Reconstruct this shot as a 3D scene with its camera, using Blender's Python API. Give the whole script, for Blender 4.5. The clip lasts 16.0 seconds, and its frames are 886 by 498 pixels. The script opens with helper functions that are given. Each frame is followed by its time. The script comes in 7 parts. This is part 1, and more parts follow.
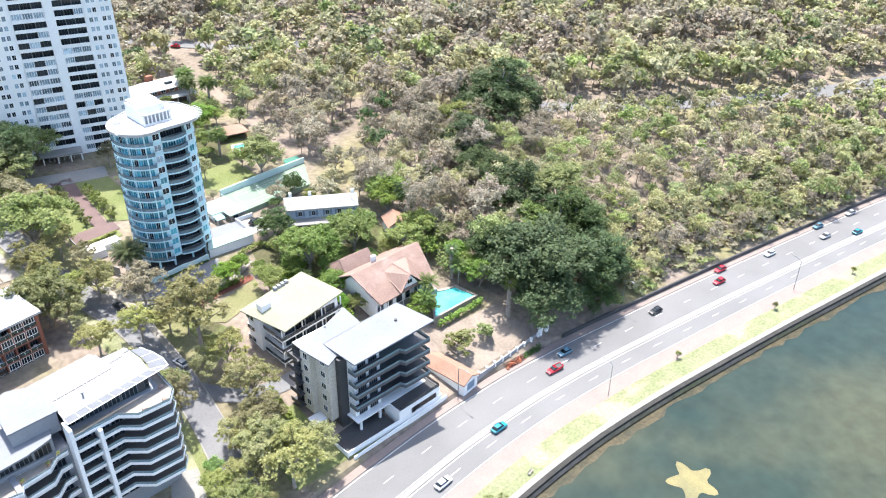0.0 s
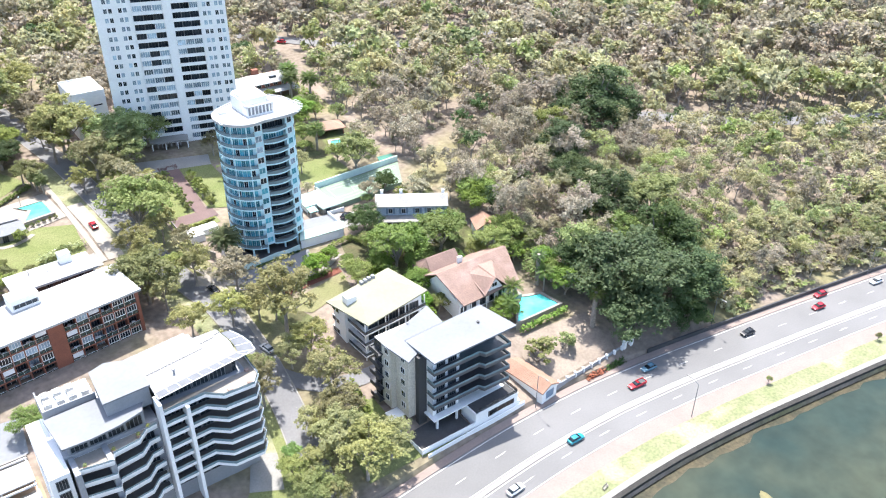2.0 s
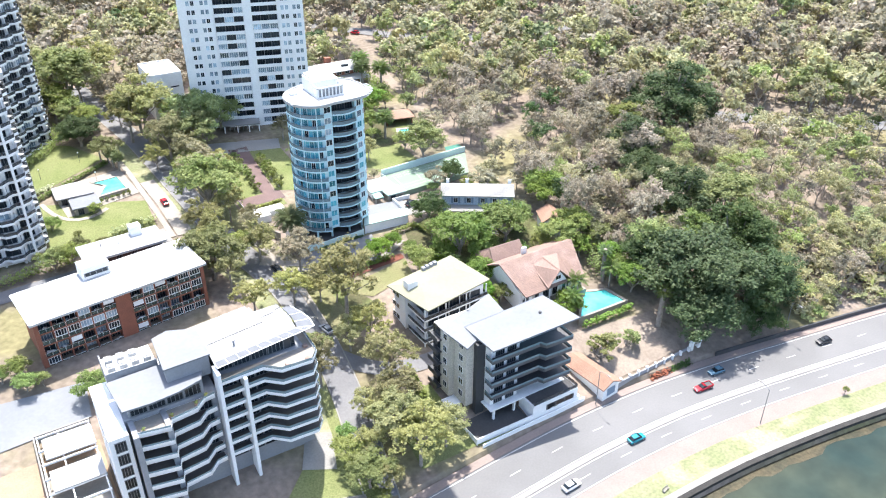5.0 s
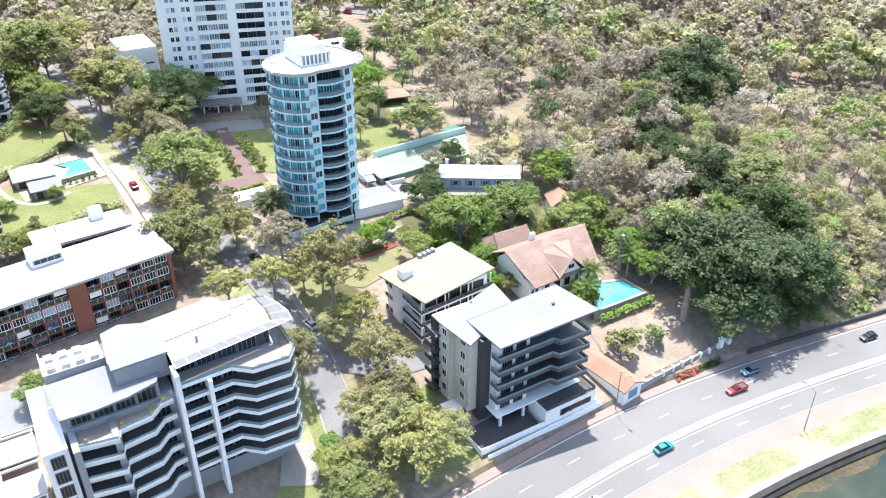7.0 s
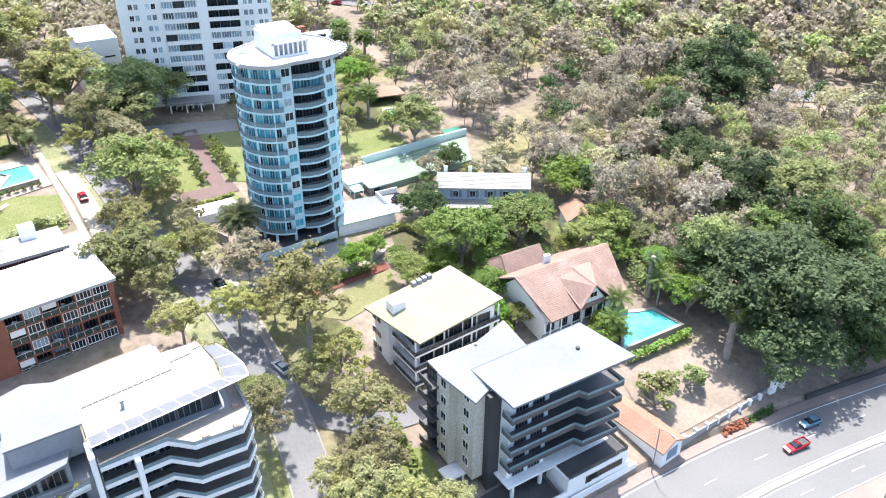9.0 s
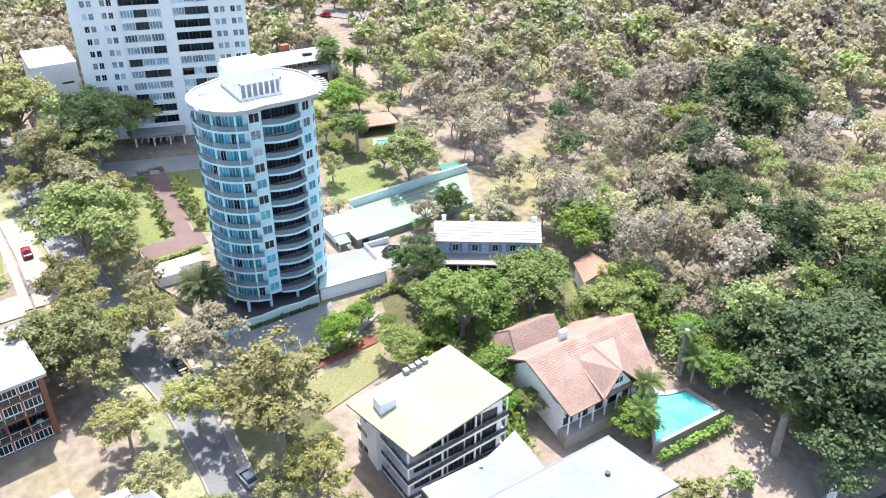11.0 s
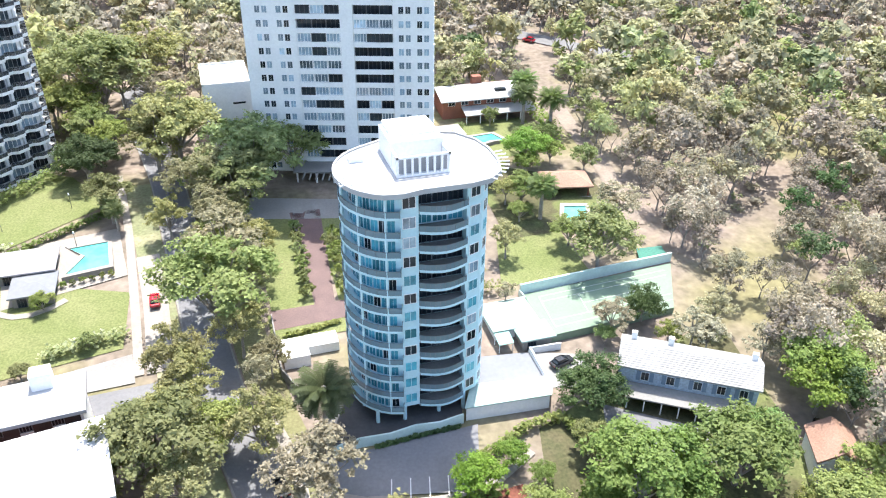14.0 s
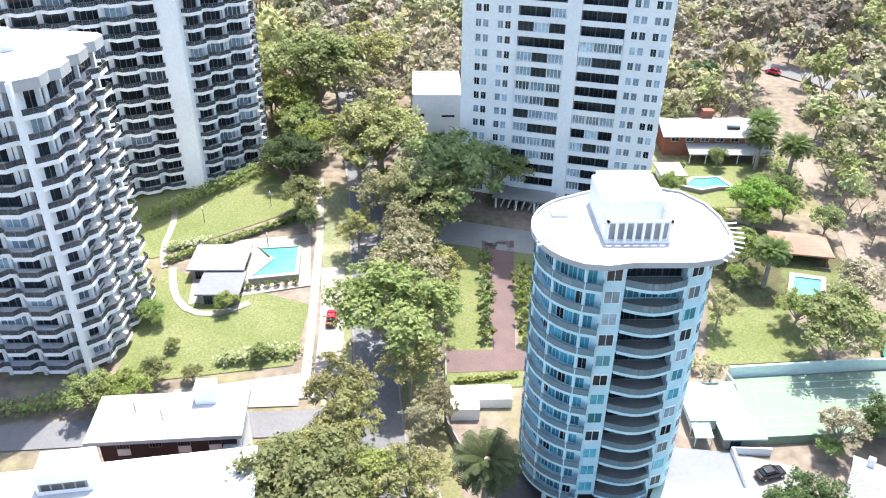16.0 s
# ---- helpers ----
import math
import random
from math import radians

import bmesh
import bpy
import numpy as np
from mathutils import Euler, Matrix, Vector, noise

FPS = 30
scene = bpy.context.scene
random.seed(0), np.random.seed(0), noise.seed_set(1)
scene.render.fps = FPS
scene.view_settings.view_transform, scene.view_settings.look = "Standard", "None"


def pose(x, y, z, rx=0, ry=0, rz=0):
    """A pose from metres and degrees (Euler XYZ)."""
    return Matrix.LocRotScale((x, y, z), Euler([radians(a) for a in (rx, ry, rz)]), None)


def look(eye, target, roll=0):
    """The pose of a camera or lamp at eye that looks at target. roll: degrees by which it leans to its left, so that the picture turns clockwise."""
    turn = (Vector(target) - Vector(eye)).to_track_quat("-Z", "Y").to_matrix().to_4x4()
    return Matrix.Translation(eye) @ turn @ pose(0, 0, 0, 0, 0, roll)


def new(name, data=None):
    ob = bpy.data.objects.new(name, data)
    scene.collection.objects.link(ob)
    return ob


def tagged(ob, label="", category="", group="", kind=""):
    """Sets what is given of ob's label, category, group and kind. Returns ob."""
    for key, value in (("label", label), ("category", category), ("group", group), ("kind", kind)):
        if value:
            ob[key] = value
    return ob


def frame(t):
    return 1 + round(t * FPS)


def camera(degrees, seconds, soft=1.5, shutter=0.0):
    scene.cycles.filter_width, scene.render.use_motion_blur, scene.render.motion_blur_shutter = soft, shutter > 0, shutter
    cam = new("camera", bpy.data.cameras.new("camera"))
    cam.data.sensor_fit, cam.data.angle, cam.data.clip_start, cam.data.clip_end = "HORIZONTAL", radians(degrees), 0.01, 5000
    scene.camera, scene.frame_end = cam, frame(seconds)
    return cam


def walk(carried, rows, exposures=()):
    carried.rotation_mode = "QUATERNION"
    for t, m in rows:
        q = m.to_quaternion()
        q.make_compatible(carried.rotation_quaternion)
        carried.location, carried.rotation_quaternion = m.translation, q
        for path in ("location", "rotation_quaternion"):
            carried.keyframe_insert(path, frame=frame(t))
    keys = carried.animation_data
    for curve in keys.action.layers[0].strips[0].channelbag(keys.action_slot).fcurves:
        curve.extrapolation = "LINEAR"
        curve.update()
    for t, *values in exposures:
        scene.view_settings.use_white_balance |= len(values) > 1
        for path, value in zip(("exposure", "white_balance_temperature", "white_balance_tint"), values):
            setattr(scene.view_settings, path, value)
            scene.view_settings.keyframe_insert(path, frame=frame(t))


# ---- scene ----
cam = camera(58.5, 16.0, soft=1.1)
METRES, EYE, TILT, LEAN, TURN = 139.0, 133.0, 0.0, 0.0, -44.7
ROWS = [
    (0.0, 0.0, 0.0, 0.0, 0.32, -31.27, -0.53),
    (0.5, -0.0004, 0.0004, -0.0016, 2.45, -31.21, -0.49),
    (1.0, -0.0009, 0.0008, -0.0025, 4.43, -31.18, -0.47),
    (1.5, -0.0009, 0.0009, -0.0031, 6.51, -31.11, -0.43),
    (2.0, -0.0007, 0.0012, -0.0033, 7.55, -31.06, -0.39),
    (2.5, -0.0017, 0.0015, -0.0043, 7.7, -31.03, -0.4),
    (3.0, -0.0016, 0.0015, -0.0063, 9.46, -30.97, -0.36),
    (3.5, -0.002, 0.0018, -0.0079, 10.88, -30.95, -0.36),
    (4.0, -0.002, 0.0017, -0.0095, 12.29, -30.92, -0.34),
    (4.5, -0.0018, 0.0024, -0.0132, 12.83, -30.86, -0.31),
    (5.0, -0.0023, 0.0039, -0.0396, 12.78, -30.81, -0.27),
    (7.5, -0.0422, 0.1747, -0.1661, 12.56, -30.73, -0.28),
    (8.0, -0.0535, 0.224, -0.1872, 12.51, -30.71, -0.3),
    (8.5, -0.0646, 0.2736, -0.2084, 12.48, -30.68, -0.34),
    (9.0, -0.0755, 0.3209, -0.2231, 12.44, -30.68, -0.34),
    (11.5, -0.128, 0.5643, -0.2284, 12.29, -31.01, -0.27),
    (12.0, -0.1394, 0.612, -0.2305, 12.65, -31.05, -0.32),
    (12.5, -0.1521, 0.6577, -0.2313, 15.74, -31.12, -0.39),
    (13.0, -0.1664, 0.7006, -0.2327, 19.41, -31.09, -0.43),
    (13.5, -0.1825, 0.7376, -0.233, 23.28, -31.05, -0.5),
    (14.0, -0.1981, 0.7678, -0.2339, 27.37, -31.03, -0.55),
    (14.5, -0.2134, 0.7937, -0.2343, 31.52, -31.07, -0.58),
    (15.0, -0.229, 0.8173, -0.2349, 35.65, -31.12, -0.55),
    (15.5, -0.2467, 0.8388, -0.2355, 39.8, -31.15, -0.54),
    (16.0, -0.2648, 0.8592, -0.2367, 43.43, -31.13, -0.49),
]
walk(cam, [(t, pose(0, 0, EYE, TILT, LEAN, TURN) @ pose(METRES * x, METRES * y, METRES * z, 90 + pitch, roll, yaw)) for t, x, y, z, yaw, pitch, roll in ROWS])

# ---- world, sun ----
SUN_DIR = Vector((0.45 * math.cos(radians(69.5)), 0.89 * math.cos(radians(69.5)), math.sin(radians(69.5)))).normalized()
world = bpy.data.worlds.new("sky")
scene.world = world
world.use_nodes = True
sky = world.node_tree.nodes.new("ShaderNodeTexSky")
sky.sky_type = "NISHITA"
sky.sun_disc = False
sky.sun_elevation = radians(69.5)
sky.sun_rotation = math.atan2(0.45, 0.89)
sky.dust_density = 2.0
backg = world.node_tree.nodes["Background"]
backg.inputs["Strength"].default_value = 0.15
world.node_tree.links.new(sky.outputs["Color"], backg.inputs["Color"])
sun_data = bpy.data.lights.new("sun", "SUN")
sun_data.energy, sun_data.angle, sun_data.color = 3.3, radians(0.53), (1.0, 0.965, 0.92)
sun = new("sun", sun_data)
sun.matrix_world = look(SUN_DIR * 300, (0, 0, 0))
scene.view_settings.exposure = 1.65

# ---- materials ----
def mat(name, a, b=None, rough=0.8, scale=0.15, fine=3.0, fine_amt=0.35, bump=0.0, metal=0.0, spec=0.5, island=0.0, rand=0.0, c=None):
    """A surface with two scales of noise between the colours a and b (and c in blotches)."""
    m = bpy.data.materials.new(name)
    m.use_nodes = True
    nt = m.node_tree
    N, L = nt.nodes, nt.links
    bs = N["Principled BSDF"]
    bs.inputs["Roughness"].default_value = rough
    bs.inputs["Metallic"].default_value = metal
    bs.inputs["Specular IOR Level"].default_value = spec
    b = b or tuple(v * 0.82 for v in a)
    geo = N.new("ShaderNodeNewGeometry")

    def noise_at(s, detail=4.0):
        n = N.new("ShaderNodeTexNoise")
        n.inputs["Scale"].default_value = s
        n.inputs["Detail"].default_value = detail
        L.new(geo.outputs["Position"], n.inputs["Vector"])
        return n

    def mixed(kind, fac, x, y):
        n = N.new("ShaderNodeMix")
        n.data_type, n.blend_type = "RGBA", kind
        for v, s in ((fac, n.inputs["Factor"]), (x, n.inputs[6]), (y, n.inputs[7])):
            if hasattr(v, "default_value"):
                L.new(v, s)
            else:
                s.default_value = v
        return n.outputs[2]

    def ramp(src, lo, hi):
        n = N.new("ShaderNodeMapRange")
        n.inputs["From Min"].default_value, n.inputs["From Max"].default_value = lo, hi
        L.new(src, n.inputs["Value"])
        return n.outputs["Result"]

    big, small = noise_at(scale), noise_at(fine)
    col = mixed("MIX", ramp(big.outputs["Fac"], 0.35, 0.65), (*a, 1), (*b, 1))
    if c:
        blot = noise_at(scale * 0.45, 6.0)
        col = mixed("MIX", ramp(blot.outputs["Fac"], 0.5, 0.62), col, (*c, 1))
    grain = ramp(small.outputs["Fac"], 0.25, 0.75)
    gr = N.new("ShaderNodeMapRange")
    gr.inputs["To Min"].default_value, gr.inputs["To Max"].default_value = 1 - fine_amt, 1 + fine_amt * 0.5
    L.new(grain, gr.inputs["Value"])
    for src, amt in ((geo.outputs["Random Per Island"], island), (None, rand)):
        if amt:
            if src is None:
                src = N.new("ShaderNodeObjectInfo").outputs["Random"]
            r2 = N.new("ShaderNodeMapRange")
            r2.inputs["To Min"].default_value, r2.inputs["To Max"].default_value = 1 - amt, 1 + amt
            L.new(src, r2.inputs["Value"])
            hv = N.new("ShaderNodeHueSaturation")
            L.new(r2.outputs["Result"], hv.inputs["Value"])
            L.new(col, hv.inputs["Color"])
            col = hv.outputs["Color"]
    hs = N.new("ShaderNodeHueSaturation")
    L.new(gr.outputs["Result"], hs.inputs["Value"])
    L.new(col, hs.inputs["Color"])
    L.new(hs.outputs["Color"], bs.inputs["Base Color"])
    if bump:
        bp = N.new("ShaderNodeBump")
        bp.inputs["Strength"].default_value = bump
        bp.inputs["Distance"].default_value = 0.1
        L.new(small.outputs["Fac"], bp.inputs["Height"])
        L.new(bp.outputs["Normal"], bs.inputs["Normal"])
    return m


def clear_glass(name, tint, mix=0.55):
    """Balustrade glass: partly see-through, partly glossy."""
    m = bpy.data.materials.new(name)
    m.use_nodes = True
    N, L = m.node_tree.nodes, m.node_tree.links
    bs = N["Principled BSDF"]
    bs.inputs["Base Color"].default_value = (*tint, 1)
    bs.inputs["Roughness"].default_value = 0.06
    tr = N.new("ShaderNodeBsdfTransparent")
    tr.inputs["Color"].default_value = tuple(0.5 + 0.5 * v for v in tint) + (1,)
    mx = N.new("ShaderNodeMixShader")
    mx.inputs["Fac"].default_value = mix
    L.new(tr.outputs[0], mx.inputs[1])
    L.new(bs.outputs[0], mx.inputs[2])
    L.new(mx.outputs[0], N["Material Output"].inputs["Surface"])
    return m


WHITE = mat("white_render", (0.84, 0.84, 0.83), (0.77, 0.775, 0.77), 0.75, 0.12, 2.0, 0.08)
WHITE_ROOF = mat("white_roof_sheet", (0.47, 0.47, 0.465), (0.39, 0.39, 0.385), 0.85, 0.1, 1.2, 0.08, spec=0.15)
CREAM_ROOF = mat("cream_roof_sheet", (0.285, 0.28, 0.2), (0.255, 0.25, 0.18), 0.85, 0.1, 1.2, 0.08, spec=0.15)
GREY_ROOF = mat("pale_grey_roof", (0.223, 0.232, 0.248), (0.198, 0.208, 0.223), 0.85, 0.1, 1.2, 0.08, spec=0.15)
PALE_ROOF = mat("pale_metal_roof_sheet", (0.33, 0.33, 0.333), (0.285, 0.287, 0.292), 0.7, 0.1, 1.2, 0.08, spec=0.2)
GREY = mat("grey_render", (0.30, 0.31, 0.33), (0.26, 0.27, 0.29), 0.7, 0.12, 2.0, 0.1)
DARK_GREY = mat("charcoal_cladding", (0.06, 0.062, 0.068), (0.045, 0.047, 0.05), 0.6, 0.2, 2.0, 0.15)
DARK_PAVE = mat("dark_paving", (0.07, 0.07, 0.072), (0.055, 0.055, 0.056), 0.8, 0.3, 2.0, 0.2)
AQUA_WALL = mat("pale_aqua_render", (0.56, 0.76, 0.80), (0.50, 0.70, 0.75), 0.7, 0.12, 2.0, 0.08)
MINT_WALL = mat("pale_mint_render", (0.62, 0.74, 0.70), (0.55, 0.68, 0.64), 0.75, 0.12, 2.0, 0.1)
# aqua glass tint, its colour strengthened to include the teal sky reflection
AQUA_SKY_GLASS = mat("sky_tinted_aqua_glass", (0.112, 0.415, 0.499), (0.060, 0.268, 0.348), 0.08, 0.35, 0.8, 0.4, rand=0.55)
DARK_GLASS = mat("dark_window_glass", (0.030, 0.040, 0.048), (0.018, 0.024, 0.03), 0.08, 0.4, 1.0, 0.4, rand=0.5, spec=0.3)
# pale blue base holds both the curtains and the reflected sky
BLUE_GLASS = mat("curtained_sky_tinted_glass", (0.32, 0.41, 0.47), (0.17, 0.24, 0.30), 0.1, 0.3, 0.8, 0.4, rand=0.7)
RAIL = mat("grey_metal_railing", (0.20, 0.22, 0.24), (0.16, 0.18, 0.2), 0.45, 0.5, 3.0, 0.1, metal=0.5)
BRICK = mat("brown_brick", (0.28, 0.105, 0.065), (0.22, 0.085, 0.055), 0.85, 0.3, 6.0, 0.25, bump=0.3)
DARK_BRICK = mat("dark_brown_brick", (0.075, 0.05, 0.045), (0.055, 0.04, 0.036), 0.85, 0.3, 6.0, 0.25, bump=0.3)
TERRACOTTA = mat("terracotta_roof_tile", (0.285, 0.19, 0.150), (0.24, 0.158, 0.128), 0.8, 0.25, 3.0, 0.25, bump=0.3, island=0.12, c=(0.35, 0.245, 0.205))
OLD_TILE = mat("weathered_roof_tile", (0.246, 0.164, 0.135), (0.205, 0.135, 0.115), 0.85, 0.25, 3.0, 0.25, bump=0.3, island=0.12)
PALE_TILE = mat("pale_grey_roof_tile", (0.377, 0.369, 0.353), (0.328, 0.320, 0.303), 0.8, 0.2, 2.5, 0.2, island=0.08)
MINT_ROOF = mat("mint_green_roof", (0.328, 0.426, 0.385), (0.295, 0.394, 0.353), 0.85, 0.15, 2.0, 0.1, spec=0.15)
BLUE_WALL = mat("blue_grey_paint", (0.20, 0.27, 0.36), (0.17, 0.23, 0.31), 0.7, 0.15, 2.0, 0.1)
CONCRETE = mat("concrete", (0.274, 0.266, 0.247), (0.236, 0.228, 0.213), 0.85, 0.15, 2.5, 0.15)
ASPHALT = mat("asphalt", (0.167, 0.165, 0.164), (0.144, 0.142, 0.141), 0.85, 0.06, 2.5, 0.1)
STREET = mat("street_asphalt", (0.192, 0.192, 0.198), (0.154, 0.154, 0.160), 0.85, 0.1, 2.0, 0.15)
PAINT = mat("road_paint", (0.72, 0.72, 0.70), (0.62, 0.62, 0.60), 0.7, 0.5, 4.0, 0.2)
PINK_PATH = mat("pinkish_footpath", (0.255, 0.2, 0.175), (0.225, 0.18, 0.16), 0.85, 0.2, 3.0, 0.15)
PAVING = mat("pale_paving", (0.315, 0.285, 0.245), (0.275, 0.248, 0.215), 0.85, 0.2, 2.0, 0.15)
RED_DRIVE = mat("red_brick_paving", (0.165, 0.108, 0.1), (0.135, 0.09, 0.085), 0.85, 0.25, 4.0, 0.2)
LAWN = mat("lawn_grass", (0.152, 0.179, 0.067), (0.195, 0.210, 0.092), 0.95, 0.12, 2.5, 0.35, spec=0.15)
DRY_LAWN = mat("dry_lawn_grass", (0.228, 0.209, 0.118), (0.190, 0.190, 0.091), 0.95, 0.12, 2.5, 0.3, spec=0.15)
VERGE = mat("verge_grass", (0.233, 0.236, 0.142), (0.191, 0.210, 0.109), 0.95, 0.2, 1.5, 0.3, spec=0.15, c=(0.34, 0.315, 0.20))
SOIL = mat("sandy_bush_soil", (0.273, 0.221, 0.185), (0.214, 0.179, 0.140), 0.95, 0.06, 0.6, 0.35, spec=0.1, c=(0.22, 0.20, 0.11))
SAND = mat("pale_sand_track", (0.285, 0.238, 0.196), (0.235, 0.195, 0.16), 0.95, 0.15, 1.5, 0.2, spec=0.1)
TURQ = mat("pool_water", (0.080, 0.567, 0.533), (0.128, 0.675, 0.611), 0.05, 0.3, 0.8, 0.15)
COURT = mat("green_court_surface", (0.191, 0.263, 0.188), (0.174, 0.243, 0.170), 0.85, 0.1, 2.0, 0.1)
WATER = mat("river_water", (0.016, 0.034, 0.030), (0.032, 0.047, 0.035), 0.2, 0.02, 0.25, 0.25, bump=0.15, spec=0.22, c=(0.075, 0.078, 0.045))
MUD = mat("sandbar", (0.2, 0.17, 0.065), (0.13, 0.12, 0.05), 0.7, 0.3, 2.0, 0.2)
STONE = mat("dark_river_wall", (0.045, 0.042, 0.038), (0.028, 0.027, 0.024), 0.9, 0.5, 3.0, 0.4, bump=0.5)
SOLAR = mat("solar_panel", (0.17, 0.178, 0.19), (0.14, 0.148, 0.16), 0.35, 0.4, 2.0, 0.1, spec=0.15)
BARK = mat("grey_bark", (0.36, 0.32, 0.28), (0.25, 0.22, 0.19), 0.9, 0.8, 5.0, 0.3)
FLOWER = mat("red_brown_groundcover", (0.30, 0.085, 0.045), (0.22, 0.09, 0.05), 0.9, 0.8, 3.0, 0.4, island=0.3)


def leaf(name, a, b, isl=0.16, rand=0.2, wild=False):
    """Leaves that let light through; wild: each tree of a wood has its own tone."""
    m = mat(name, a, b, 0.6, 0.12, 1.2, 0.22, spec=0.25, island=isl, rand=0.0 if wild else rand)
    N, L = m.node_tree.nodes, m.node_tree.links
    bs = N["Principled BSDF"]
    src = bs.inputs["Base Color"].links[0].from_socket
    hv = N.new("ShaderNodeHueSaturation")
    if wild:
        own = N.new("ShaderNodeAttribute")
        own.attribute_name = "tint"
        tone = own.outputs["Fac"]
    else:
        tone = N.new("ShaderNodeObjectInfo").outputs["Random"]
    for sock, lo, hi, mul in (("Hue", 0.474, 0.508, 1.0), ("Value", 0.74 if wild else 0.9, 1.26 if wild else 1.1, 7.31), ("Saturation", 0.88, 1.15, 3.17)):
        fr = N.new("ShaderNodeMath")
        fr.operation = "MULTIPLY"
        fr.inputs[1].default_value = mul
        wrap = N.new("ShaderNodeMath")
        wrap.operation = "FRACT"
        mr = N.new("ShaderNodeMapRange")
        mr.inputs["To Min"].default_value, mr.inputs["To Max"].default_value = lo, hi
        L.new(tone, fr.inputs[0])
        L.new(fr.outputs[0], wrap.inputs[0])
        L.new(wrap.outputs[0], mr.inputs["Value"])
        L.new(mr.outputs["Result"], hv.inputs[sock])
    L.new(src, hv.inputs["Color"])
    tl = N.new("ShaderNodeBsdfTranslucent")
    mx = N.new("ShaderNodeMixShader")
    mx.inputs["Fac"].default_value = 0.42
    L.new(hv.outputs["Color"], bs.inputs["Base Color"])
    L.new(hv.outputs["Color"], tl.inputs["Color"])
    L.new(bs.outputs[0], mx.inputs[1])
    L.new(tl.outputs[0], mx.inputs[2])
    L.new(mx.outputs[0], N["Material Output"].inputs["Surface"])
    return m


L_OLIVE = leaf("olive_gum_leaves", (0.290, 0.301, 0.128), (0.345, 0.339, 0.157))
L_GREY = leaf("grey_brown_leaves", (0.400, 0.370, 0.257), (0.330, 0.315, 0.204))
L_GREEN = leaf("mid_green_leaves", (0.214, 0.275, 0.089), (0.275, 0.315, 0.119))
L_DARK = leaf("dark_green_leaves", (0.072, 0.119, 0.051), (0.104, 0.157, 0.062))
L_BRIGHT = leaf("bright_green_leaves", (0.157, 0.271, 0.062), (0.214, 0.317, 0.081))
L_LIME = leaf("lime_leaves", (0.219, 0.310, 0.090), (0.186, 0.286, 0.080))
L_PALM = leaf("palm_fronds", (0.095, 0.15, 0.05), (0.145, 0.195, 0.07))
W_OLIVE = leaf("bush_olive_leaves", (0.372, 0.374, 0.203), (0.452, 0.438, 0.252), wild=True)
W_GREY = leaf("bush_grey_leaves", (0.397, 0.354, 0.268), (0.329, 0.305, 0.216), wild=True)
W_GREEN = leaf("bush_green_leaves", (0.274, 0.334, 0.144), (0.361, 0.407, 0.180), wild=True)
W_DARK = leaf("bush_dark_leaves", (0.080, 0.132, 0.057), (0.117, 0.173, 0.070), wild=True)
ORANGE_PAVE = mat("orange_paving", (0.36, 0.25, 0.165), (0.31, 0.215, 0.145), 0.9, 0.3, 3.0, 0.15)
# balcony floor tile with the shade of the floor above in its colour
SHADED_TILE = mat("shaded_balcony_tile", (0.13, 0.125, 0.12), (0.11, 0.105, 0.10), 0.6, 0.4, 3.0, 0.15)
CHARCOAL = mat("charcoal_metal", (0.085, 0.088, 0.095), (0.07, 0.073, 0.08), 0.55, 0.3, 2.0, 0.12)
ORANGE_TILE = mat("orange_roof_tile", (0.34, 0.205, 0.145), (0.28, 0.165, 0.115), 0.85, 0.25, 3.0, 0.25, bump=0.3, island=0.12)
LITTER = mat("leaf_litter", (0.115, 0.105, 0.060), (0.085, 0.090, 0.045), 0.95, 0.3, 2.0, 0.35, spec=0.1, c=(0.15, 0.17, 0.07))
MUD_BANK = mat("brown_weedy_shallows", (0.085, 0.070, 0.040), (0.045, 0.045, 0.028), 0.6, 0.25, 1.5, 0.5, spec=0.2)

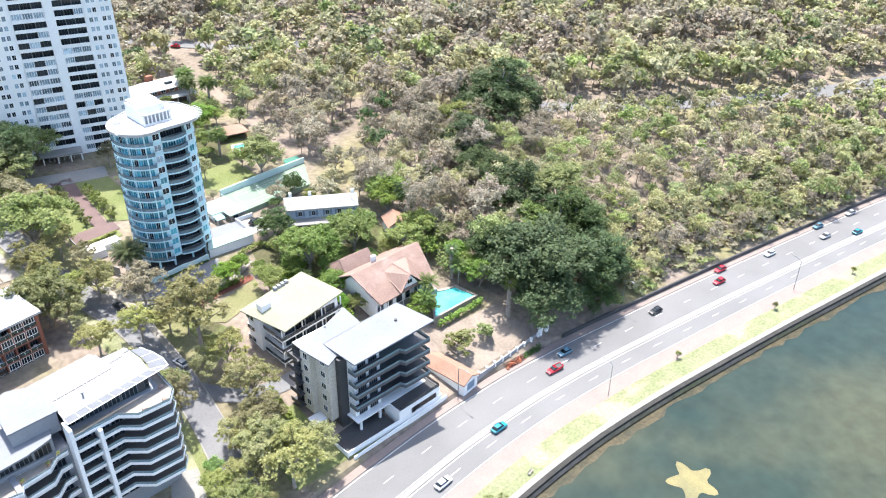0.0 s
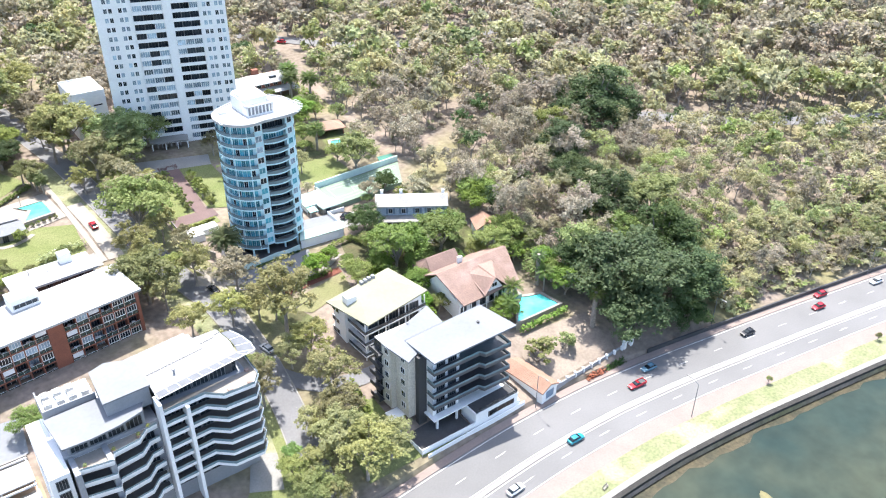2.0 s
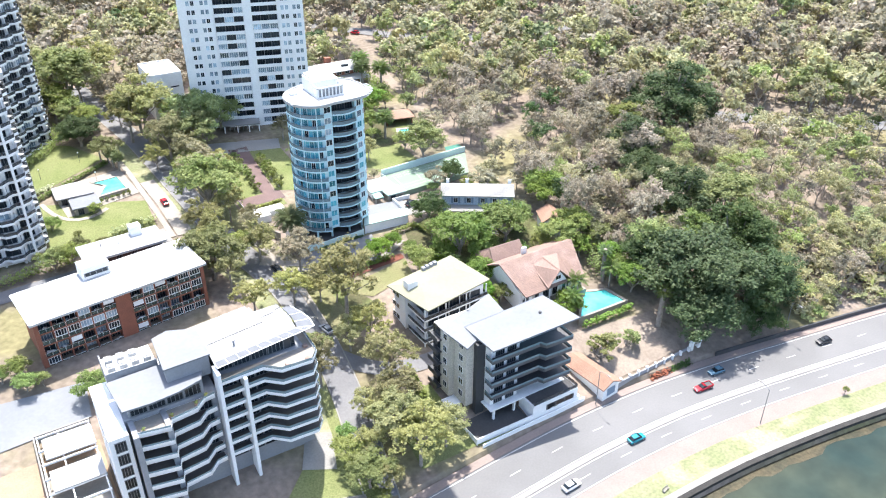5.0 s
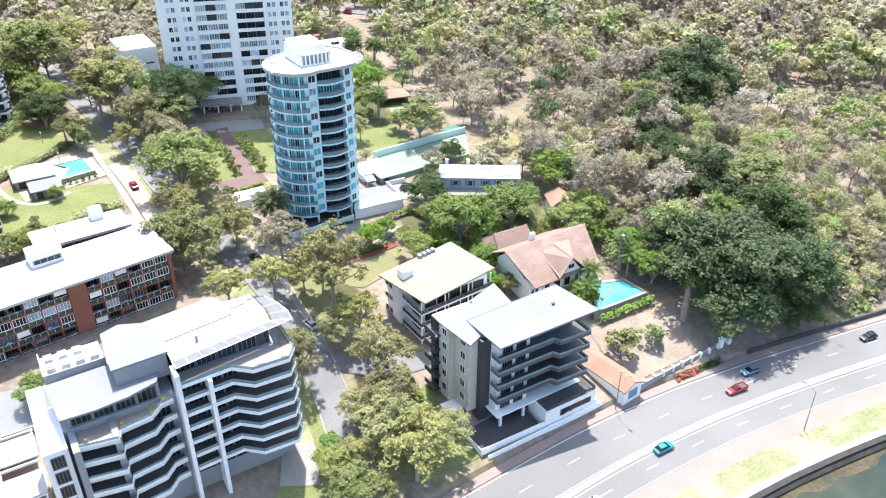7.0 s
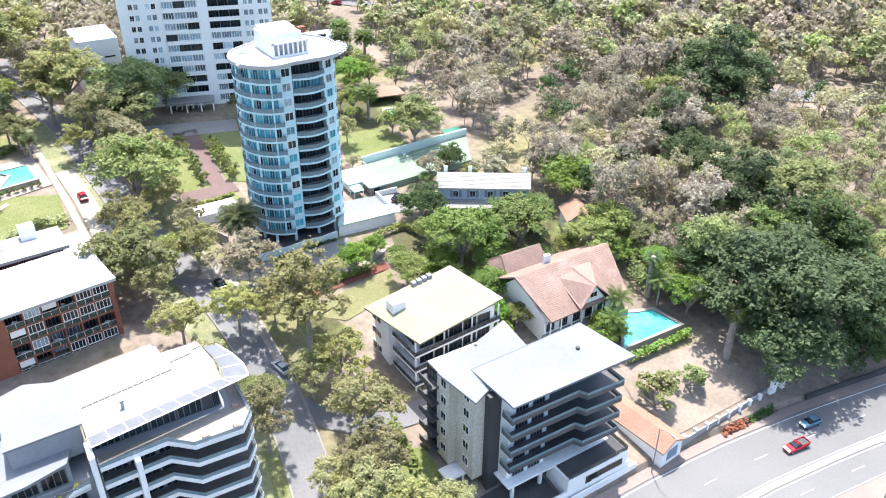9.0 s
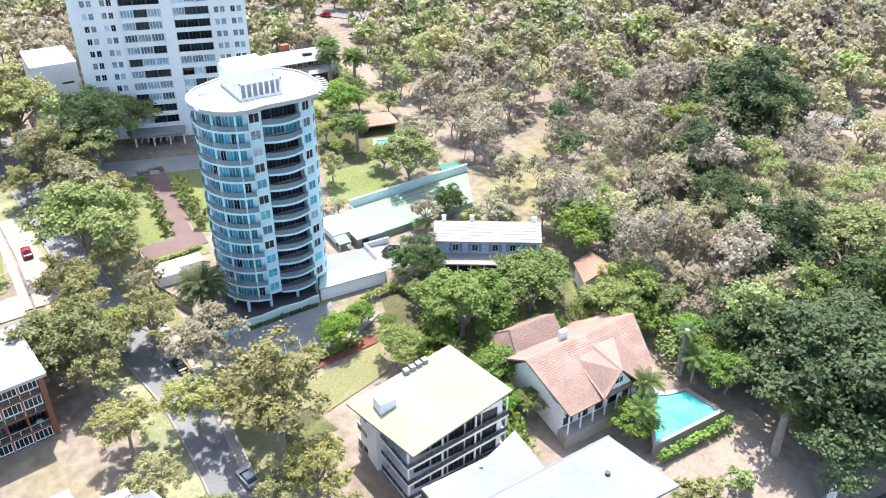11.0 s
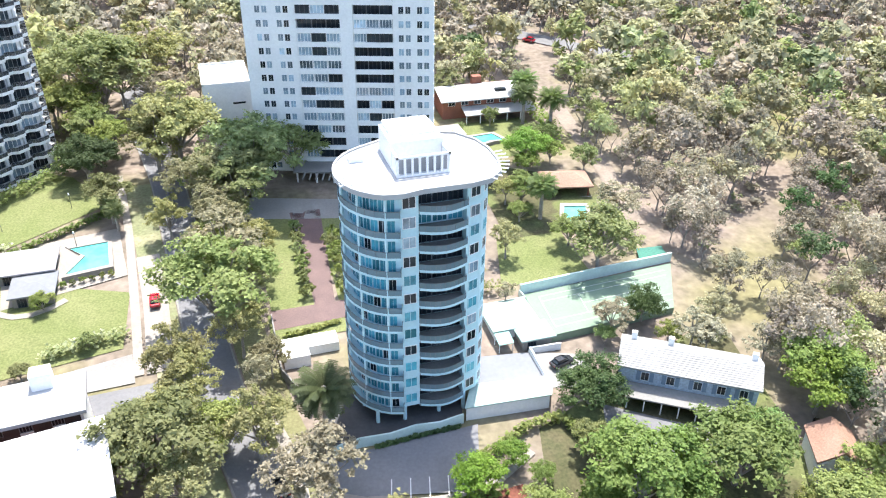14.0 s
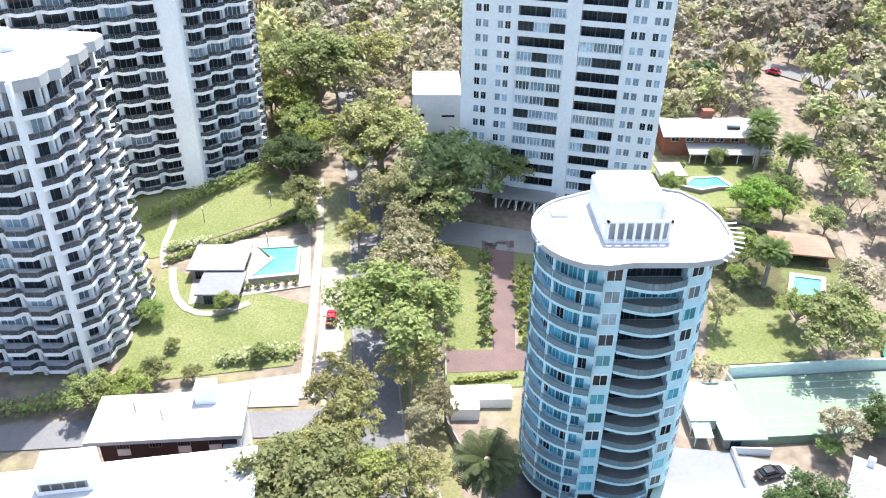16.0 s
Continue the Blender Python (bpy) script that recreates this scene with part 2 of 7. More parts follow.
# ---- mesh tools ----
class Shape:
    """Collects boxes, prisms and patches into one mesh."""

    def __init__(self):
        self.v, self.f = [], []

    def add(self, v, f):
        n = len(self.v)
        self.v += [tuple(p) for p in v]
        self.f += [tuple(n + i for i in q) for q in f]
        return self

    def box(self, x0, y0, z0, x1, y1, z1):
        v = [(x, y, z) for z in (z0, z1) for x, y in ((x0, y0), (x1, y0), (x1, y1), (x0, y1))]
        return self.add(v, [(3, 2, 1, 0), (4, 5, 6, 7), (0, 1, 5, 4), (1, 2, 6, 5), (2, 3, 7, 6), (3, 0, 4, 7)])

    def prism(self, poly, z0, z1):
        n = len(poly)
        v = [(x, y, z0) for x, y in poly] + [(x, y, z1) for x, y in poly]
        return self.add(v, [tuple(range(n - 1, -1, -1)), tuple(range(n, 2 * n))] + [(i, (i + 1) % n, n + (i + 1) % n, n + i) for i in range(n)])

    def ribbon(self, line, z0, z1, thick=0.15):
        """An upright strip along a line of plan points, thickened to its left."""
        n = len(line)
        off = []
        for i in range(n):
            a, b = Vector(line[max(i - 1, 0)]), Vector(line[min(i + 1, n - 1)])
            d = (b - a).normalized()
            off.append((line[i][0] - d.y * thick, line[i][1] + d.x * thick))
        v = [(x, y, z) for z in (z0, z1) for x, y in list(line) + off]
        f = []
        for i in range(n - 1):
            o0, o1, t0, t1 = i, i + 1, 2 * n + i, 2 * n + i + 1
            f += [(o0, o1, t1, t0), (n + o1, n + o0, n + t0, n + t1), (t0, t1, n + t1, n + t0), (o1, o0, n + o0, n + o1)]
        f += [(0, 2 * n, 3 * n, n), (n - 1, 2 * n - 1, 4 * n - 1, 3 * n - 1)]
        return self.add(v, f)

    def cyl(self, x, y, z0, z1, r0, r1=None, n=8):
        r1 = r0 if r1 is None else r1
        v = [(x + r * math.cos(6.2832 * i / n), y + r * math.sin(6.2832 * i / n), z) for z, r in ((z0, r0), (z1, r1)) for i in range(n)]
        return self.add(v, [tuple(range(n - 1, -1, -1)), tuple(range(n, 2 * n))] + [(i, (i + 1) % n, n + (i + 1) % n, n + i) for i in range(n)])

    def limb(self, a, b, r0, r1, n=5):
        a, b = Vector(a), Vector(b)
        q = (b - a).to_track_quat("Z", "Y")
        v = [p + q @ Vector((r * math.cos(6.2832 * i / n), r * math.sin(6.2832 * i / n), 0)) for p, r in ((a, r0), (b, r1)) for i in range(n)]
        return self.add(v, [tuple(range(n, 2 * n))] + [(i, (i + 1) % n, n + (i + 1) % n, n + i) for i in range(n)])

    def mesh(self, name, material):
        me = bpy.data.meshes.new(name)
        me.from_pydata(self.v, [], self.f)
        if material:
            me.materials.append(material)
        me.update()
        return me


def thing(name, label, category, x=0, y=0, z=0, turn=0, group="", kind=""):
    ob = new(name)
    ob.empty_display_size = 0.5
    ob.matrix_world = pose(x, y, z, 0, 0, turn)
    return tagged(ob, label, category, group, kind)


def part(name, shape, material, parent, label="", at=None):
    """One mesh under a thing or part. shape: a Shape, or a mesh shared with other parts."""
    me = shape if isinstance(shape, bpy.types.Mesh) else shape.mesh(name, material)
    ob = new(name, me)
    ob.parent = parent
    if at is not None:
        ob.matrix_local = at
    return tagged(ob, label) if label else ob


def solo(name, shape, material, label, category, group="", kind="", at=None):
    me = shape if isinstance(shape, bpy.types.Mesh) else shape.mesh(name, material)
    ob = new(name, me)
    if at is not None:
        ob.matrix_world = at
    return tagged(ob, label, category, group, kind)


# ---- lie of the land ----
EDGE_X = [-1500, -400, -100, 0, 62, 80, 107, 137, 158, 191, 246, 300, 380, 600, 2500]
EDGE_Y = [-100, 60, 88, 96, 100.5, 102, 103, 100.5, 97, 91.6, 81.5, 70.6, 52, 0, -400]
RISE_D = [-500, -33.3, -32.4, -31.6, 0, 0.6, 1.2, 25, 40, 68, 85, 120, 150, 190, 300, 600, 2500]
RISE_Z = [-5, -4, -0.5, -0.25, -0.25, -0.1, 0.9, 5, 8, 12.3, 13, 16, 18.5, 20.5, 25, 40, 70]


def road_edge(x):
    k = [-6, -3, 0, 3, 6]
    return sum(float(np.interp(x + 2.5 * d, EDGE_X, EDGE_Y)) for d in k) / len(k)


def ground_z(x, y):
    return float(np.interp(y - road_edge(x), RISE_D, RISE_Z))


def spaced(lo, hi, fine_lo, fine_hi, step, grow=1.35):
    out = list(np.arange(fine_lo, fine_hi + 0.01, step))
    s, v = step, fine_hi
    while v < hi:
        s *= grow
        v += s
        out.append(v)
    s, v = step, fine_lo
    while v > lo:
        s *= grow
        v -= s
        out.insert(0, v)
    return out


def draped(name, material, corners, lift, label, category="", nx=12, ny=12, kind="structure"):
    """A sheet on the land between four plan corners."""
    a, b, c, d = (Vector(p) for p in corners)
    s = Shape()
    for j in range(ny + 1):
        for i in range(nx + 1):
            u, v = i / nx, j / ny
            p = a * (1 - u) * (1 - v) + b * u * (1 - v) + c * u * v + d * (1 - u) * v
            s.v.append((p.x, p.y, ground_z(p.x, p.y) + lift))
    s.f = [(j * (nx + 1) + i, j * (nx + 1) + i + 1, (j + 1) * (nx + 1) + i + 1, (j + 1) * (nx + 1) + i) for j in range(ny) for i in range(nx)]
    return solo(name, s, material, label, category or name.split("_")[-1], kind=kind)


def along_road(d0, d1, z0, z1, x0, x1, step=4.0):
    """A slab that follows the road between two offsets from its inland edge."""
    xs = list(np.arange(x0, x1 + 0.01, step))
    s = Shape()
    for x in xs:
        e = road_edge(x)
        s.v += [(x, e + d0, z0), (x, e + d1, z0), (x, e + d1, z1), (x, e + d0, z1)]
    for i in range(len(xs) - 1):
        k = 4 * i
        s.f += [(k + j, k + (j + 1) % 4, k + 4 + (j + 1) % 4, k + 4 + j) for j in range(4)]
    k = 4 * (len(xs) - 1)
    s.f += [(3, 2, 1, 0), (k, k + 1, k + 2, k + 3)]
    return s

# ---- ground, road, river ----
def build_ground():
    xs = spaced(-1500, 1800, -40, 230, 3.0)
    s = Shape()
    ds = spaced(-420, 1900, -36, 230, 3.0)
    for d in (-33.3, -32.4, -31.6, 0.6, 1.2):
        ds.append(d)
    ds.sort()
    for d in ds:
        z = float(np.interp(d, RISE_D, RISE_Z))
        for x in xs:
            s.v.append((x, road_edge(x) + d, z))
    n = len(xs)
    s.f = [(j * n + i, j * n + i + 1, (j + 1) * n + i + 1, (j + 1) * n + i) for j in range(len(ds) - 1) for i in range(n - 1)]
    return solo("ground", s, SOIL, "sandy bush soil rising from the river road", "ground", kind="structure")


build_ground()
s = Shape()
s.add([(-1500, -1500, -1.6), (2500, -1500, -1.6), (2500, 160, -1.6), (-1500, 160, -1.6)], [(0, 1, 2, 3)])
solo("water", s, WATER, "dark green shallow river water with ripples", "water", kind="structure")
solo("road", along_road(-19.6, -1.6, -0.3, 0.0, -150, 620), ASPHALT, "wide sunlit grey asphalt river road with lane lines", "road", kind="structure")
solo("pavement", along_road(-1.62, 0.4, -0.3, 0.12, -150, 620), PINK_PATH, "pale footpath with kerb along the wall", "pavement", kind="structure")
solo("shared_path", along_road(-24.0, -19.6, -0.3, 0.10, -150, 620), PINK_PATH, "pinkish riverside path with kerb", "path", kind="structure")
solo("verge", along_road(-29.7, -24.0, -0.3, 0.14, -150, 620), VERGE, "sun-dried grass strip beside the river wall", "verge", kind="structure")
solo("coping_path", along_road(-31.2, -29.7, -0.3, 0.17, -150, 620), CONCRETE, "pale worn concrete strip along the river wall", "path", kind="structure")
solo("river_wall", along_road(-32.4, -31.2, -3.5, 0.35, -150, 620), STONE, "dark stone river wall", "river wall", kind="structure")

# ---- trees ----
def crown_arrays(rng, rx, rz, blobs, leaves, size, base, spread=0.62, flat=0.75, clump=(0.26, 0.46), soft=0.17, dome=0.4):
    """Leaf blades in soft tufts on a cluster of lobes: vertices (n*3, 3). base: height of the crown's underside."""
    cent, rad = [], []
    for i in range(blobs):
        a = 2.39996 * i + rng.uniform(-0.5, 0.5)
        r = rx * spread * math.sqrt((i + rng.uniform(0.1, 0.9)) / blobs)
        k = 1 - (r / rx) ** 2 * 0.8
        q = rx * rng.uniform(*clump)
        z = base + q * flat + (rz - 2 * q * flat) * rng.uniform(dome, 1.0) * k
        cent.append((r * math.cos(a), r * math.sin(a), z))
        rad.append(q)
    cent, rad = np.array(cent), np.array(rad)
    per = max(6, int(leaves / blobs / 40))
    tn = blobs * per
    tc = np.repeat(np.arange(blobs), per)
    td = rng.normal(size=(tn, 3))
    td[:, 2] = np.where(rng.uniform(size=tn) < 0.7, np.abs(td[:, 2]), td[:, 2])
    td /= np.linalg.norm(td, axis=1)[:, None]
    tuft = cent[tc] + td * (rad[tc] * rng.uniform(0.6, 1.08, tn))[:, None] * np.array([1, 1, flat])
    weight = rad[tc] ** 2 * rng.uniform(0.5, 1.5, tn)
    pick = rng.choice(tn, leaves, p=weight / weight.sum())
    off = rng.normal(size=(leaves, 3)) * np.array([1, 1, 0.7])
    p = tuft[pick] + off * (rad[tc[pick]] * soft)[:, None]
    nrm = td[pick] * 0.55 + np.array([0.0, 0.0, 0.55]) + rng.normal(size=(leaves, 3)) * 0.5
    nrm /= np.linalg.norm(nrm, axis=1)[:, None]
    t = np.cross(nrm, rng.normal(size=(leaves, 3)))
    t /= np.linalg.norm(t, axis=1)[:, None]
    b = np.cross(nrm, t)
    sz = size * rng.uniform(0.6, 1.35, leaves)[:, None]
    el = rng.uniform(0.5, 1.0, leaves)[:, None]
    v = np.stack([p - t * sz - b * sz * 0.5 * el, p + t * sz * 0.9 - b * sz * 0.6 * el + nrm * sz * 0.2, p + b * sz * 1.3 * el], 1)
    return v.reshape(-1, 3), cent


def quads_mesh(name, v, material, k=4):
    """Loose faces of k corners each."""
    me = bpy.data.meshes.new(name)
    n = len(v) // k
    me.vertices.add(len(v))
    me.vertices.foreach_set("co", np.ascontiguousarray(v, dtype=np.float32).ravel())
    me.loops.add(k * n)
    me.loops.foreach_set("vertex_index", np.arange(k * n, dtype=np.int32))
    me.polygons.add(n)
    me.polygons.foreach_set("loop_start", np.arange(0, k * n, k, dtype=np.int32))
    me.materials.append(material)
    me.update(calc_edges=True)
    return me


def trunk_shape(rng, height, base, cent, r):
    s = Shape()
    top = Vector((rng.uniform(-0.3, 0.3), rng.uniform(-0.3, 0.3), base + 0.15 * (height - base)))
    s.limb((0, 0, -0.6), top, r, r * 0.65, 7)
    for c in cent[: min(11, len(cent))]:
        mid = top.lerp(Vector(c), 0.5) + Vector((0, 0, -0.25))
        s.limb(top - Vector((0, 0, 0.3)), mid, r * 0.5, r * 0.3)
        s.limb(mid, Vector(c), r * 0.3, r * 0.1)
    return s


TREES = {}


def tree_kind(key, seed, height, rx, material, leaves, size, blobs, base, r, clump=(0.26, 0.46), spread=0.62, dome=0.4):
    rng = np.random.default_rng(seed)
    v, cent = crown_arrays(rng, rx, height - base, blobs, leaves, size, base, spread, 0.8, clump, 0.17, dome)
    TREES[key] = (trunk_shape(rng, height, base, cent, r).mesh("trunk", BARK), quads_mesh("crown", v, material, 3))


for i in range(3):
    tree_kind(f"gum{i}", 10 + i, 13.5, 4.9, L_OLIVE, 7800, 0.16, 17, 2.8, 0.30, (0.22, 0.36), 0.74)
    tree_kind(f"grey{i}", 20 + i, 10.5, 4.1, L_GREY, 5200, 0.15, 13, 2.4, 0.22, (0.22, 0.36), 0.74)
    tree_kind(f"green{i}", 30 + i, 9.5, 4.5, L_GREEN, 7000, 0.165, 14, 0.8, 0.28, (0.28, 0.42), 0.66, 0.6)
    tree_kind(f"bright{i}", 40 + i, 8.5, 4.5, L_BRIGHT, 7200, 0.165, 13, 0.3, 0.28, (0.3, 0.44), 0.64, 0.65)
    tree_kind(f"dark{i}", 50 + i, 14, 7.4, L_DARK, 16000, 0.2, 22, 0.3, 0.6, (0.24, 0.36), 0.74, 0.4)
    tree_kind(f"shrub{i}", 60 + i, 2.2, 1.5, L_GREEN, 1400, 0.11, 6, 0.1, 0.1)
    tree_kind(f"lime{i}", 70 + i, 8.5, 4.3, L_LIME, 7800, 0.15, 12, 0.8, 0.25, (0.28, 0.42), 0.66, 0.6)


def palm_meshes(seed, height, fronds, length, r):
    rng = np.random.default_rng(seed)
    t = Shape()
    for i in range(8):
        z0, z1 = height * i / 8 - 0.5 * (i == 0), height * (i + 1) / 8
        t.cyl(0, 0, z0, z1, r * (1.12 - 0.03 * i), r * (0.98 - 0.03 * i), 9)
    t.cyl(0, 0, height, height + 0.9, r * 1.5, r * 0.7, 9)
    out = []
    for i in range(fronds):
        a = i * 2.39996 + rng.uniform(-0.2, 0.2)
        up = 1.3 - 1.6 * (i / fronds) + rng.uniform(-0.1, 0.1)
        x, z, ang = 0.2, height + 0.6, up
        pts = []
        n = 9
        for k in range(n):
            pts.append((x, z))
            x += math.cos(ang) * length / n
            z += math.sin(ang) * length / n
            ang -= 0.15
        ca, sa = math.cos(a), math.sin(a)
        for k in range(n - 1):
            (x0, z0), (x1, z1) = pts[k], pts[k + 1]
            w = length * 0.12 * math.sin(0.5 + 2.5 * (k + 0.5) / n)
            for side in (-1, 1):
                for q in (0.0, 0.5):
                    xa, za = x0 + (x1 - x0) * q, z0 + (z1 - z0) * q
                    xb, zb = x0 + (x1 - x0) * (q + 0.36), z0 + (z1 - z0) * (q + 0.36)
                    tip = (xb + w * 0.5, side * w * 1.25, zb - w * 0.45)
                    tip2 = (xa + w * 0.55, side * w * 1.25, za - w * 0.45)
                    for px, py, pz in ((xa, 0, za), (xb, 0, zb), tip, tip2):
                        out.append((px * ca - py * sa, px * sa + py * ca, pz))
    return t.mesh("trunk", BARK), quads_mesh("crown", np.array(out), L_PALM)


TREES["date_palm"] = palm_meshes(5, 8.0, 84, 4.0, 0.42)
TREES["fan_palm"] = palm_meshes(6, 7.5, 34, 1.9, 0.5)
TREES["slim_palm"] = palm_meshes(7, 6.0, 28, 3.2, 0.2)
TREE_WORDS = {
    "gum": ("gum_tree", "olive green gum tree with open crown", "tree"),
    "grey": ("bush_tree", "grey-brown dry bush tree with thin crown", "tree"),
    "green": ("garden_tree", "mid green leafy garden tree", "tree"),
    "bright": ("garden_tree", "bright green dense garden tree", "tree"),
    "dark": ("fig_tree", "huge dense dark green fig tree", "tree"),
    "shrub": ("shrub", "small rounded green garden shrub", "shrub"),
    "lime": ("garden_tree", "yellow-green sunlit leafy tree", "tree"),
    "date_palm": ("date_palm", "tall date palm with drooping fronds", "palm"),
    "fan_palm": ("fan_palm", "thick-trunked fan palm with shaggy head", "palm"),
    "slim_palm": ("feather_palm", "slender palm with feathery fronds", "palm"),
}


def plant(key, x, y, size=1.0, wide=None, z=None, label="", group=""):
    """A tree of that kind on the ground. size: height factor; wide: crown factor."""
    fam = key if key in TREE_WORDS else key.rstrip("0123456789")
    if key not in TREES:
        key = f"{fam}{int(abs(x * 7.3 + y * 3.1)) % 3}"
    name, words, cat = TREE_WORDS[fam]
    wide = 1.1 * (wide or size)
    size = max(size, 0.8 * wide)
    ob = thing(name, label or words, cat, x, y, ground_z(x, y) if z is None else z, (x * 37 + y * 91) % 360, group)
    ob.scale = (wide, wide, size)
    part("trunk", TREES[key][0], None, ob)
    part("crown", TREES[key][1], None, ob)
    return ob


# ---- the woods behind ----
CLEAR = []  # plan rectangles without wild trees: x0, y0, x1, y1


def wild_here(x, y):
    d = y - road_edge(x)
    if d < 3 or any(x0 < x < x1 and y0 < y < y1 for x0, y0, x1, y1 in CLEAR):
        return False
    return not any(near_line(x, y, pts, d) for pts, d in TRACKS)


def build_woods():
    rng = np.random.default_rng(77)
    kinds = {"olive": (W_OLIVE, []), "grey": (W_GREY, []), "green": (W_GREEN, []), "dark": (W_DARK, [])}
    tints = {k: [] for k in kinds}
    temp = {}
    for lod, (lv, sz, bl) in enumerate(((1150, 0.25, 10), (480, 0.42, 9), (185, 0.74, 7))):
        temp[lod] = [crown_arrays(np.random.default_rng(200 + 20 * lod + i), 4.3, 9.6, bl, lv, sz, 1.9, 0.62, 1.0, (0.28, 0.44), 0.24, 0.5)[0] for i in range(9)]
    trunks = Shape()
    step = 5.8
    for gx in np.arange(-190, 760, step):
        for gy in np.arange(70, 900, step):
            x, y = gx + rng.uniform(-2.7, 2.7), gy + rng.uniform(-2.7, 2.7)
            u1, u2, u3, u4 = rng.uniform(size=4)
            dist = math.hypot(x, y)
            if dist > 545 or y > 470 or not wild_here(x, y):
                continue
            # only the wedge that the river bend opens on
            bear = math.degrees(math.atan2(x, y))
            if bear > 78 or math.atan2(x - 58, y - 105) < -0.56:
                continue
            n1 = noise.noise((x * 0.016, y * 0.016, 1.7))
            n2 = noise.noise((x * 0.04, y * 0.04, 7.7))
            if u1 > (0.86 if y - road_edge(x) > 80 else 1.0) + 0.5 * n2:
                continue
            slope = y - road_edge(x)
            near_road = slope < 75 and x > 165
            if near_road:
                kind = "green" if u2 < 0.35 else ("olive" if u2 < 0.8 else "grey")
                size = rng.uniform(0.65, 1.1)
            else:
                g = u2 + 0.9 * n1
                kind = "grey" if g > 0.55 else ("olive" if g > 0.05 else "green")
                if math.hypot(x - 168, y - 195) < 62 and u3 < 0.72:
                    kind = "grey"
                if u3 > 0.985:
                    kind = "dark"
                size = rng.uniform(0.62, 1.3) if u4 < 0.85 else rng.uniform(1.2, 1.6)
            near = math.hypot(x - 110, y - 110)
            v = temp[0 if near < 135 else 1 if dist < 330 else 2][rng.integers(0, 9)]
            a = rng.uniform(0, 6.2832)
            ca, sa = math.cos(a) * size, math.sin(a) * size
            z = ground_z(x, y)
            hz = size * rng.uniform(0.85, 1.25)
            w = np.stack([v[:, 0] * ca - v[:, 1] * sa + x, v[:, 0] * sa + v[:, 1] * ca + y, v[:, 2] * hz + z], 1)
            kinds[kind][1].append(w)
            tints[kind].append(np.full(len(w) // 3, rng.uniform(0, 1)))
            if dist < 480:
                trunks.limb((x, y, z - 0.3), (x + size * 0.4, y, z + 3.6 * hz), 0.24 * size, 0.12 * size, 4)
                trunks.limb((x + size * 0.2, y, z + 2.2 * hz), (x - 1.6 * size, y + size, z + 5.4 * hz), 0.12 * size, 0.05 * size, 4)
                trunks.limb((x + size * 0.3, y, z + 2.6 * hz), (x + 1.7 * size, y - size, z + 6.2 * hz), 0.12 * size, 0.05 * size, 4)
    # low scrub between the trees
    tuft = [crown_arrays(np.random.default_rng(300 + i), 1.9, 1.7, 6, 36, 0.45, 0.1, 0.7, 0.7, (0.25, 0.4))[0] for i in range(4)]
    for _ in range(6000):
        x, y = rng.uniform(-120, 560), rng.uniform(80, 560)
        bear = math.degrees(math.atan2(x, y))
        if bear > 78 or y > 440 or math.atan2(x - 58, y - 105) < -0.56 or math.hypot(x, y) > 430 or not wild_here(x, y):
            continue
        v = tuft[rng.integers(0, 4)] * rng.uniform(0.5, 1.15)
        k = ("olive", "grey", "green", "grey")[rng.integers(0, 4)]
        kinds[k][1].append(v + np.array([x, y, ground_z(x, y)]))
        tints[k].append(np.full(len(v) // 3, rng.uniform(0, 1)))
    # dense scrub down to the road wall
    for _ in range(1100):
        x = rng.uniform(176, 345)
        y = road_edge(x) + rng.uniform(2.5, 34)
        v = tuft[rng.integers(0, 4)] * rng.uniform(0.7, 1.7)
        k = ("olive", "olive", "green", "grey")[rng.integers(0, 4)]
        kinds[k][1].append(v + np.array([x, y, ground_z(x, y)]))
        tints[k].append(np.full(len(v) // 3, rng.uniform(0, 1)))
    words = {"olive": "olive green gum trees of the bushland", "grey": "dry grey-brown bushland trees", "green": "green leafy bushland trees", "dark": "scattered dark green bushland trees"}
    for key, (material, parts) in kinds.items():
        me = quads_mesh("woods", np.concatenate(parts), material, 3)
        me.attributes.new("tint", "FLOAT", "FACE").data.foreach_set("value", np.concatenate(tints[key]).astype(np.float32))
        solo("woods", me, None, words[key], "woods", kind="stuff")
    solo("wood_trunks", trunks, BARK, "thin grey trunks of the bushland trees", "tree trunks", kind="stuff")

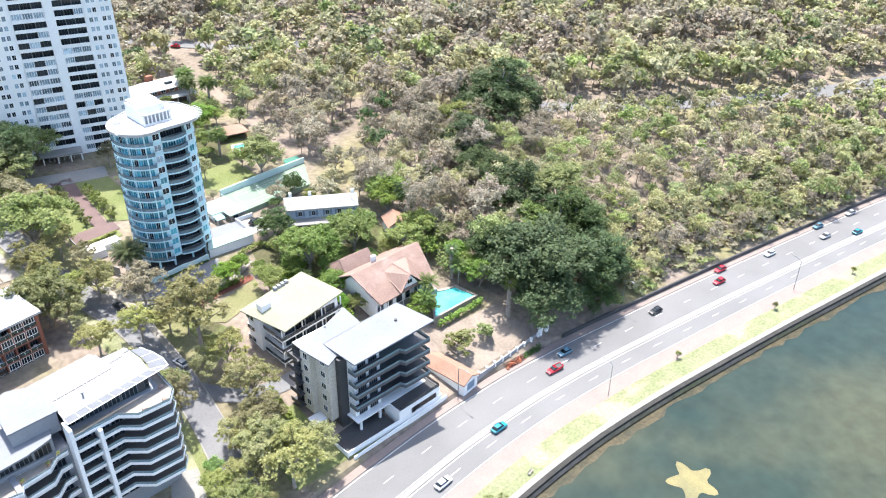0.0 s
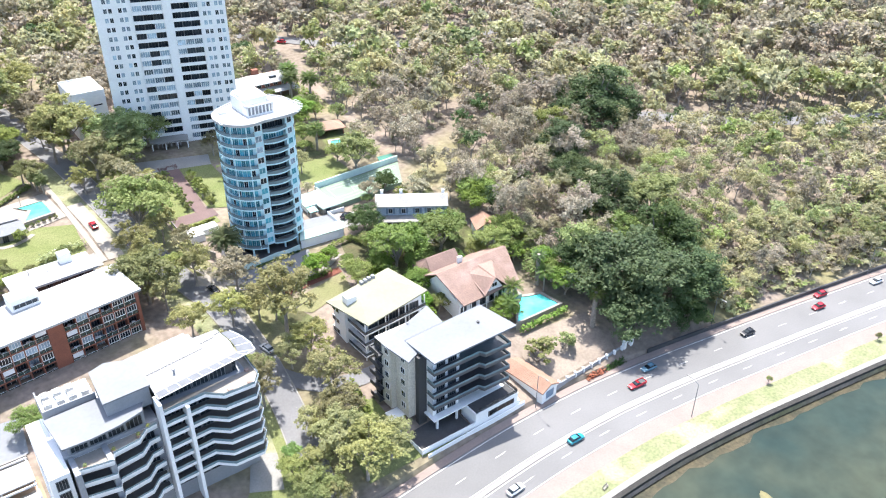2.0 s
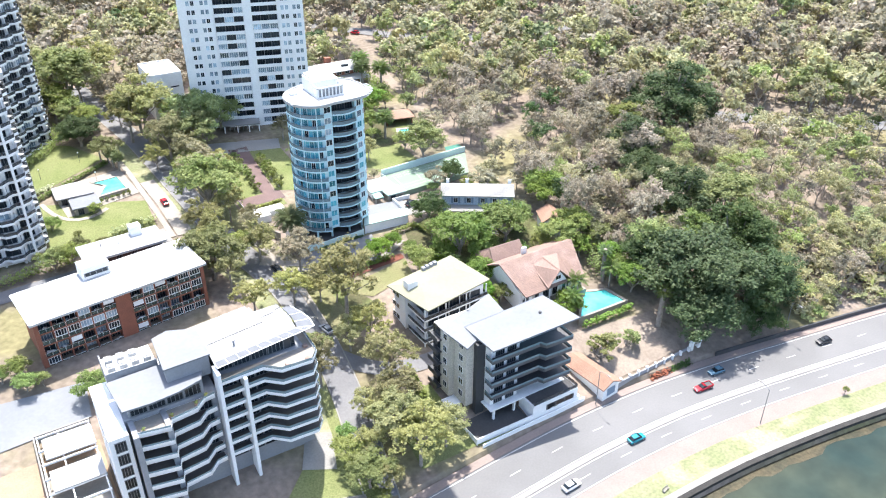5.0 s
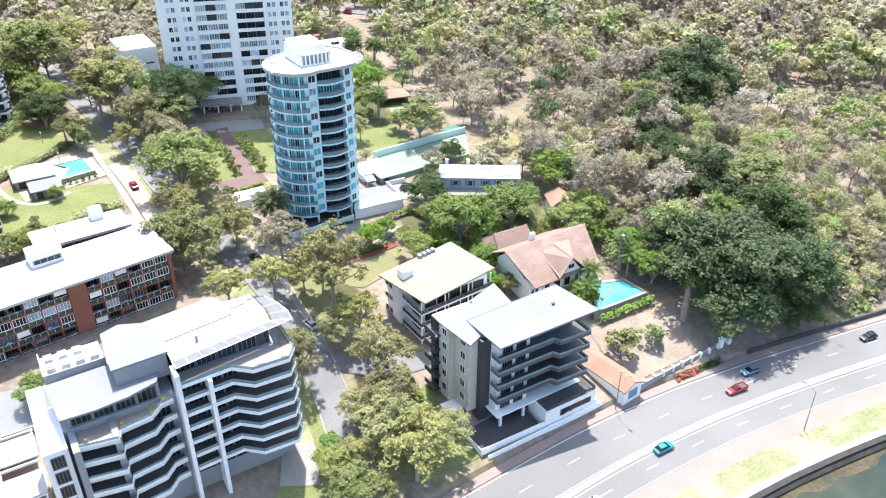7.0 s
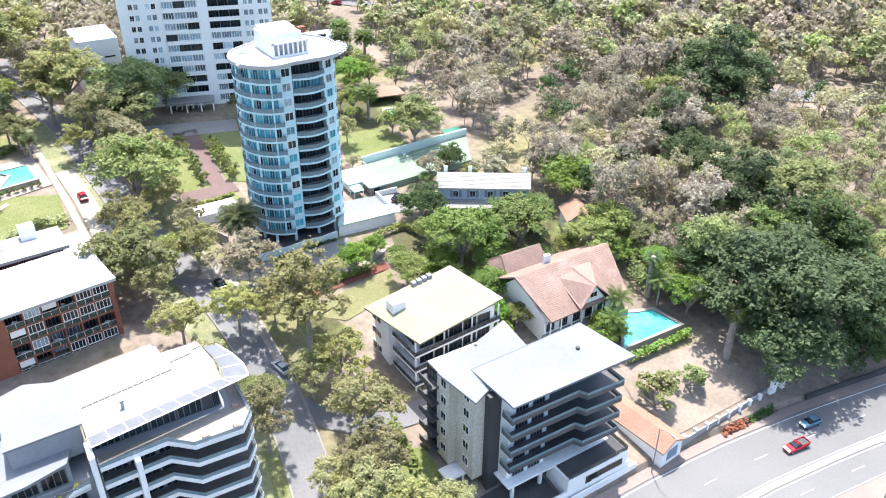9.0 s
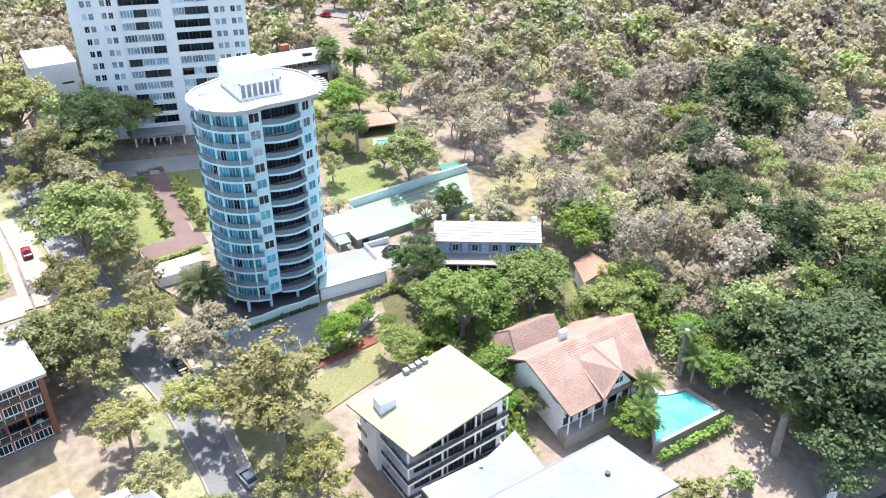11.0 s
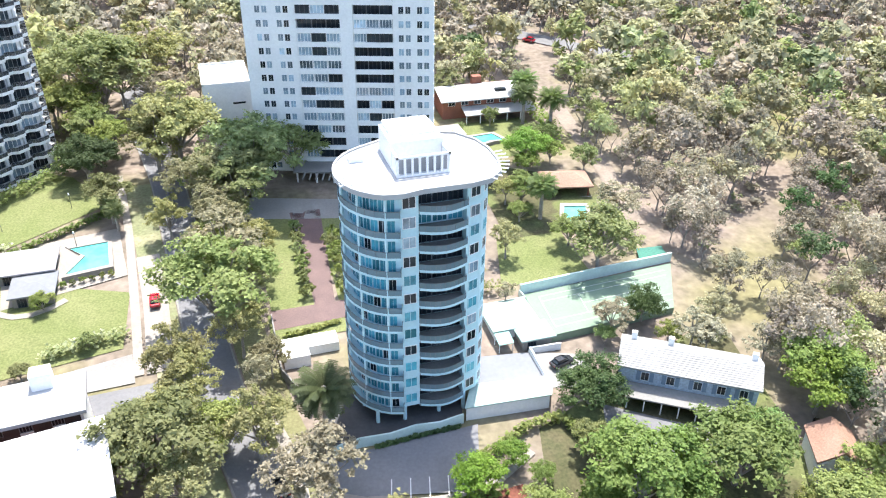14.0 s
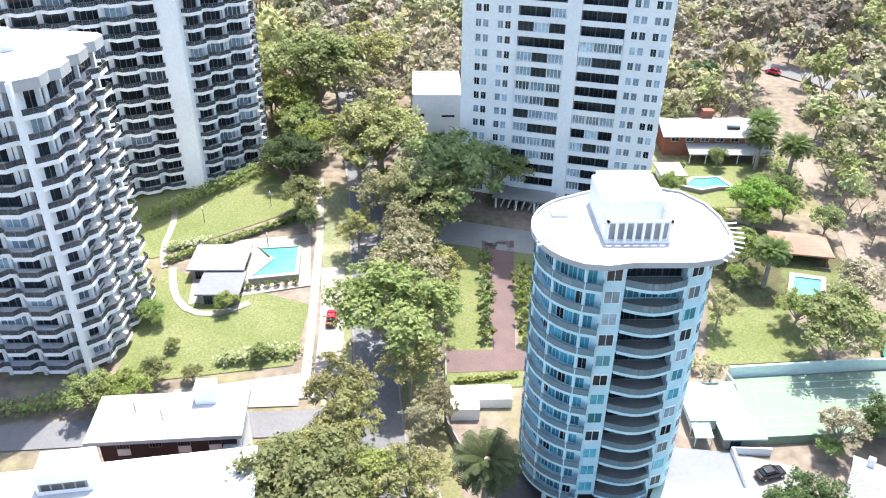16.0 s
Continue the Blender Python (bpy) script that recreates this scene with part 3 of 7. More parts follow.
# ---- pieces that buildings share ----
def unit_window(glass, bars=1):
    """A framed window one metre by one, outside towards -y, origin at its lower middle; scaled where it is set."""
    fr, w = Shape(), 0.05
    xs = [-0.5, -0.5 + w]
    for i in range(bars):
        x = -0.5 + (i + 1) / (bars + 1)
        xs += [x - 0.016, x + 0.016]
    xs += [0.5 - w, 0.5]
    zs, nx = [0, w, 1 - w, 1], len(xs)
    solid = {(i, j) for i in range(nx - 1) for j in range(3) if j != 1 or i % 2 == 0}
    fr.v = [(x, y, z) for y in (-0.06, 0.1) for z in zs for x in xs]
    at = lambda i, j, k: k * nx * 4 + j * nx + i
    for i, j in solid:
        fr.f += [(at(i, j, 0), at(i + 1, j, 0), at(i + 1, j + 1, 0), at(i, j + 1, 0)), (at(i, j + 1, 1), at(i + 1, j + 1, 1), at(i + 1, j, 1), at(i, j, 1))]
        for di, dj, a, b in ((-1, 0, (i, j + 1), (i, j)), (1, 0, (i + 1, j), (i + 1, j + 1)), (0, -1, (i, j), (i + 1, j)), (0, 1, (i + 1, j + 1), (i, j + 1))):
            if (i + di, j + dj) not in solid:
                fr.f.append((at(*b, 0), at(*a, 0), at(*a, 1), at(*b, 1)))
    return fr, Shape().box(-0.5 + w, -0.02, w, 0.5 - w, 0.02, 1 - w).mesh("pane", glass)


WIN = {}
for key, glass, fmat, bars in (("aqua", AQUA_SKY_GLASS, AQUA_WALL, 1), ("dark", DARK_GLASS, WHITE, 1), ("curtain", BLUE_GLASS, WHITE, 1), ("wide", DARK_GLASS, RAIL, 3),
                               ("pale_wide", BLUE_GLASS, WHITE, 3), ("aqua_wide", AQUA_SKY_GLASS, AQUA_WALL, 2), ("black", DARK_GLASS, DARK_GREY, 2), ("slim_dark", DARK_GLASS, WHITE, 3)):
    fr, pane = unit_window(glass, bars)
    WIN[key] = (fr.mesh("window", fmat), pane)


def window(parent, key, x, y, z, w, h, ang=0.0):
    """ang 0: faces -y; 90: faces +x; -90: faces -x."""
    fr, pane = WIN[key]
    ob = part("window", fr, None, parent, at=pose(x, y, z, 0, 0, ang) @ Matrix.Diagonal((w, 1, h, 1)))
    part("pane", pane, None, ob)
    return ob


def offset_line(line, d):
    """The line of plan points moved d to its right."""
    out, n = [], len(line)
    for i in range(n):
        a, b = Vector(line[max(i - 1, 0)]), Vector(line[min(i + 1, n - 1)])
        t = (b - a).normalized()
        out.append((line[i][0] + t.y * d, line[i][1] - t.x * d))
    return out


def band(line, depth, z0, z1):
    """A slab along a line, reaching depth to its left."""
    return Shape().ribbon(line, z0, z1, depth)


def railing(line, z0, z1, gap=1.2):
    """Thin posts and a top rail along a line."""
    s = Shape().ribbon(line, z1 - 0.06, z1, 0.06)
    for (x0, y0), (x1, y1) in zip(line, line[1:]):
        n = max(1, int(math.hypot(x1 - x0, y1 - y0) / gap))
        for i in range(n):
            x, y = x0 + (x1 - x0) * i / n, y0 + (y1 - y0) * i / n
            s.box(x - 0.025, y - 0.025, z0, x + 0.025, y + 0.025, z1)
    return s


RAIL_GLASS = clear_glass("pale_balustrade_glass", (0.26, 0.36, 0.40), 0.6)
GREEN_GLASS = clear_glass("green_balustrade_glass", (0.10, 0.145, 0.13), 0.45)
SMOKED = clear_glass("smoked_balustrade_glass", (0.10, 0.11, 0.12), 0.45)


def balcony_set(parent, line, depth, floors, z0, step, slab_mat, glass_mat, up=0.35, down=0.25, rail=0.75, rail_mat=None):
    """One balcony a floor, its glass and its top rail as parts of it; the floors share their meshes."""
    slab = band(line, depth, -down, 0.0)
    slab.ribbon(line, 0.0, up, 0.12)
    slab_me = slab.mesh("balcony", slab_mat)
    glass_me = Shape().ribbon(offset_line(line, -0.04), up, up + rail, 0.03).mesh("balustrade", glass_mat)
    rail_me = railing(line, up, up + rail + 0.06).mesh("handrail", rail_mat or RAIL)
    for k in range(floors):
        ob = part("balcony", slab_me, None, parent, at=pose(0, 0, z0 + k * step))
        part("balustrade", glass_me, None, ob)
        part("handrail", rail_me, None, ob)


def arc(cx, cy, rx, ry, a0, a1, n):
    return [(cx + rx * math.cos(radians(a0 + (a1 - a0) * i / n)), cy + ry * math.sin(radians(a0 + (a1 - a0) * i / n))) for i in range(n + 1)]


def wall_windows(parent, p0, p1, key, zs, w, h, slots):
    """Windows in a straight stretch of wall from p0 to p1 (outside on its right); slots: metres along."""
    d = Vector(p1) - Vector(p0)
    u = d.normalized()
    ang = math.degrees(math.atan2(u.y, u.x))
    for z in zs:
        for s in slots:
            k = key if isinstance(key, str) else random.choice(key)
            window(parent, k, p0[0] + u.x * s + u.y * 0.03, p0[1] + u.y * s - u.x * 0.03, z, w, h, ang)


def slope(s, q, thick=0.25):
    v = list(q) + [(x, y, z - thick) for x, y, z in q]
    n = len(q)
    s.add(v, [tuple(range(n)), tuple(range(2 * n - 1, n - 1, -1))] + [(i, n + i, n + (i + 1) % n, (i + 1) % n) for i in range(n)])
    return s


def tile_rows(parent, name, q, rows, material, lift=0.05):
    """Courses of roof tiles on a slope q (eave a, eave b, ridge b, ridge a): each course one stepped strip."""
    a, b, c, d = (Vector(p) for p in q)
    nrm = (b - a).cross(d - a).normalized()
    for k in range(rows):
        u0, u1 = k / rows, (k + 1.12) / rows
        u1 = min(u1, 1.0)
        p = [a.lerp(d, u0), b.lerp(c, u0), b.lerp(c, u1), a.lerp(d, u1)]
        top = [p[0] + nrm * (lift + 0.07), p[1] + nrm * (lift + 0.07), p[2] + nrm * lift, p[3] + nrm * lift]
        s = Shape().add([v + nrm * 0.005 for v in p] + top, [(4, 5, 6, 7), (0, 1, 5, 4), (1, 2, 6, 5), (3, 0, 4, 7), (2, 3, 7, 6)])
        part(name, s, material, parent)


def hip_roof(s, x0, y0, x1, y1, z0, z1, inset, over=0.6):
    x0, y0, x1, y1 = x0 - over, y0 - over, x1 + over, y1 + over
    ix, iy = (inset, (y1 - y0) / 2 - 0.01) if x1 - x0 > y1 - y0 else ((x1 - x0) / 2 - 0.01, inset)
    v = [(x0, y0, z0), (x1, y0, z0), (x1, y1, z0), (x0, y1, z0), (x0 + ix, y0 + iy, z1), (x1 - ix, y0 + iy, z1), (x1 - ix, y1 - iy, z1), (x0 + ix, y1 - iy, z1)]
    v += [(x, y, z - 0.3) for x, y, z in v[:4]]
    return s.add(v, [(0, 1, 5, 4), (1, 2, 6, 5), (2, 3, 7, 6), (3, 0, 4, 7), (4, 5, 6, 7), (8, 9, 1, 0), (9, 10, 2, 1), (10, 11, 3, 2), (11, 8, 0, 3), (11, 10, 9, 8)])

# ---- round-fronted glass tower ----
def glass_tower():
    t = thing("apartment_tower", "pale aqua apartment tower with curved glass balconies and white roof", "apartment building", 82, 193, 12.6)
    step, f0, n = 3.08, 3.7, 12
    lobe = arc(-3.0, -1.2, 6.6, 6.9, 256, 105, 15)
    side = [(6.2, -7.3), (8.2, -6.6), (9.6, -4.8), (10.4, -2.2), (10.6, 0.8), (10.2, 3.8), (8.6, 6.8), (6.0, 8.2), (0.0, 8.6)]
    pier0, pier1 = (-4.0, -8.0), (-1.4, -8.0)
    bay = [(-1.4, -8.0), (-1.4, -6.0), (5.6, -6.0), (5.6, -7.6)]
    plan = lobe[::-1][:-1] + [pier0] + bay + side
    top = f0 + n * step
    body = Shape().prism(plan, f0, top)
    part("wall", body, AQUA_WALL, t)
    core = Shape().prism([(-6, -3), (7, -3), (8, 5), (-4, 6)], -2.5, f0)
    part("core_wall", core, GREY, t, "shaded grey entrance core")
    for x, y in ((-8.0, -7.4), (-3.8, -7.9), (1.8, -7.6), (6.0, -7.2), (-9.2, -3.0), (9.6, -3.5), (-9.0, 2.5)):
        part("column", Shape().cyl(x, y, -2.0, f0, 0.32, n=10), AQUA_WALL, t)
    zs = [f0 + 0.15 + k * step for k in range(n)]
    # glazing and slender piers of the curved end
    for k in range(n):
        for i in range(0, len(lobe) - 1):
            a, b = lobe[i + 1], lobe[i]
            m = ((a[0] + b[0]) / 2, (a[1] + b[1]) / 2)
            d = Vector(b) - Vector(a)
            window(t, "aqua" if (i * 5 + k * 3) % 7 else "dark", m[0] + d.normalized().y * 0.05, m[1] - d.normalized().x * 0.05, zs[k], d.length * 0.96, 2.5, math.degrees(math.atan2(d.y, d.x)))
    ring = offset_line(lobe[::-1], 1.35)
    balcony_set(t, ring[1:-1] + [(-4.3, -9.3), (-3.9, -8.1)], 1.35, n, f0, step, AQUA_WALL, RAIL_GLASS, 0.1, 0.28, 0.9)
    for i in (2, 5, 8, 11, 14):
        x, y = ring[i]
        part("column", Shape().cyl(x * 0.98, y * 0.98, f0, top, 0.2, n=8), AQUA_WALL, t)
    # front bay: recessed doors behind bowed balconies
    bow = [(-1.5, -7.9)] + [(-1.3 + 6.9 * i / 10, -8.2 - 1.0 * math.sin(math.pi * i / 10)) for i in range(11)] + [(5.8, -7.5)]
    balcony_set(t, bow, 0.5, n, f0, step, AQUA_WALL, RAIL_GLASS, 0.12, 0.28, 0.9)
    floor_me = Shape().box(-1.38, -8.2, -0.25, 5.58, -6.02, 0.02).mesh("balcony_floor", CONCRETE)
    for k in range(n):
        part("balcony_floor", floor_me, None, t, at=pose(0, 0, f0 + k * step))
        for j in range(3):
            window(t, "black" if k != 10 else "aqua_wide", -0.1 + 2.25 * j, -6.06, zs[k], 2.2, 2.45)
        window(t, random.choice(("aqua", "curtain", "dark", "aqua")), -2.75, -8.05, zs[k] + 0.6, 1.9, 1.75)
    for (p0, p1, slots, w) in (((5.6, -7.6), (8.2, -6.6), (1.5,), 1.7), ((8.2, -6.6), (9.6, -4.8), (1.2,), 1.3), ((9.6, -4.8), (10.4, -2.2), (1.4,), 1.6), ((10.4, -2.2), (10.6, 0.8), (1.5,), 1.9), ((10.6, 0.8), (10.2, 3.8), (1.5,), 1.9)):
        wall_windows(t, p0, p1, ("aqua", "dark", "curtain", "dark"), [z + 0.6 for z in zs], w, 1.75, slots)
    # roof: overhanging white slab, parapet, fins and plant room
    over = offset_line(lobe[::-1], 1.9)[1:-1] + [(-3.9, -9.6), (-1.0, -9.0), (5.8, -9.0), (8.8, -8.3), (11.0, -6.2), (11.9, -2.6), (12.0, 1.5), (11.2, 5.0), (9.0, 8.4), (6.0, 9.6), (0.0, 10.0)]
    part("roof", Shape().prism(over, top, top + 0.45), WHITE_ROOF, t, "overhanging white roof slab")
    part("parapet", Shape().ribbon(over + over[:1], top + 0.45, top + 0.75, 0.3), WHITE_ROOF, t)
    for i in range(9):
        a = radians(-52 + 7.5 * i)
        part("roof_fin", Shape().limb((3.0 + 8.6 * math.cos(a), -1.0 + 7.6 * math.sin(a), top + 0.5), (3.0 + 10.6 * math.cos(a), -1.0 + 9.4 * math.sin(a), top + 0.5), 0.12, 0.12, 4), WHITE, t)
    for i in range(5):
        part("roof_fin", Shape().box(-11.2, -4.8 + 0.8 * i, top + 0.35, -9.2, -4.5 + 0.8 * i, top + 0.6), WHITE, t)
    part("plant_room", Shape().box(-3.4, -1.0, top + 0.4, 4.2, 6.0, top + 4.2).box(-3.0, 1.0, top + 4.2, 3.6, 5.8, top + 4.9), WHITE, t, "white roof plant room")
    scr = Shape().box(-3.4, -4.4, top + 0.4, 4.2, -1.05, top + 0.75).box(-3.4, -4.4, top + 3.1, 4.2, -4.1, top + 3.4).box(-3.4, -4.4, top + 3.1, -3.1, -1.05, top + 3.4).box(3.9, -4.4, top + 3.1, 4.2, -1.05, top + 3.4)
    part("screen_frame", scr, WHITE, t)
    for i in range(8):
        part("screen_post", Shape().box(-3.4 + 1.04 * i, -4.4, top + 0.75, -3.1 + 1.04 * i, -4.1, top + 3.1), WHITE, t)
    # added grey sheet standing in for the shaded interior between the posts
    part("screen_panel", Shape().box(-3.05, -3.85, top + 0.76, 3.85, -3.75, top + 3.09), GREY, t)
    for i in range(4):
        for s in (-3.4, 3.9):
            part("screen_post", Shape().box(s, -3.6 + 0.75 * i, top + 0.75, s + 0.3, -3.3 + 0.75 * i, top + 3.1), WHITE, t)
    part("roof_hatch", Shape().box(-8.6, 2.0, top + 0.45, -6.6, 3.6, top + 1.1), WHITE, t)
    return t


glass_tower()


# ---- tall white slab tower ----
def slab_tower():
    t = thing("apartment_tower", "tall white apartment tower with ribbon balconies and paired windows", "apartment building", 65.6, 270.5, 19.0, -17.2)
    n, step, z0 = 26, 3.02, 0.38
    top = z0 + n * step
    for x0, x1, y0 in ((0, 11.4, 0), (20.9, 23.7, -0.6), (32.2, 41, 0)):
        part("wall", Shape().box(x0, y0, -3, x1, 18, top + 1), WHITE, t)
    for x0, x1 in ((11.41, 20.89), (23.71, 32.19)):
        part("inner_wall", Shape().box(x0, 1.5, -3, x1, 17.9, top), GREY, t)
    band_a = Shape().box(11.42, -0.5, -0.35, 20.88, 1.48, 0.0).box(11.42, -0.5, 0.0, 20.88, -0.3, 0.75).mesh("balcony", WHITE)
    band_b = Shape().box(23.72, -0.5, -0.35, 32.18, 1.48, 0.0).box(23.72, -0.5, 0.0, 32.18, -0.3, 0.75).mesh("balcony", WHITE)
    rng = random.Random(4)
    for k in range(n):
        z = z0 + k * step
        part("balcony", band_a, None, t, at=pose(0, 0, z))
        part("balcony", band_b, None, t, at=pose(0, 0, z))
        for x0 in (11.4, 23.7):
            closed = rng.random() < 0.5
            for j in range(3):
                wd = 9.4 / 3 if x0 < 12 else 8.4 / 3
                front = closed or rng.random() < 0.12
                window(t, ("pale_wide" if rng.random() < 0.8 else "black") if front else "black", x0 + 0.05 + wd * (j + 0.5), -0.2 if front else 1.42, z + (0.78 if front else 0.05), wd * 0.97, 1.85 if front else 2.55)
        for x in (3.4, 4.9, 7.9, 9.4, 34.0, 35.5, 38.0, 39.5):
            window(t, rng.choice(("dark", "curtain", "curtain", "curtain")), x, -0.03, z + 0.75, 1.15, 1.6)
    for y in (4.0, 9.0, 14.0):
        for k in range(n):
            window(t, "dark", 41.03, y, z0 + k * step + 0.75, 1.4, 1.5, 90)
    part("canopy", Shape().box(9, -6, 2.6, 22, 0, 3.0), CONCRETE, t)
    for x in (9.6, 14, 18, 21.4):
        part("column", Shape().box(x, -5.6, -1, x + 0.4, -5.2, 2.6), WHITE, t)
    for i in range(6):
        part("pergola_beam", Shape().box(11.5 + 1.5 * i, -9.5, 2.5, 11.8 + 1.5 * i, -6, 2.8), CONCRETE, t)


slab_tower()


# ---- two towers with rippling balconies ----
def ripple(p0, p1, bay, amp):
    a, b = Vector(p0), Vector(p1)
    d = (b - a)
    n = max(1, round(d.length / bay))
    u = d.normalized()
    out = []
    for i in range(n):
        for f, o in ((0.0, 0.0), (0.16, 0.0), (0.34, amp), (0.84, amp)):
            s = (i + f) * d.length / n
            out.append((a.x + u.x * s + u.y * o, a.y + u.y * s - u.x * o))
    out.append((b.x, b.y))
    return out


def ripple_tower(name_label, faces, floors, z_ground, z0, step, fins, cap):
    t = thing("apartment_tower", name_label, "apartment building", faces[0][0][0], faces[0][0][1], z_ground)
    ox, oy = faces[0][0]
    rng = random.Random(9)
    loc = [[(x - ox, y - oy) for x, y in f] for f in faces]
    line = []
    for f in loc:
        for p0, p1 in zip(f, f[1:]):
            line += ripple(p0, p1, 5.4, 1.1)
    inner = offset_line([p for f in loc for p in f], -1.7)
    back = [(inner[-1][0] - 26, inner[-1][1] + 4), (inner[0][0] - 4, inner[0][1] + 26)]
    part("wall", Shape().prism(inner + back, -3, z0 + floors * step), WHITE, t, "shaded white inner wall")
    for k in range(floors):
        z = z0 + k * step
        for f in loc:
            for p0, p1 in zip(offset_line(f, -1.66), offset_line(f, -1.66)[1:]):
                d = Vector(p1) - Vector(p0)
                n = max(1, round(d.length / 5.4))
                ang = math.degrees(math.atan2(d.y, d.x))
                for i in range(n):
                    c = Vector(p0) + d * ((i + 0.56) / n)
                    window(t, rng.choice(("wide", "wide", "black", "pale_wide")), c.x, c.y, z + 0.02, d.length / n * 0.84, step - 0.62, ang)
    for f in loc:
        for p0, p1 in zip(f, f[1:]):
            d = Vector(p1) - Vector(p0)
            n = max(1, round(d.length / 5.4))
            u = d.normalized()
            for i in range(n + 1):
                c = Vector(p0) + d * (i / n) - Vector((u.y, -u.x)) * 0.9
                part("pier", Shape().prism([(c.x - u.x * 0.28 - u.y * 0.1, c.y - u.y * 0.28 + u.x * 0.1), (c.x + u.x * 0.28 - u.y * 0.1, c.y + u.y * 0.28 + u.x * 0.1), (c.x + u.x * 0.28 - u.y * 0.8, c.y + u.y * 0.28 + u.x * 0.8), (c.x - u.x * 0.28 - u.y * 0.8, c.y - u.y * 0.28 + u.x * 0.8)], -2, z0 + floors * step), WHITE, t)
    balcony_set(t, line, 2.1, floors, z0, step, WHITE, SMOKED, 0.12, 0.55, 0.85)
    for x0, y0, x1, y1 in fins:
        part("fin_wall", Shape().box(x0 - ox, y0 - oy, -2, x1 - ox, y1 - oy, z0 + floors * step + 1.5), WHITE, t)
    if cap:
        zt = z0 + floors * step
        part("roof", Shape().prism(offset_line(line, 0.3) + back, zt, zt + 1.6), WHITE_ROOF, t, "white roof slab")
        part("plant_room", Shape().prism([(p[0] * 0.8 - 4, p[1] + 6) for p in inner[1:3]] + [(inner[2][0] - 6, inner[2][1] + 9), (inner[2][0] - 20, inner[2][1] + 9)], zt + 1.6, zt + 5), WHITE, t)
    return t


ripple_tower("white apartment tower with rippling balcony bands beside a lawn", [[(-37, 210.5), (2.0, 210.5), (7.0, 214.5), (7.5, 233)]], 13, 15.5, 2.7, 3.5, [(3.9, 210.0, 4.5, 212.8)], True)
ripple_tower("tall white rippling apartment tower with a plain stair shaft", [[(-24, 257), (5.2, 271.0)], [(8.6, 272.6), (20, 284.5), (17, 300)]], 22, 19.3, 1.6, 3.35, [(4.6, 270.2, 9.0, 278)], False)

# ---- white and charcoal apartments by the river road ----
def front_apartments():
    t = thing("apartment_block", "white and charcoal apartment block with angled pale roofs", "apartment building", 81, 107.5, 2.2)
    step, f0, n = 3.35, 3.6, 5
    zr = f0 + n * step
    part("wall", Shape().box(0, 2.0, f0, 7.5, 9.6, zr + 0.2).box(7.5, 3.4, f0, 19.2, 9.0, zr + 0.2), WHITE, t)
    part("side_wall", Shape().box(-2.2, 4.3, 0.0, -0.02, 5.58, zr - 0.5), DARK_GREY, t, "charcoal clad strip")
    part("rear_wall", Shape().box(-5.6, 10.5, f0 - 1, 8.6, 16.8, zr - 0.4).box(-4.2, 5.6, f0 - 1, -0.02, 10.48, zr - 0.5), mat("beige_render", (0.62, 0.58, 0.50), (0.56, 0.52, 0.45), 0.8), t, "beige rear wing")
    part("ground_floor", Shape().box(2.5, 5.0, -1.5, 19, 9.4, f0), DARK_GREY, t)
    line = [(-0.8, 3.0), (-0.8, 0.4), (12.0, 0.2), (12.7, -1.1), (20.0, -1.5), (20.1, 5.6)]
    slab = Shape().ribbon(line, -0.35, 0.4, 0.12)
    slab.prism([(-0.78, 2.0), (-0.78, 0.42), (12.0, 0.22), (12.7, -1.08), (19.9, -1.48), (20.0, 5.5), (19.2, 5.6), (19.2, 3.4), (7.5, 3.4), (7.5, 2.0)], -0.3, 0.0)
    slab_me = slab.mesh("balcony", CHARCOAL)
    glass_me = Shape().ribbon(offset_line(line, -0.05), 0.4, 1.0, 0.03).mesh("balustrade", RAIL_GLASS)
    for k in range(n):
        z = f0 + k * step
        if k:
            ob = part("balcony", slab_me, None, t, at=pose(0, 0, z))
            part("balustrade", glass_me, None, ob)
        for j in range(2):
            window(t, "wide", 2.2 + 3.2 * j, 1.97, z + 0.1, 2.4, 2.4)
        for j in range(4):
            window(t, "aqua_wide" if k > 2 else "black", 9.0 + 2.9 * j, 3.36, z + 0.05, 2.75, 2.8)
        window(t, "dark", 19.23, 7.0, z + 0.3, 2.6, 2.2, 90)
        # side windows of the rear wing, deep-framed
        window(t, "dark", -5.63, 12.0, z + 0.9, 1.5, 1.7, -90)
        window(t, "dark", -4.23, 7.6, z + 0.9, 1.6, 1.7, -90)
        window(t, "black", -5.63, 15.5, z + 0.2, 3.0, 2.5, -90)
        part("balcony", Shape().box(-7.0, 13.4, z - 0.25, -5.6, 17.4, z).box(-7.0, 13.4, z, -6.9, 17.4, z + 0.9), DARK_GREY, t)
    part("floor_slab", Shape().box(-0.8, 0.3, f0 - 0.4, 20.2, 9.6, f0 - 0.05), WHITE, t)
    for x in (0.3, 6.0, 19.2):
        part("column", Shape().box(x, 0.8, -1.5, x + 0.5, 1.3, f0 - 0.4), WHITE, t)

    def roof(q, thick=0.35):
        s = Shape()
        v = list(q) + [(x, y, z - thick) for x, y, z in q]
        s.add(v, [(0, 1, 2, 3), (7, 6, 5, 4), (0, 4, 5, 1), (1, 5, 6, 2), (2, 6, 7, 3), (3, 7, 4, 0)])
        return s

    part("roof", roof([(-1.2, -0.2, zr + 0.6), (20.6, -2.3, zr + 2.6), (19.0, 8.8, zr + 2.6), (-1.8, 10.0, zr + 0.8)]), GREY_ROOF, t, "tilted pale grey metal roof")
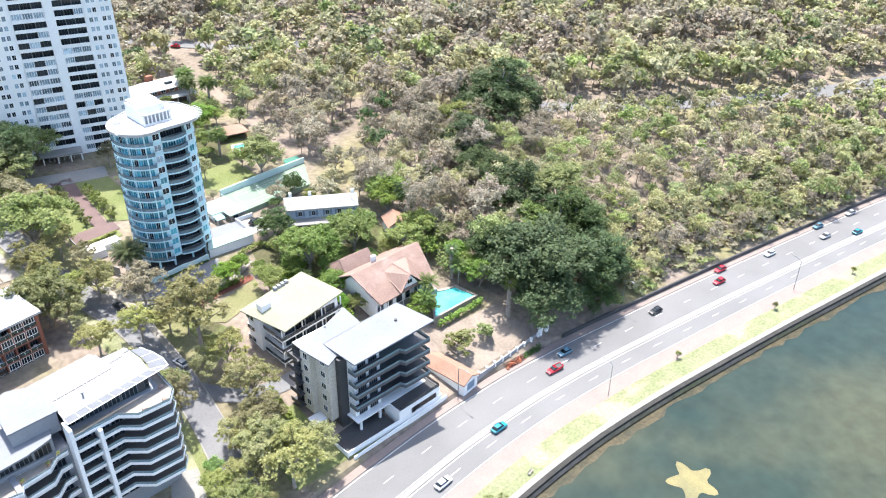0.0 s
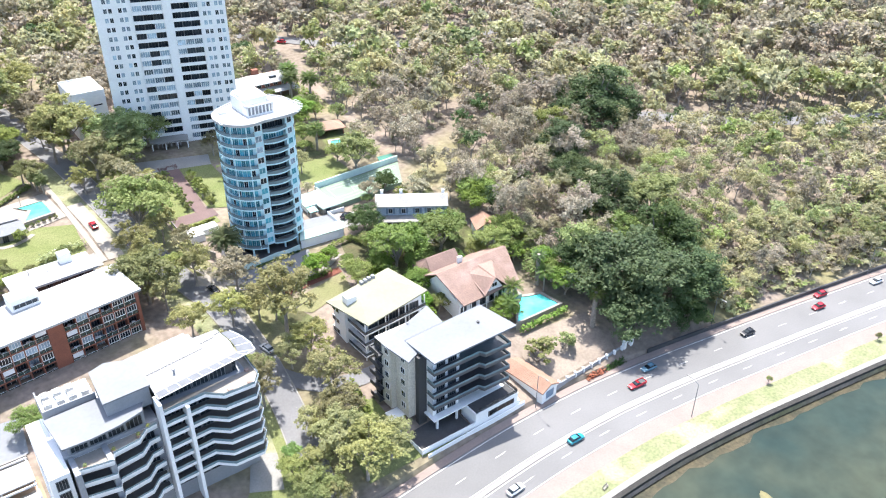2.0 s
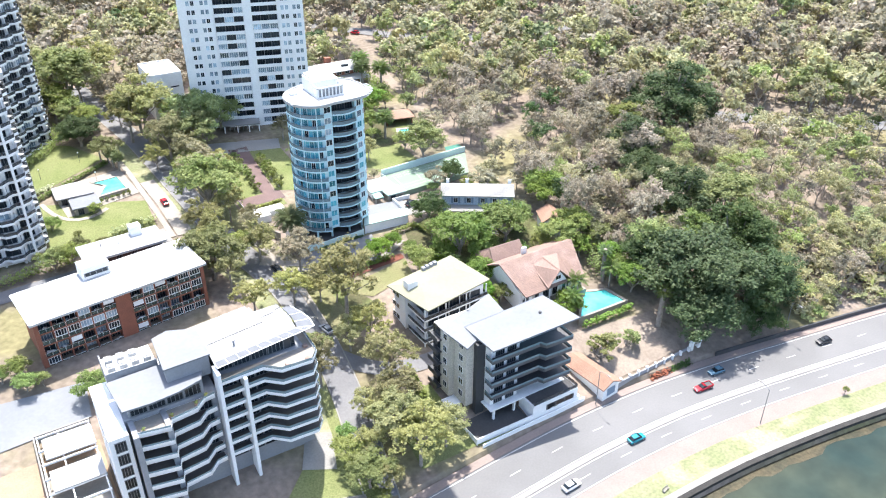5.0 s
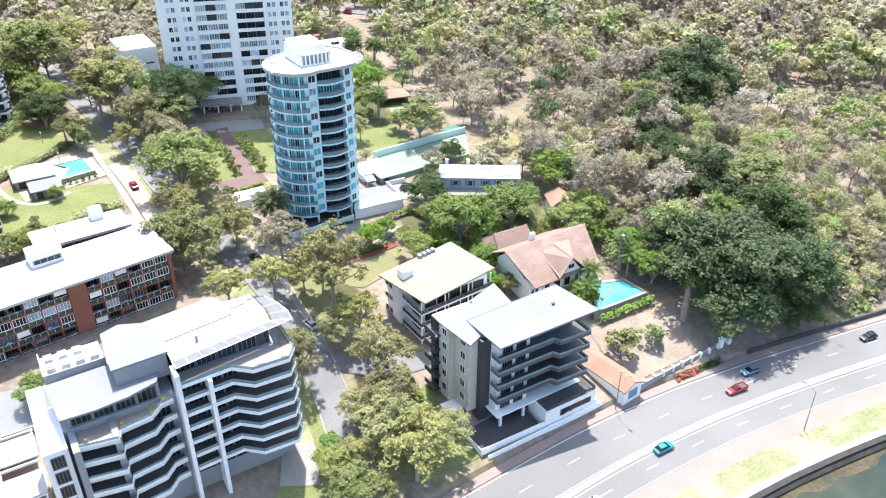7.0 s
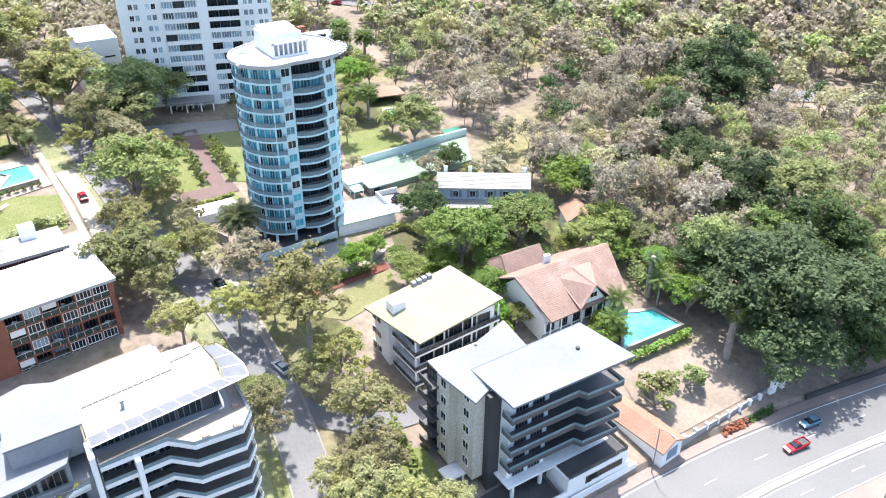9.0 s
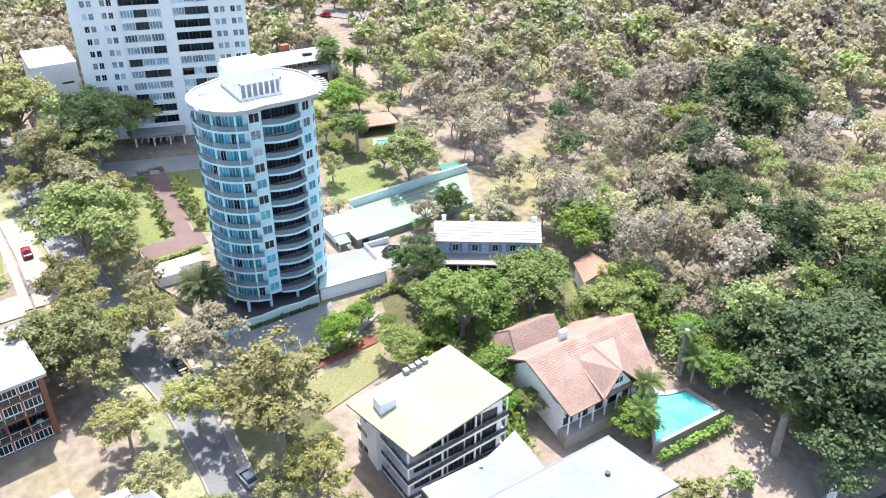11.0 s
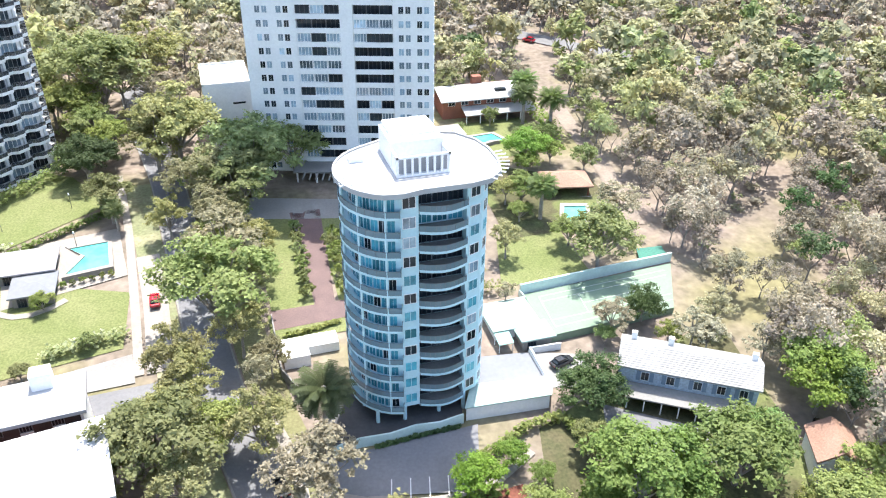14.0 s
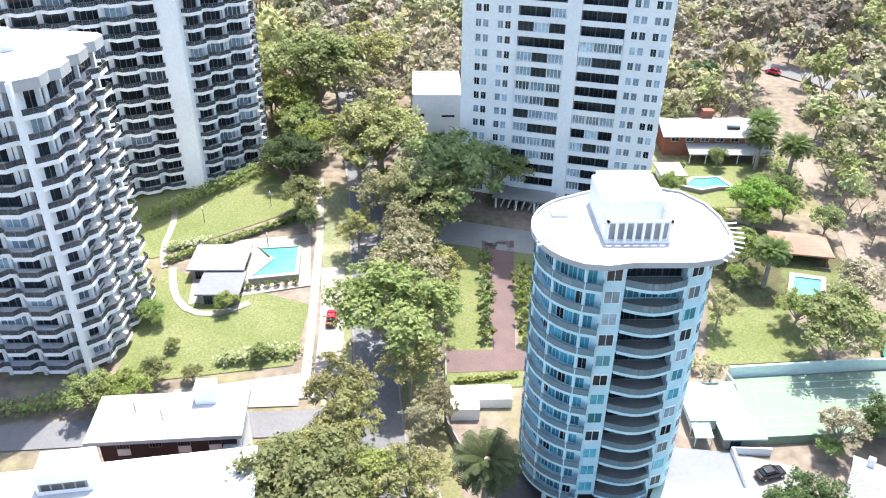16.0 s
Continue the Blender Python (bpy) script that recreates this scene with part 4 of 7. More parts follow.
    part("roof", roof([(-6.9, 11.8, zr + 1.2), (-4.9, 4.2, zr - 0.1), (9.6, 10.2, zr + 0.3), (9.8, 17.6, zr + 1.3)]), GREY_ROOF, t, "lower pale grey metal roof")
    part("roof_gutter", Shape().limb((-1.8, 10.1, zr + 0.75), (19.0, 8.9, zr + 2.55), 0.2, 0.2, 4), GREY, t)
    part("vent", Shape().cyl(14.5, 4.2, zr + 1.6, zr + 2.5, 0.35), DARK_GREY, t)
    part("vent", Shape().cyl(2.0, 14.5, zr + 0.6, zr + 1.5, 0.25), GREY, t)
    # deck over the car park
    part("deck", Shape().box(8.4, -3.4, -2.0, 21.4, 2.0, 3.3), WHITE, t, "white podium with dark terrace")
    part("terrace_paving", Shape().box(8.8, -3.0, 3.3, 21.1, 1.9, 3.36), DARK_PAVE, t)
    window(t, "black", 16.2, -3.43, 0.6, 8.0, 1.6)
    part("terrace_glass", Shape().ribbon([(8.6, -3.3), (21.3, -3.3), (21.3, 1.8)], 3.3, 4.3, 0.04), SMOKED, t)
    part("entry_canopy", Shape().box(-7.5, 7.6, 2.0, -1.8, 10.6, 2.35), WHITE, t)
    for x in (-7.3, -4.5):
        part("column", Shape().box(x, 7.8, -1.5, x + 0.3, 8.1, 2.0), WHITE, t)
    for i in range(7):
        part("step", Shape().box(-9.2 + 0.25 * i, 5.2 + 0.45 * i, -2.0, -6.0 + 0.2 * i, 5.65 + 0.45 * i, -0.3 + 0.17 * i), CONCRETE, t)


front_apartments()
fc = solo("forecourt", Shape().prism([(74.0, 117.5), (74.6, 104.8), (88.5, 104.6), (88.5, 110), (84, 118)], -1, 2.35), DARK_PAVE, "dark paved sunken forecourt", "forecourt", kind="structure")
solo("court_wall", Shape().ribbon([(73.8, 117.5), (74.3, 104.4), (103.0, 103.9), (103.4, 112)], -0.5, 3.0, 0.25), WHITE, "white rendered courtyard wall", "wall", kind="structure")
solo("street_wall", Shape().ribbon([(75.2, 103.2), (104.5, 103.6)], -0.5, 1.9, 0.3), WHITE, "white rendered street wall", "wall", kind="structure")


# ---- cream-roofed flats ----
def cream_flats():
    t = thing("flats", "three-storey white flats with a cream metal roof", "apartment building", 77, 133, 7.8)
    step = 3.3
    part("wall", Shape().prism([(0.8, 9), (3.5, 9), (3.5, 3), (20, 3), (20, 17.4), (0.8, 14.4)], -3, 10.3), WHITE, t)
    line = [(1.6, 9.0), (1.8, 1.2), (21.2, 2.8), (21.2, 8.0)]
    slab = Shape().prism([(1.8, 9.0), (2.0, 1.3), (21.0, 2.9), (21.0, 8.0), (20.0, 8.0), (20.0, 3.2), (3.6, 3.2), (3.6, 9.0)], -0.3, 0).ribbon(line, -0.3, 0.12, 0.1)
    slab_me = slab.mesh("balcony", WHITE)
    glass_me = Shape().ribbon(offset_line(line, -0.03), 0.12, 1.0, 0.03).mesh("balustrade", SMOKED)
    rail_me = railing(line, 0.12, 1.06, 1.5).mesh("handrail", RAIL)
    for k in range(3):
        z = 0.2 + k * step
        ob = part("balcony", slab_me, None, t, at=pose(0, 0, z))
        part("balustrade", glass_me, None, ob)
        part("handrail", rail_me, None, ob)
        for j in range(5):
            window(t, "black", 5.2 + 3.1 * j, 2.96, z + 0.05, 2.8, 2.6)
        window(t, "black", 3.47, 6.0, z + 0.05, 4.0, 2.6, -90)
        window(t, "dark", 0.77, 13.5, z + 0.9, 3.6, 1.5, -90)
    for x, y in ((2.0, 1.5), (8.2, 1.9), (14.6, 2.5), (20.9, 3.0)):
        part("column", Shape().box(x, y, -2, x + 0.25, y + 0.25, 10.2), WHITE, t)
    r = Shape()
    q = [(-1.2, 14.6, 10.8), (1.9, -0.3, 10.8), (22.4, 3.6, 10.8), (20.2, 18.6, 10.8)]
    c1, c2 = (5.5, 9.5, 12.0), (16.5, 11.0, 12.0)
    v = q + [c1, c2] + [(x, y, z - 0.3) for x, y, z in q]
    r.add(v, [(0, 1, 4), (1, 2, 5, 4), (2, 3, 5), (3, 0, 4, 5), (9, 8, 7, 6), (0, 6, 7, 1), (1, 7, 8, 2), (2, 8, 9, 3), (3, 9, 6, 0)])
    part("roof", r, CREAM_ROOF, t, "shallow hipped cream metal roof")
    part("roof_box", Shape().box(1.9, 9.2, 10.6, 4.6, 11.6, 13.2), WHITE, t, "white lift box")
    for i in range(4):
        part("air_unit", Shape().box(9.6 + 1.3 * i, 15.2 + 0.25 * i, 11.0, 10.5 + 1.3 * i, 16.2 + 0.25 * i, 11.9), GREY, t)


cream_flats()


# ---- stepped apartments with solar panels ----
def stepped_apartments():
    t = thing("apartment_block", "large white and grey apartment block with stepped balconies and solar panels", "apartment building", 25, 118.5, 4.0)
    step, f0, n = 3.02, 4.6, 7
    # inner body of both wings
    part("wall", Shape().box(0.6, 3.0, -3, 18.6, 15.5, f0 + 7 * step).box(-17.0, 2.6, -3, 0.0, 17.5, f0 + 6.3 * step), GREY, t, "grey rendered wall")
    part("top_wall", Shape().box(0.8, 4.5, f0 + 7 * step, 16.5, 14.0, 29.0), DARK_GREY, t)
    # right wing: zigzag balconies
    line = [(0.9, 0.6), (9.0, 0.9), (11.8, -1.7), (18.0, -2.0), (20.0, 0.6), (20.3, 9.0)]
    poly = line + [(18.6, 9.0), (18.6, 3.0), (0.9, 3.0)]
    slab = Shape().prism([(x * 0.998, y + 0.02) for x, y in poly], -0.3, 0).ribbon(line, -0.34, 0.34, 0.2)
    slab_me = slab.mesh("balcony", WHITE)
    glass_me = Shape().ribbon(offset_line(line, -0.06), 0.34, 0.95, 0.03).mesh("balustrade", RAIL_GLASS)
    rng = random.Random(3)
    for k in range(1, n + 1):
        z = f0 + (k - 0) * step if k < n else f0 + n * step
        ob = part("balcony", slab_me, None, t, at=pose(0, 0, z))
        part("balustrade", glass_me, None, ob)
        tile = Shape().prism([(x * 0.99 + 0.1, y + 0.25) for x, y in poly], 0.01, 0.03)
        # covered floors carry their shade in the tile colour, the open top floor stays pale
        part("balcony_tiles", tile, PAVING if k == n else SHADED_TILE, ob)
        for j in range(5):
            window(t, rng.choice(("wide", "black", "wide")), 2.6 + 3.5 * j, 2.95 if k < n else 4.45, z + 0.05, 3.3 if k < n or j < 4 else 0.9, 2.7 if k < n else 2.9)
        window(t, "wide", 18.65 if k < n else 16.55, 6.0 if k < n else 8.0, z + 0.05, 4.5, 2.6, 90)
    for j in range(5):
        window(t, "black", 2.6 + 3.5 * j, 2.95, f0 + 0.1, 3.3, 3.0)
    for x in (0.35, 5.2):
        part("fin_wall", Shape().box(x - 0.35, -0.3, -3, x + 0.3, 3.0, f0 + 7 * step + (3.0 if x < 1 else 0.0)), WHITE, t, "tall white fin wall")
    # left wing: balconies that step down, grey piers
    lline = [(-15.6, -1.5), (-10.0, -2.6), (-9.4, -0.8), (-4.6, -0.2), (-2.6, 1.8), (-0.6, 2.1)]
    for k in range(1, 7):
        z = f0 + k * step
        o = -1.1 - 0.28 * (6 - k)
        ln = [(x, y + o + 0.8) for x, y in lline]
        s = Shape().prism(ln + [(-0.6, 2.6), (-15.6, 2.6)], -0.3, 0).ribbon(ln, -0.4, 0.55, 0.18)
        ob = part("balcony", s, WHITE, t, at=pose(0, 0, z))
        # shade of covered balconies painted into the tiles below the open terrace
        part("balcony_tiles", Shape().prism([(x, y + 0.22) for x, y in ln] + [(-0.7, 2.5), (-15.5, 2.5)], 0.01, 0.03), SHADED_TILE if k < 6 else PAVING, ob)
        part("balustrade", Shape().ribbon(offset_line(ln, -0.05), 0.55, 0.95, 0.03), RAIL_GLASS, ob)
        if k < 6:
            for j in range(4):
                window(t, "wide", -13.6 + 3.6 * j, 2.55, z + 0.05, 3.3, 2.7)
    for x in (-16.0, -10.2):
        part("pier", Shape().box(x - 0.5, -2.6, -3, x + 0.5, 2.6, f0 + 6 * step + 0.5), GREY, t)
    # left side wall, white with a tall window strip
    part("side_wall", Shape().box(-20.5, -1.0, -3, -17.0, 16, f0 + 6 * step + 0.6), WHITE, t)
    for k in range(6):
        window(t, "wide", -18.7, -1.03, f0 + k * step + 0.3, 2.0, 2.4)
        window(t, "dark", -20.53, 6.0, f0 + k * step + 0.5, 2.0, 2.0, -90)
    # penthouse of the left wing and its roof
    zt = f0 + 6.3 * step
    part("penthouse", Shape().box(-16.0, 2.9, zt, -2.2, 11.0, zt + 3.0), GREY, t)
    for j in range(4):
        window(t, "wide", -14.1 + 3.3 * j, 2.86, zt + 0.1, 3.1, 2.5)
    part("roof", Shape().prism([(-17.0, 1.0), (-12.0, 0.7), (-7.0, 1.2), (-2.4, 2.5), (-1.2, 5.6), (-1.8, 11.2), (-17.8, 10.6)], zt + 3.0, zt + 3.4), GREY_ROOF, t, "flat pale grey roof")
    part("lift_box", Shape().prism([(-8.0, 4.7), (0.2, 5.0), (0.2, 13.8), (-4.6, 15.9), (-7.4, 14.8)], zt + 2.0, zt + 6.4), GREY, t)
    part("roof", Shape().prism([(-8.3, 4.4), (0.5, 4.7), (0.5, 14.0), (-4.6, 16.3), (-7.7, 15.1)], zt + 6.4, zt + 6.7), GREY_ROOF, t)
    part("parapet", Shape().ribbon([(-17.4, 18.4), (-17.4, 11.6), (-8.0, 11.6)], zt + 1.5, zt + 4.4, 0.25), GREY, t)
    part("plant_deck", Shape().box(-17.2, 11.8, zt - 1, -8.1, 18.4, zt + 3.3), WHITE, t)
    for i in range(7):
        x, y = -16.6 + 2.2 * (i % 4), 12.8 + 2.6 * (i // 4)
        part("air_unit", Shape().box(x, y, zt + 3.3, x + 1.3, y + 1.6, zt + 4.6).cyl(x + 0.65, y + 0.8, zt + 4.6, zt + 4.75, 0.5), WHITE_ROOF, t)
    # main roof sheet, its ribs and gutters, and the framed awning round its edge
    za, zb = 29.3, 29.9
    tilt = lambda y: za + (zb - za) * (y - 1.0) / 14.0
    roof = [(0.5, 2.9), (17.8, 5.0), (18.2, 9.0), (17.5, 14.1), (12.4, 14.2), (12.2, 16.0), (0.4, 14.2)]
    n = len(roof)
    v = [(x, y, tilt(y)) for x, y in roof] + [(x, y, tilt(y) - 0.35) for x, y in roof]
    part("roof", Shape().add(v, [tuple(range(n)), tuple(range(2 * n - 1, n - 1, -1))] + [(i, n + i, n + (i + 1) % n, (i + 1) % n) for i in range(n)]), PALE_ROOF, t, "pale metal roof sheet")
    part("roof", Shape().prism([(-4.4, 11.8), (0.3, 12.2), (0.3, 14.3), (12.2, 16.1), (12.0, 18.4), (-4.4, 16.4)], za - 0.9, za - 0.45), PALE_ROOF, t, "lower pale metal roof sheet")
    for (x0, y0), (x1, y1) in (((1.0, 8.3), (12.8, 9.9)), ((13.0, 11.4), (16.0, 11.9)), ((16.4, 12.5), (17.6, 12.7))):
        part("roof_gutter", slope(Shape(), [(x0, y0, tilt(y0) + 0.03), (x1, y1, tilt(y1) + 0.03), (x1, y1 + 0.3, tilt(y1) + 0.03), (x0, y0 + 0.3, tilt(y0) + 0.03)], 0.1), DARK_GREY, t)
    rib = Shape().box(-0.04, 0.0, 0.0, 0.04, 9.2, 0.05).mesh("roof_rib", PALE_ROOF)
    for i in range(23):
        x = 0.9 + 0.74 * i
        part("roof_rib", rib, None, t, at=pose(x, 3.2 + 0.12 * x, tilt(3.2 + 0.12 * x) + 0.01, math.degrees(math.atan2(zb - za, 14.0))))
    part("vent", Shape().cyl(5.5, 6.0, za, za + 1.3, 0.2).box(5.2, 5.8, za + 1.2, 5.8, 6.2, za + 1.4), GREY, t)
    outer = [(0.6 + 2.3 * i, 1.0 + 0.3 * i) for i in range(9)] + [(21.2, 3.8), (21.4, 6.4), (20.8, 9.2), (19.6, 12.2)]
    inner = [(0.5 + 2.16 * i, 2.85 + 0.26 * i) for i in range(9)] + [(17.9, 5.0), (18.3, 7.0), (18.3, 9.4), (17.7, 12.6)]
    for i in range(len(outer) - 1):
        q = [(*outer[i], tilt(outer[i][1]) + 0.08), (*outer[i + 1], tilt(outer[i + 1][1]) + 0.08), (*inner[i + 1], tilt(inner[i + 1][1]) + 0.08), (*inner[i], tilt(inner[i][1]) + 0.08)]
        c = sum((Vector(p) for p in q), Vector()) / 4
        part("awning_panel", slope(Shape(), [tuple(c + (Vector(p) - c) * 0.93) for p in q], 0.05), SOLAR, t, "grey glass awning panel")
        part("awning_beam", Shape().limb(q[0], q[3], 0.09, 0.09, 4), WHITE, t)
        part("awning_edge", Shape().limb(q[0], q[1], 0.12, 0.12, 4), WHITE, t)
    for x, y in ((-14.5, -1.2), (-9.2, -0.2), (-4.4, 0.9), (-2.2, 2.0)):
        pot = part("planter", Shape().cyl(x, y, f0 + 6 * step + 0.03, f0 + 6 * step + 0.6, 0.28, 0.38), TERRACOTTA, t, "terracotta terrace planter")
        part("plant", quads_mesh("plant", crown_arrays(np.random.default_rng(5), 0.6, 0.9, 4, 120, 0.1, 0.4)[0] + np.array([x, y, f0 + 6 * step]), L_GREEN, 3), None, pot)
    for x, y in ((13.5, -0.6), (17.5, -0.9), (18.6, 3.0)):
        part("planter", Shape().box(x - 0.45, y - 0.35, f0 + 7 * step + 0.03, x + 0.45, y + 0.35, f0 + 7 * step + 0.5), TERRACOTTA, t, "brown terrace planter box")


stepped_apartments()


# ---- brown brick flats ----
def brick_flats():
    t = thing("flats", "brown brick flats with enclosed glass balconies and white roof", "apartment building", -1.8, 166.5, 11.5, 7.8)
    n, step = 4, 3.2
    zt = n * step + 0.4
    part("wall", Shape().box(0.6, 1.8, -3, 39.2, 13.2, zt), BRICK, t)
    piers = ((0.0, 1.0), (18.0, 21.6), (39.0, 39.8))
    for x0, x1 in piers:
        part("brick_pier", Shape().box(x0, -0.3, -3, x1, 1.9, zt), BRICK, t)
    part("basement", Shape().box(1.0, -0.25, -3, 18.0, 1.8, -0.1), DARK_BRICK, t)
    part("basement", Shape().box(21.6, -0.25, -3, 39.0, 1.8, -0.1), DARK_BRICK, t)
    rng = random.Random(12)
    chair = Shape().box(-0.3, -0.3, 0.0, 0.3, 0.3, 0.45).box(-0.3, 0.2, 0.45, 0.3, 0.3, 0.95)
    chairs = [chair.mesh("balcony_seat", m) for m in (WHITE, BLUE_WALL, TERRACOTTA, DARK_GREY, WHITE)]
    table = Shape().cyl(0, 0, 0.66, 0.72, 0.5, n=10).cyl(0, 0, 0, 0.66, 0.05, n=6).mesh("balcony_table", WHITE)
    blind = Shape().box(-1.2, -0.03, 0.0, 1.2, 0.0, 1.25).mesh("blind", WHITE)
    for k in range(n):
        z = 0.2 + k * step
        for a, b in ((1.0, 18.0), (21.6, 39.0)):
            line = [(a + 0.02, -0.1), (b - 0.02, -0.1)]
            ob = part("balcony", Shape().box(a + 0.02, -0.15, z - 0.34, b - 0.02, 1.78, z), BRICK, t)
            part("balustrade", Shape().ribbon(line, z, z + 1.0, 0.04), GREEN_GLASS, ob)
            part("handrail", railing(line, z, z + 1.05, 1.4), WHITE, ob)
            m = 6
            wd = (b - a) / m
            for j in range(m):
                x = a + wd * (j + 0.5)
                if j:
                    part("brick_mullion", Shape().box(x - wd / 2 - 0.13, -0.12, z, x - wd / 2 + 0.13, 1.76, z + step - 0.35), BRICK, t)
                window(t, rng.choice(("wide", "dark", "pale_wide", "wide")), x, 1.76, z + 0.05, wd * 0.9, 2.6)
                u = rng.random()
                if u < 0.45:
                    window(t, rng.choice(("pale_wide", "slim_dark", "slim_dark")), x, 0.0, z + 1.05, wd * 0.9, 1.72)
                elif u < 0.6:
                    part("blind", blind, None, t, at=pose(x, -0.02, z + 1.5))
                if rng.random() < 0.6:
                    part("balcony_seat", rng.choice(chairs), None, t, at=pose(x - 0.7, 0.85, z, 0, 0, rng.uniform(-60, 60)))
                    if rng.random() < 0.6:
                        part("balcony_seat", rng.choice(chairs), None, t, at=pose(x + 0.75, 0.8, z, 0, 0, rng.uniform(100, 250)))
                if rng.random() < 0.35:
                    part("balcony_table", table, None, t, at=pose(x + 0.05, 0.75, z))
    for k in range(n):
        for y in (4.5, 9.5):
            window(t, "dark", 39.23, y, 0.9 + k * step, 1.6, 1.5, 90)
    part("roof", Shape().box(-0.8, -1.6, zt, 40.2, 13.8, zt + 0.5), WHITE_ROOF, t, "broad white flat roof")
    part("roof_edge", Shape().ribbon([(-0.8, -1.6), (40.2, -1.6), (40.2, 13.8), (-0.8, 13.8), (-0.8, -1.6)], zt + 0.5, zt + 0.62, 0.2), WHITE, t)
    part("plant_room", Shape().box(14.5, 9.4, zt + 0.5, 21.0, 13.6, zt + 3.6), WHITE, t)
    window(t, "wide", 17.7, 9.36, zt + 1.2, 5.6, 1.0)


brick_flats()


def dark_flats():
    t = thing("flats", "dark brick flats with white roof and spandrel panels", "apartment building", 13.6, 187.6, 13.6, 3.5)
    t.scale = (0.89, 0.92, 1.0)
    zt = 10.4
    part("wall", Shape().box(0.8, 1.2, -3, 21.2, 9.0, zt), DARK_BRICK, t)
    for i, x in enumerate((4.2, 9.0, 13.2, 17.8)):
        for k in range(3):
            z = 0.4 + 3.3 * k
            window(t, "wide", x, 1.16, z + 1.1, 1.9, 1.7)
            if i != 1:
                part("spandrel", Shape().box(x - 0.95, 1.0, z, x + 0.95, 1.18, z + 1.05), WHITE, t)
    for k in range(3):
        part("balcony", Shape().box(19.0, 0.2, 0.3 + 3.3 * k, 21.8, 1.2, 1.3 + 3.3 * k), WHITE, t)
    part("roof", Shape().box(-0.6, -0.6, zt, 22.4, 9.4, zt + 0.6), WHITE_ROOF, t, "white flat roof")
    part("plant_room", Shape().box(14.4, 6.4, zt + 0.6, 17.6, 9.0, zt + 3.2), WHITE, t)
    part("vent", Shape().cyl(5.5, 5.5, zt + 0.6, zt + 2.2, 0.12), GREY, t)
    part("vent", Shape().cyl(10.0, 3.5, zt + 0.6, zt + 2.4, 0.08), GREY, t)
    part("side_wall", Shape().box(21.2, 0.8, -3, 21.6, 9.0, zt), WHITE, t)


dark_flats()

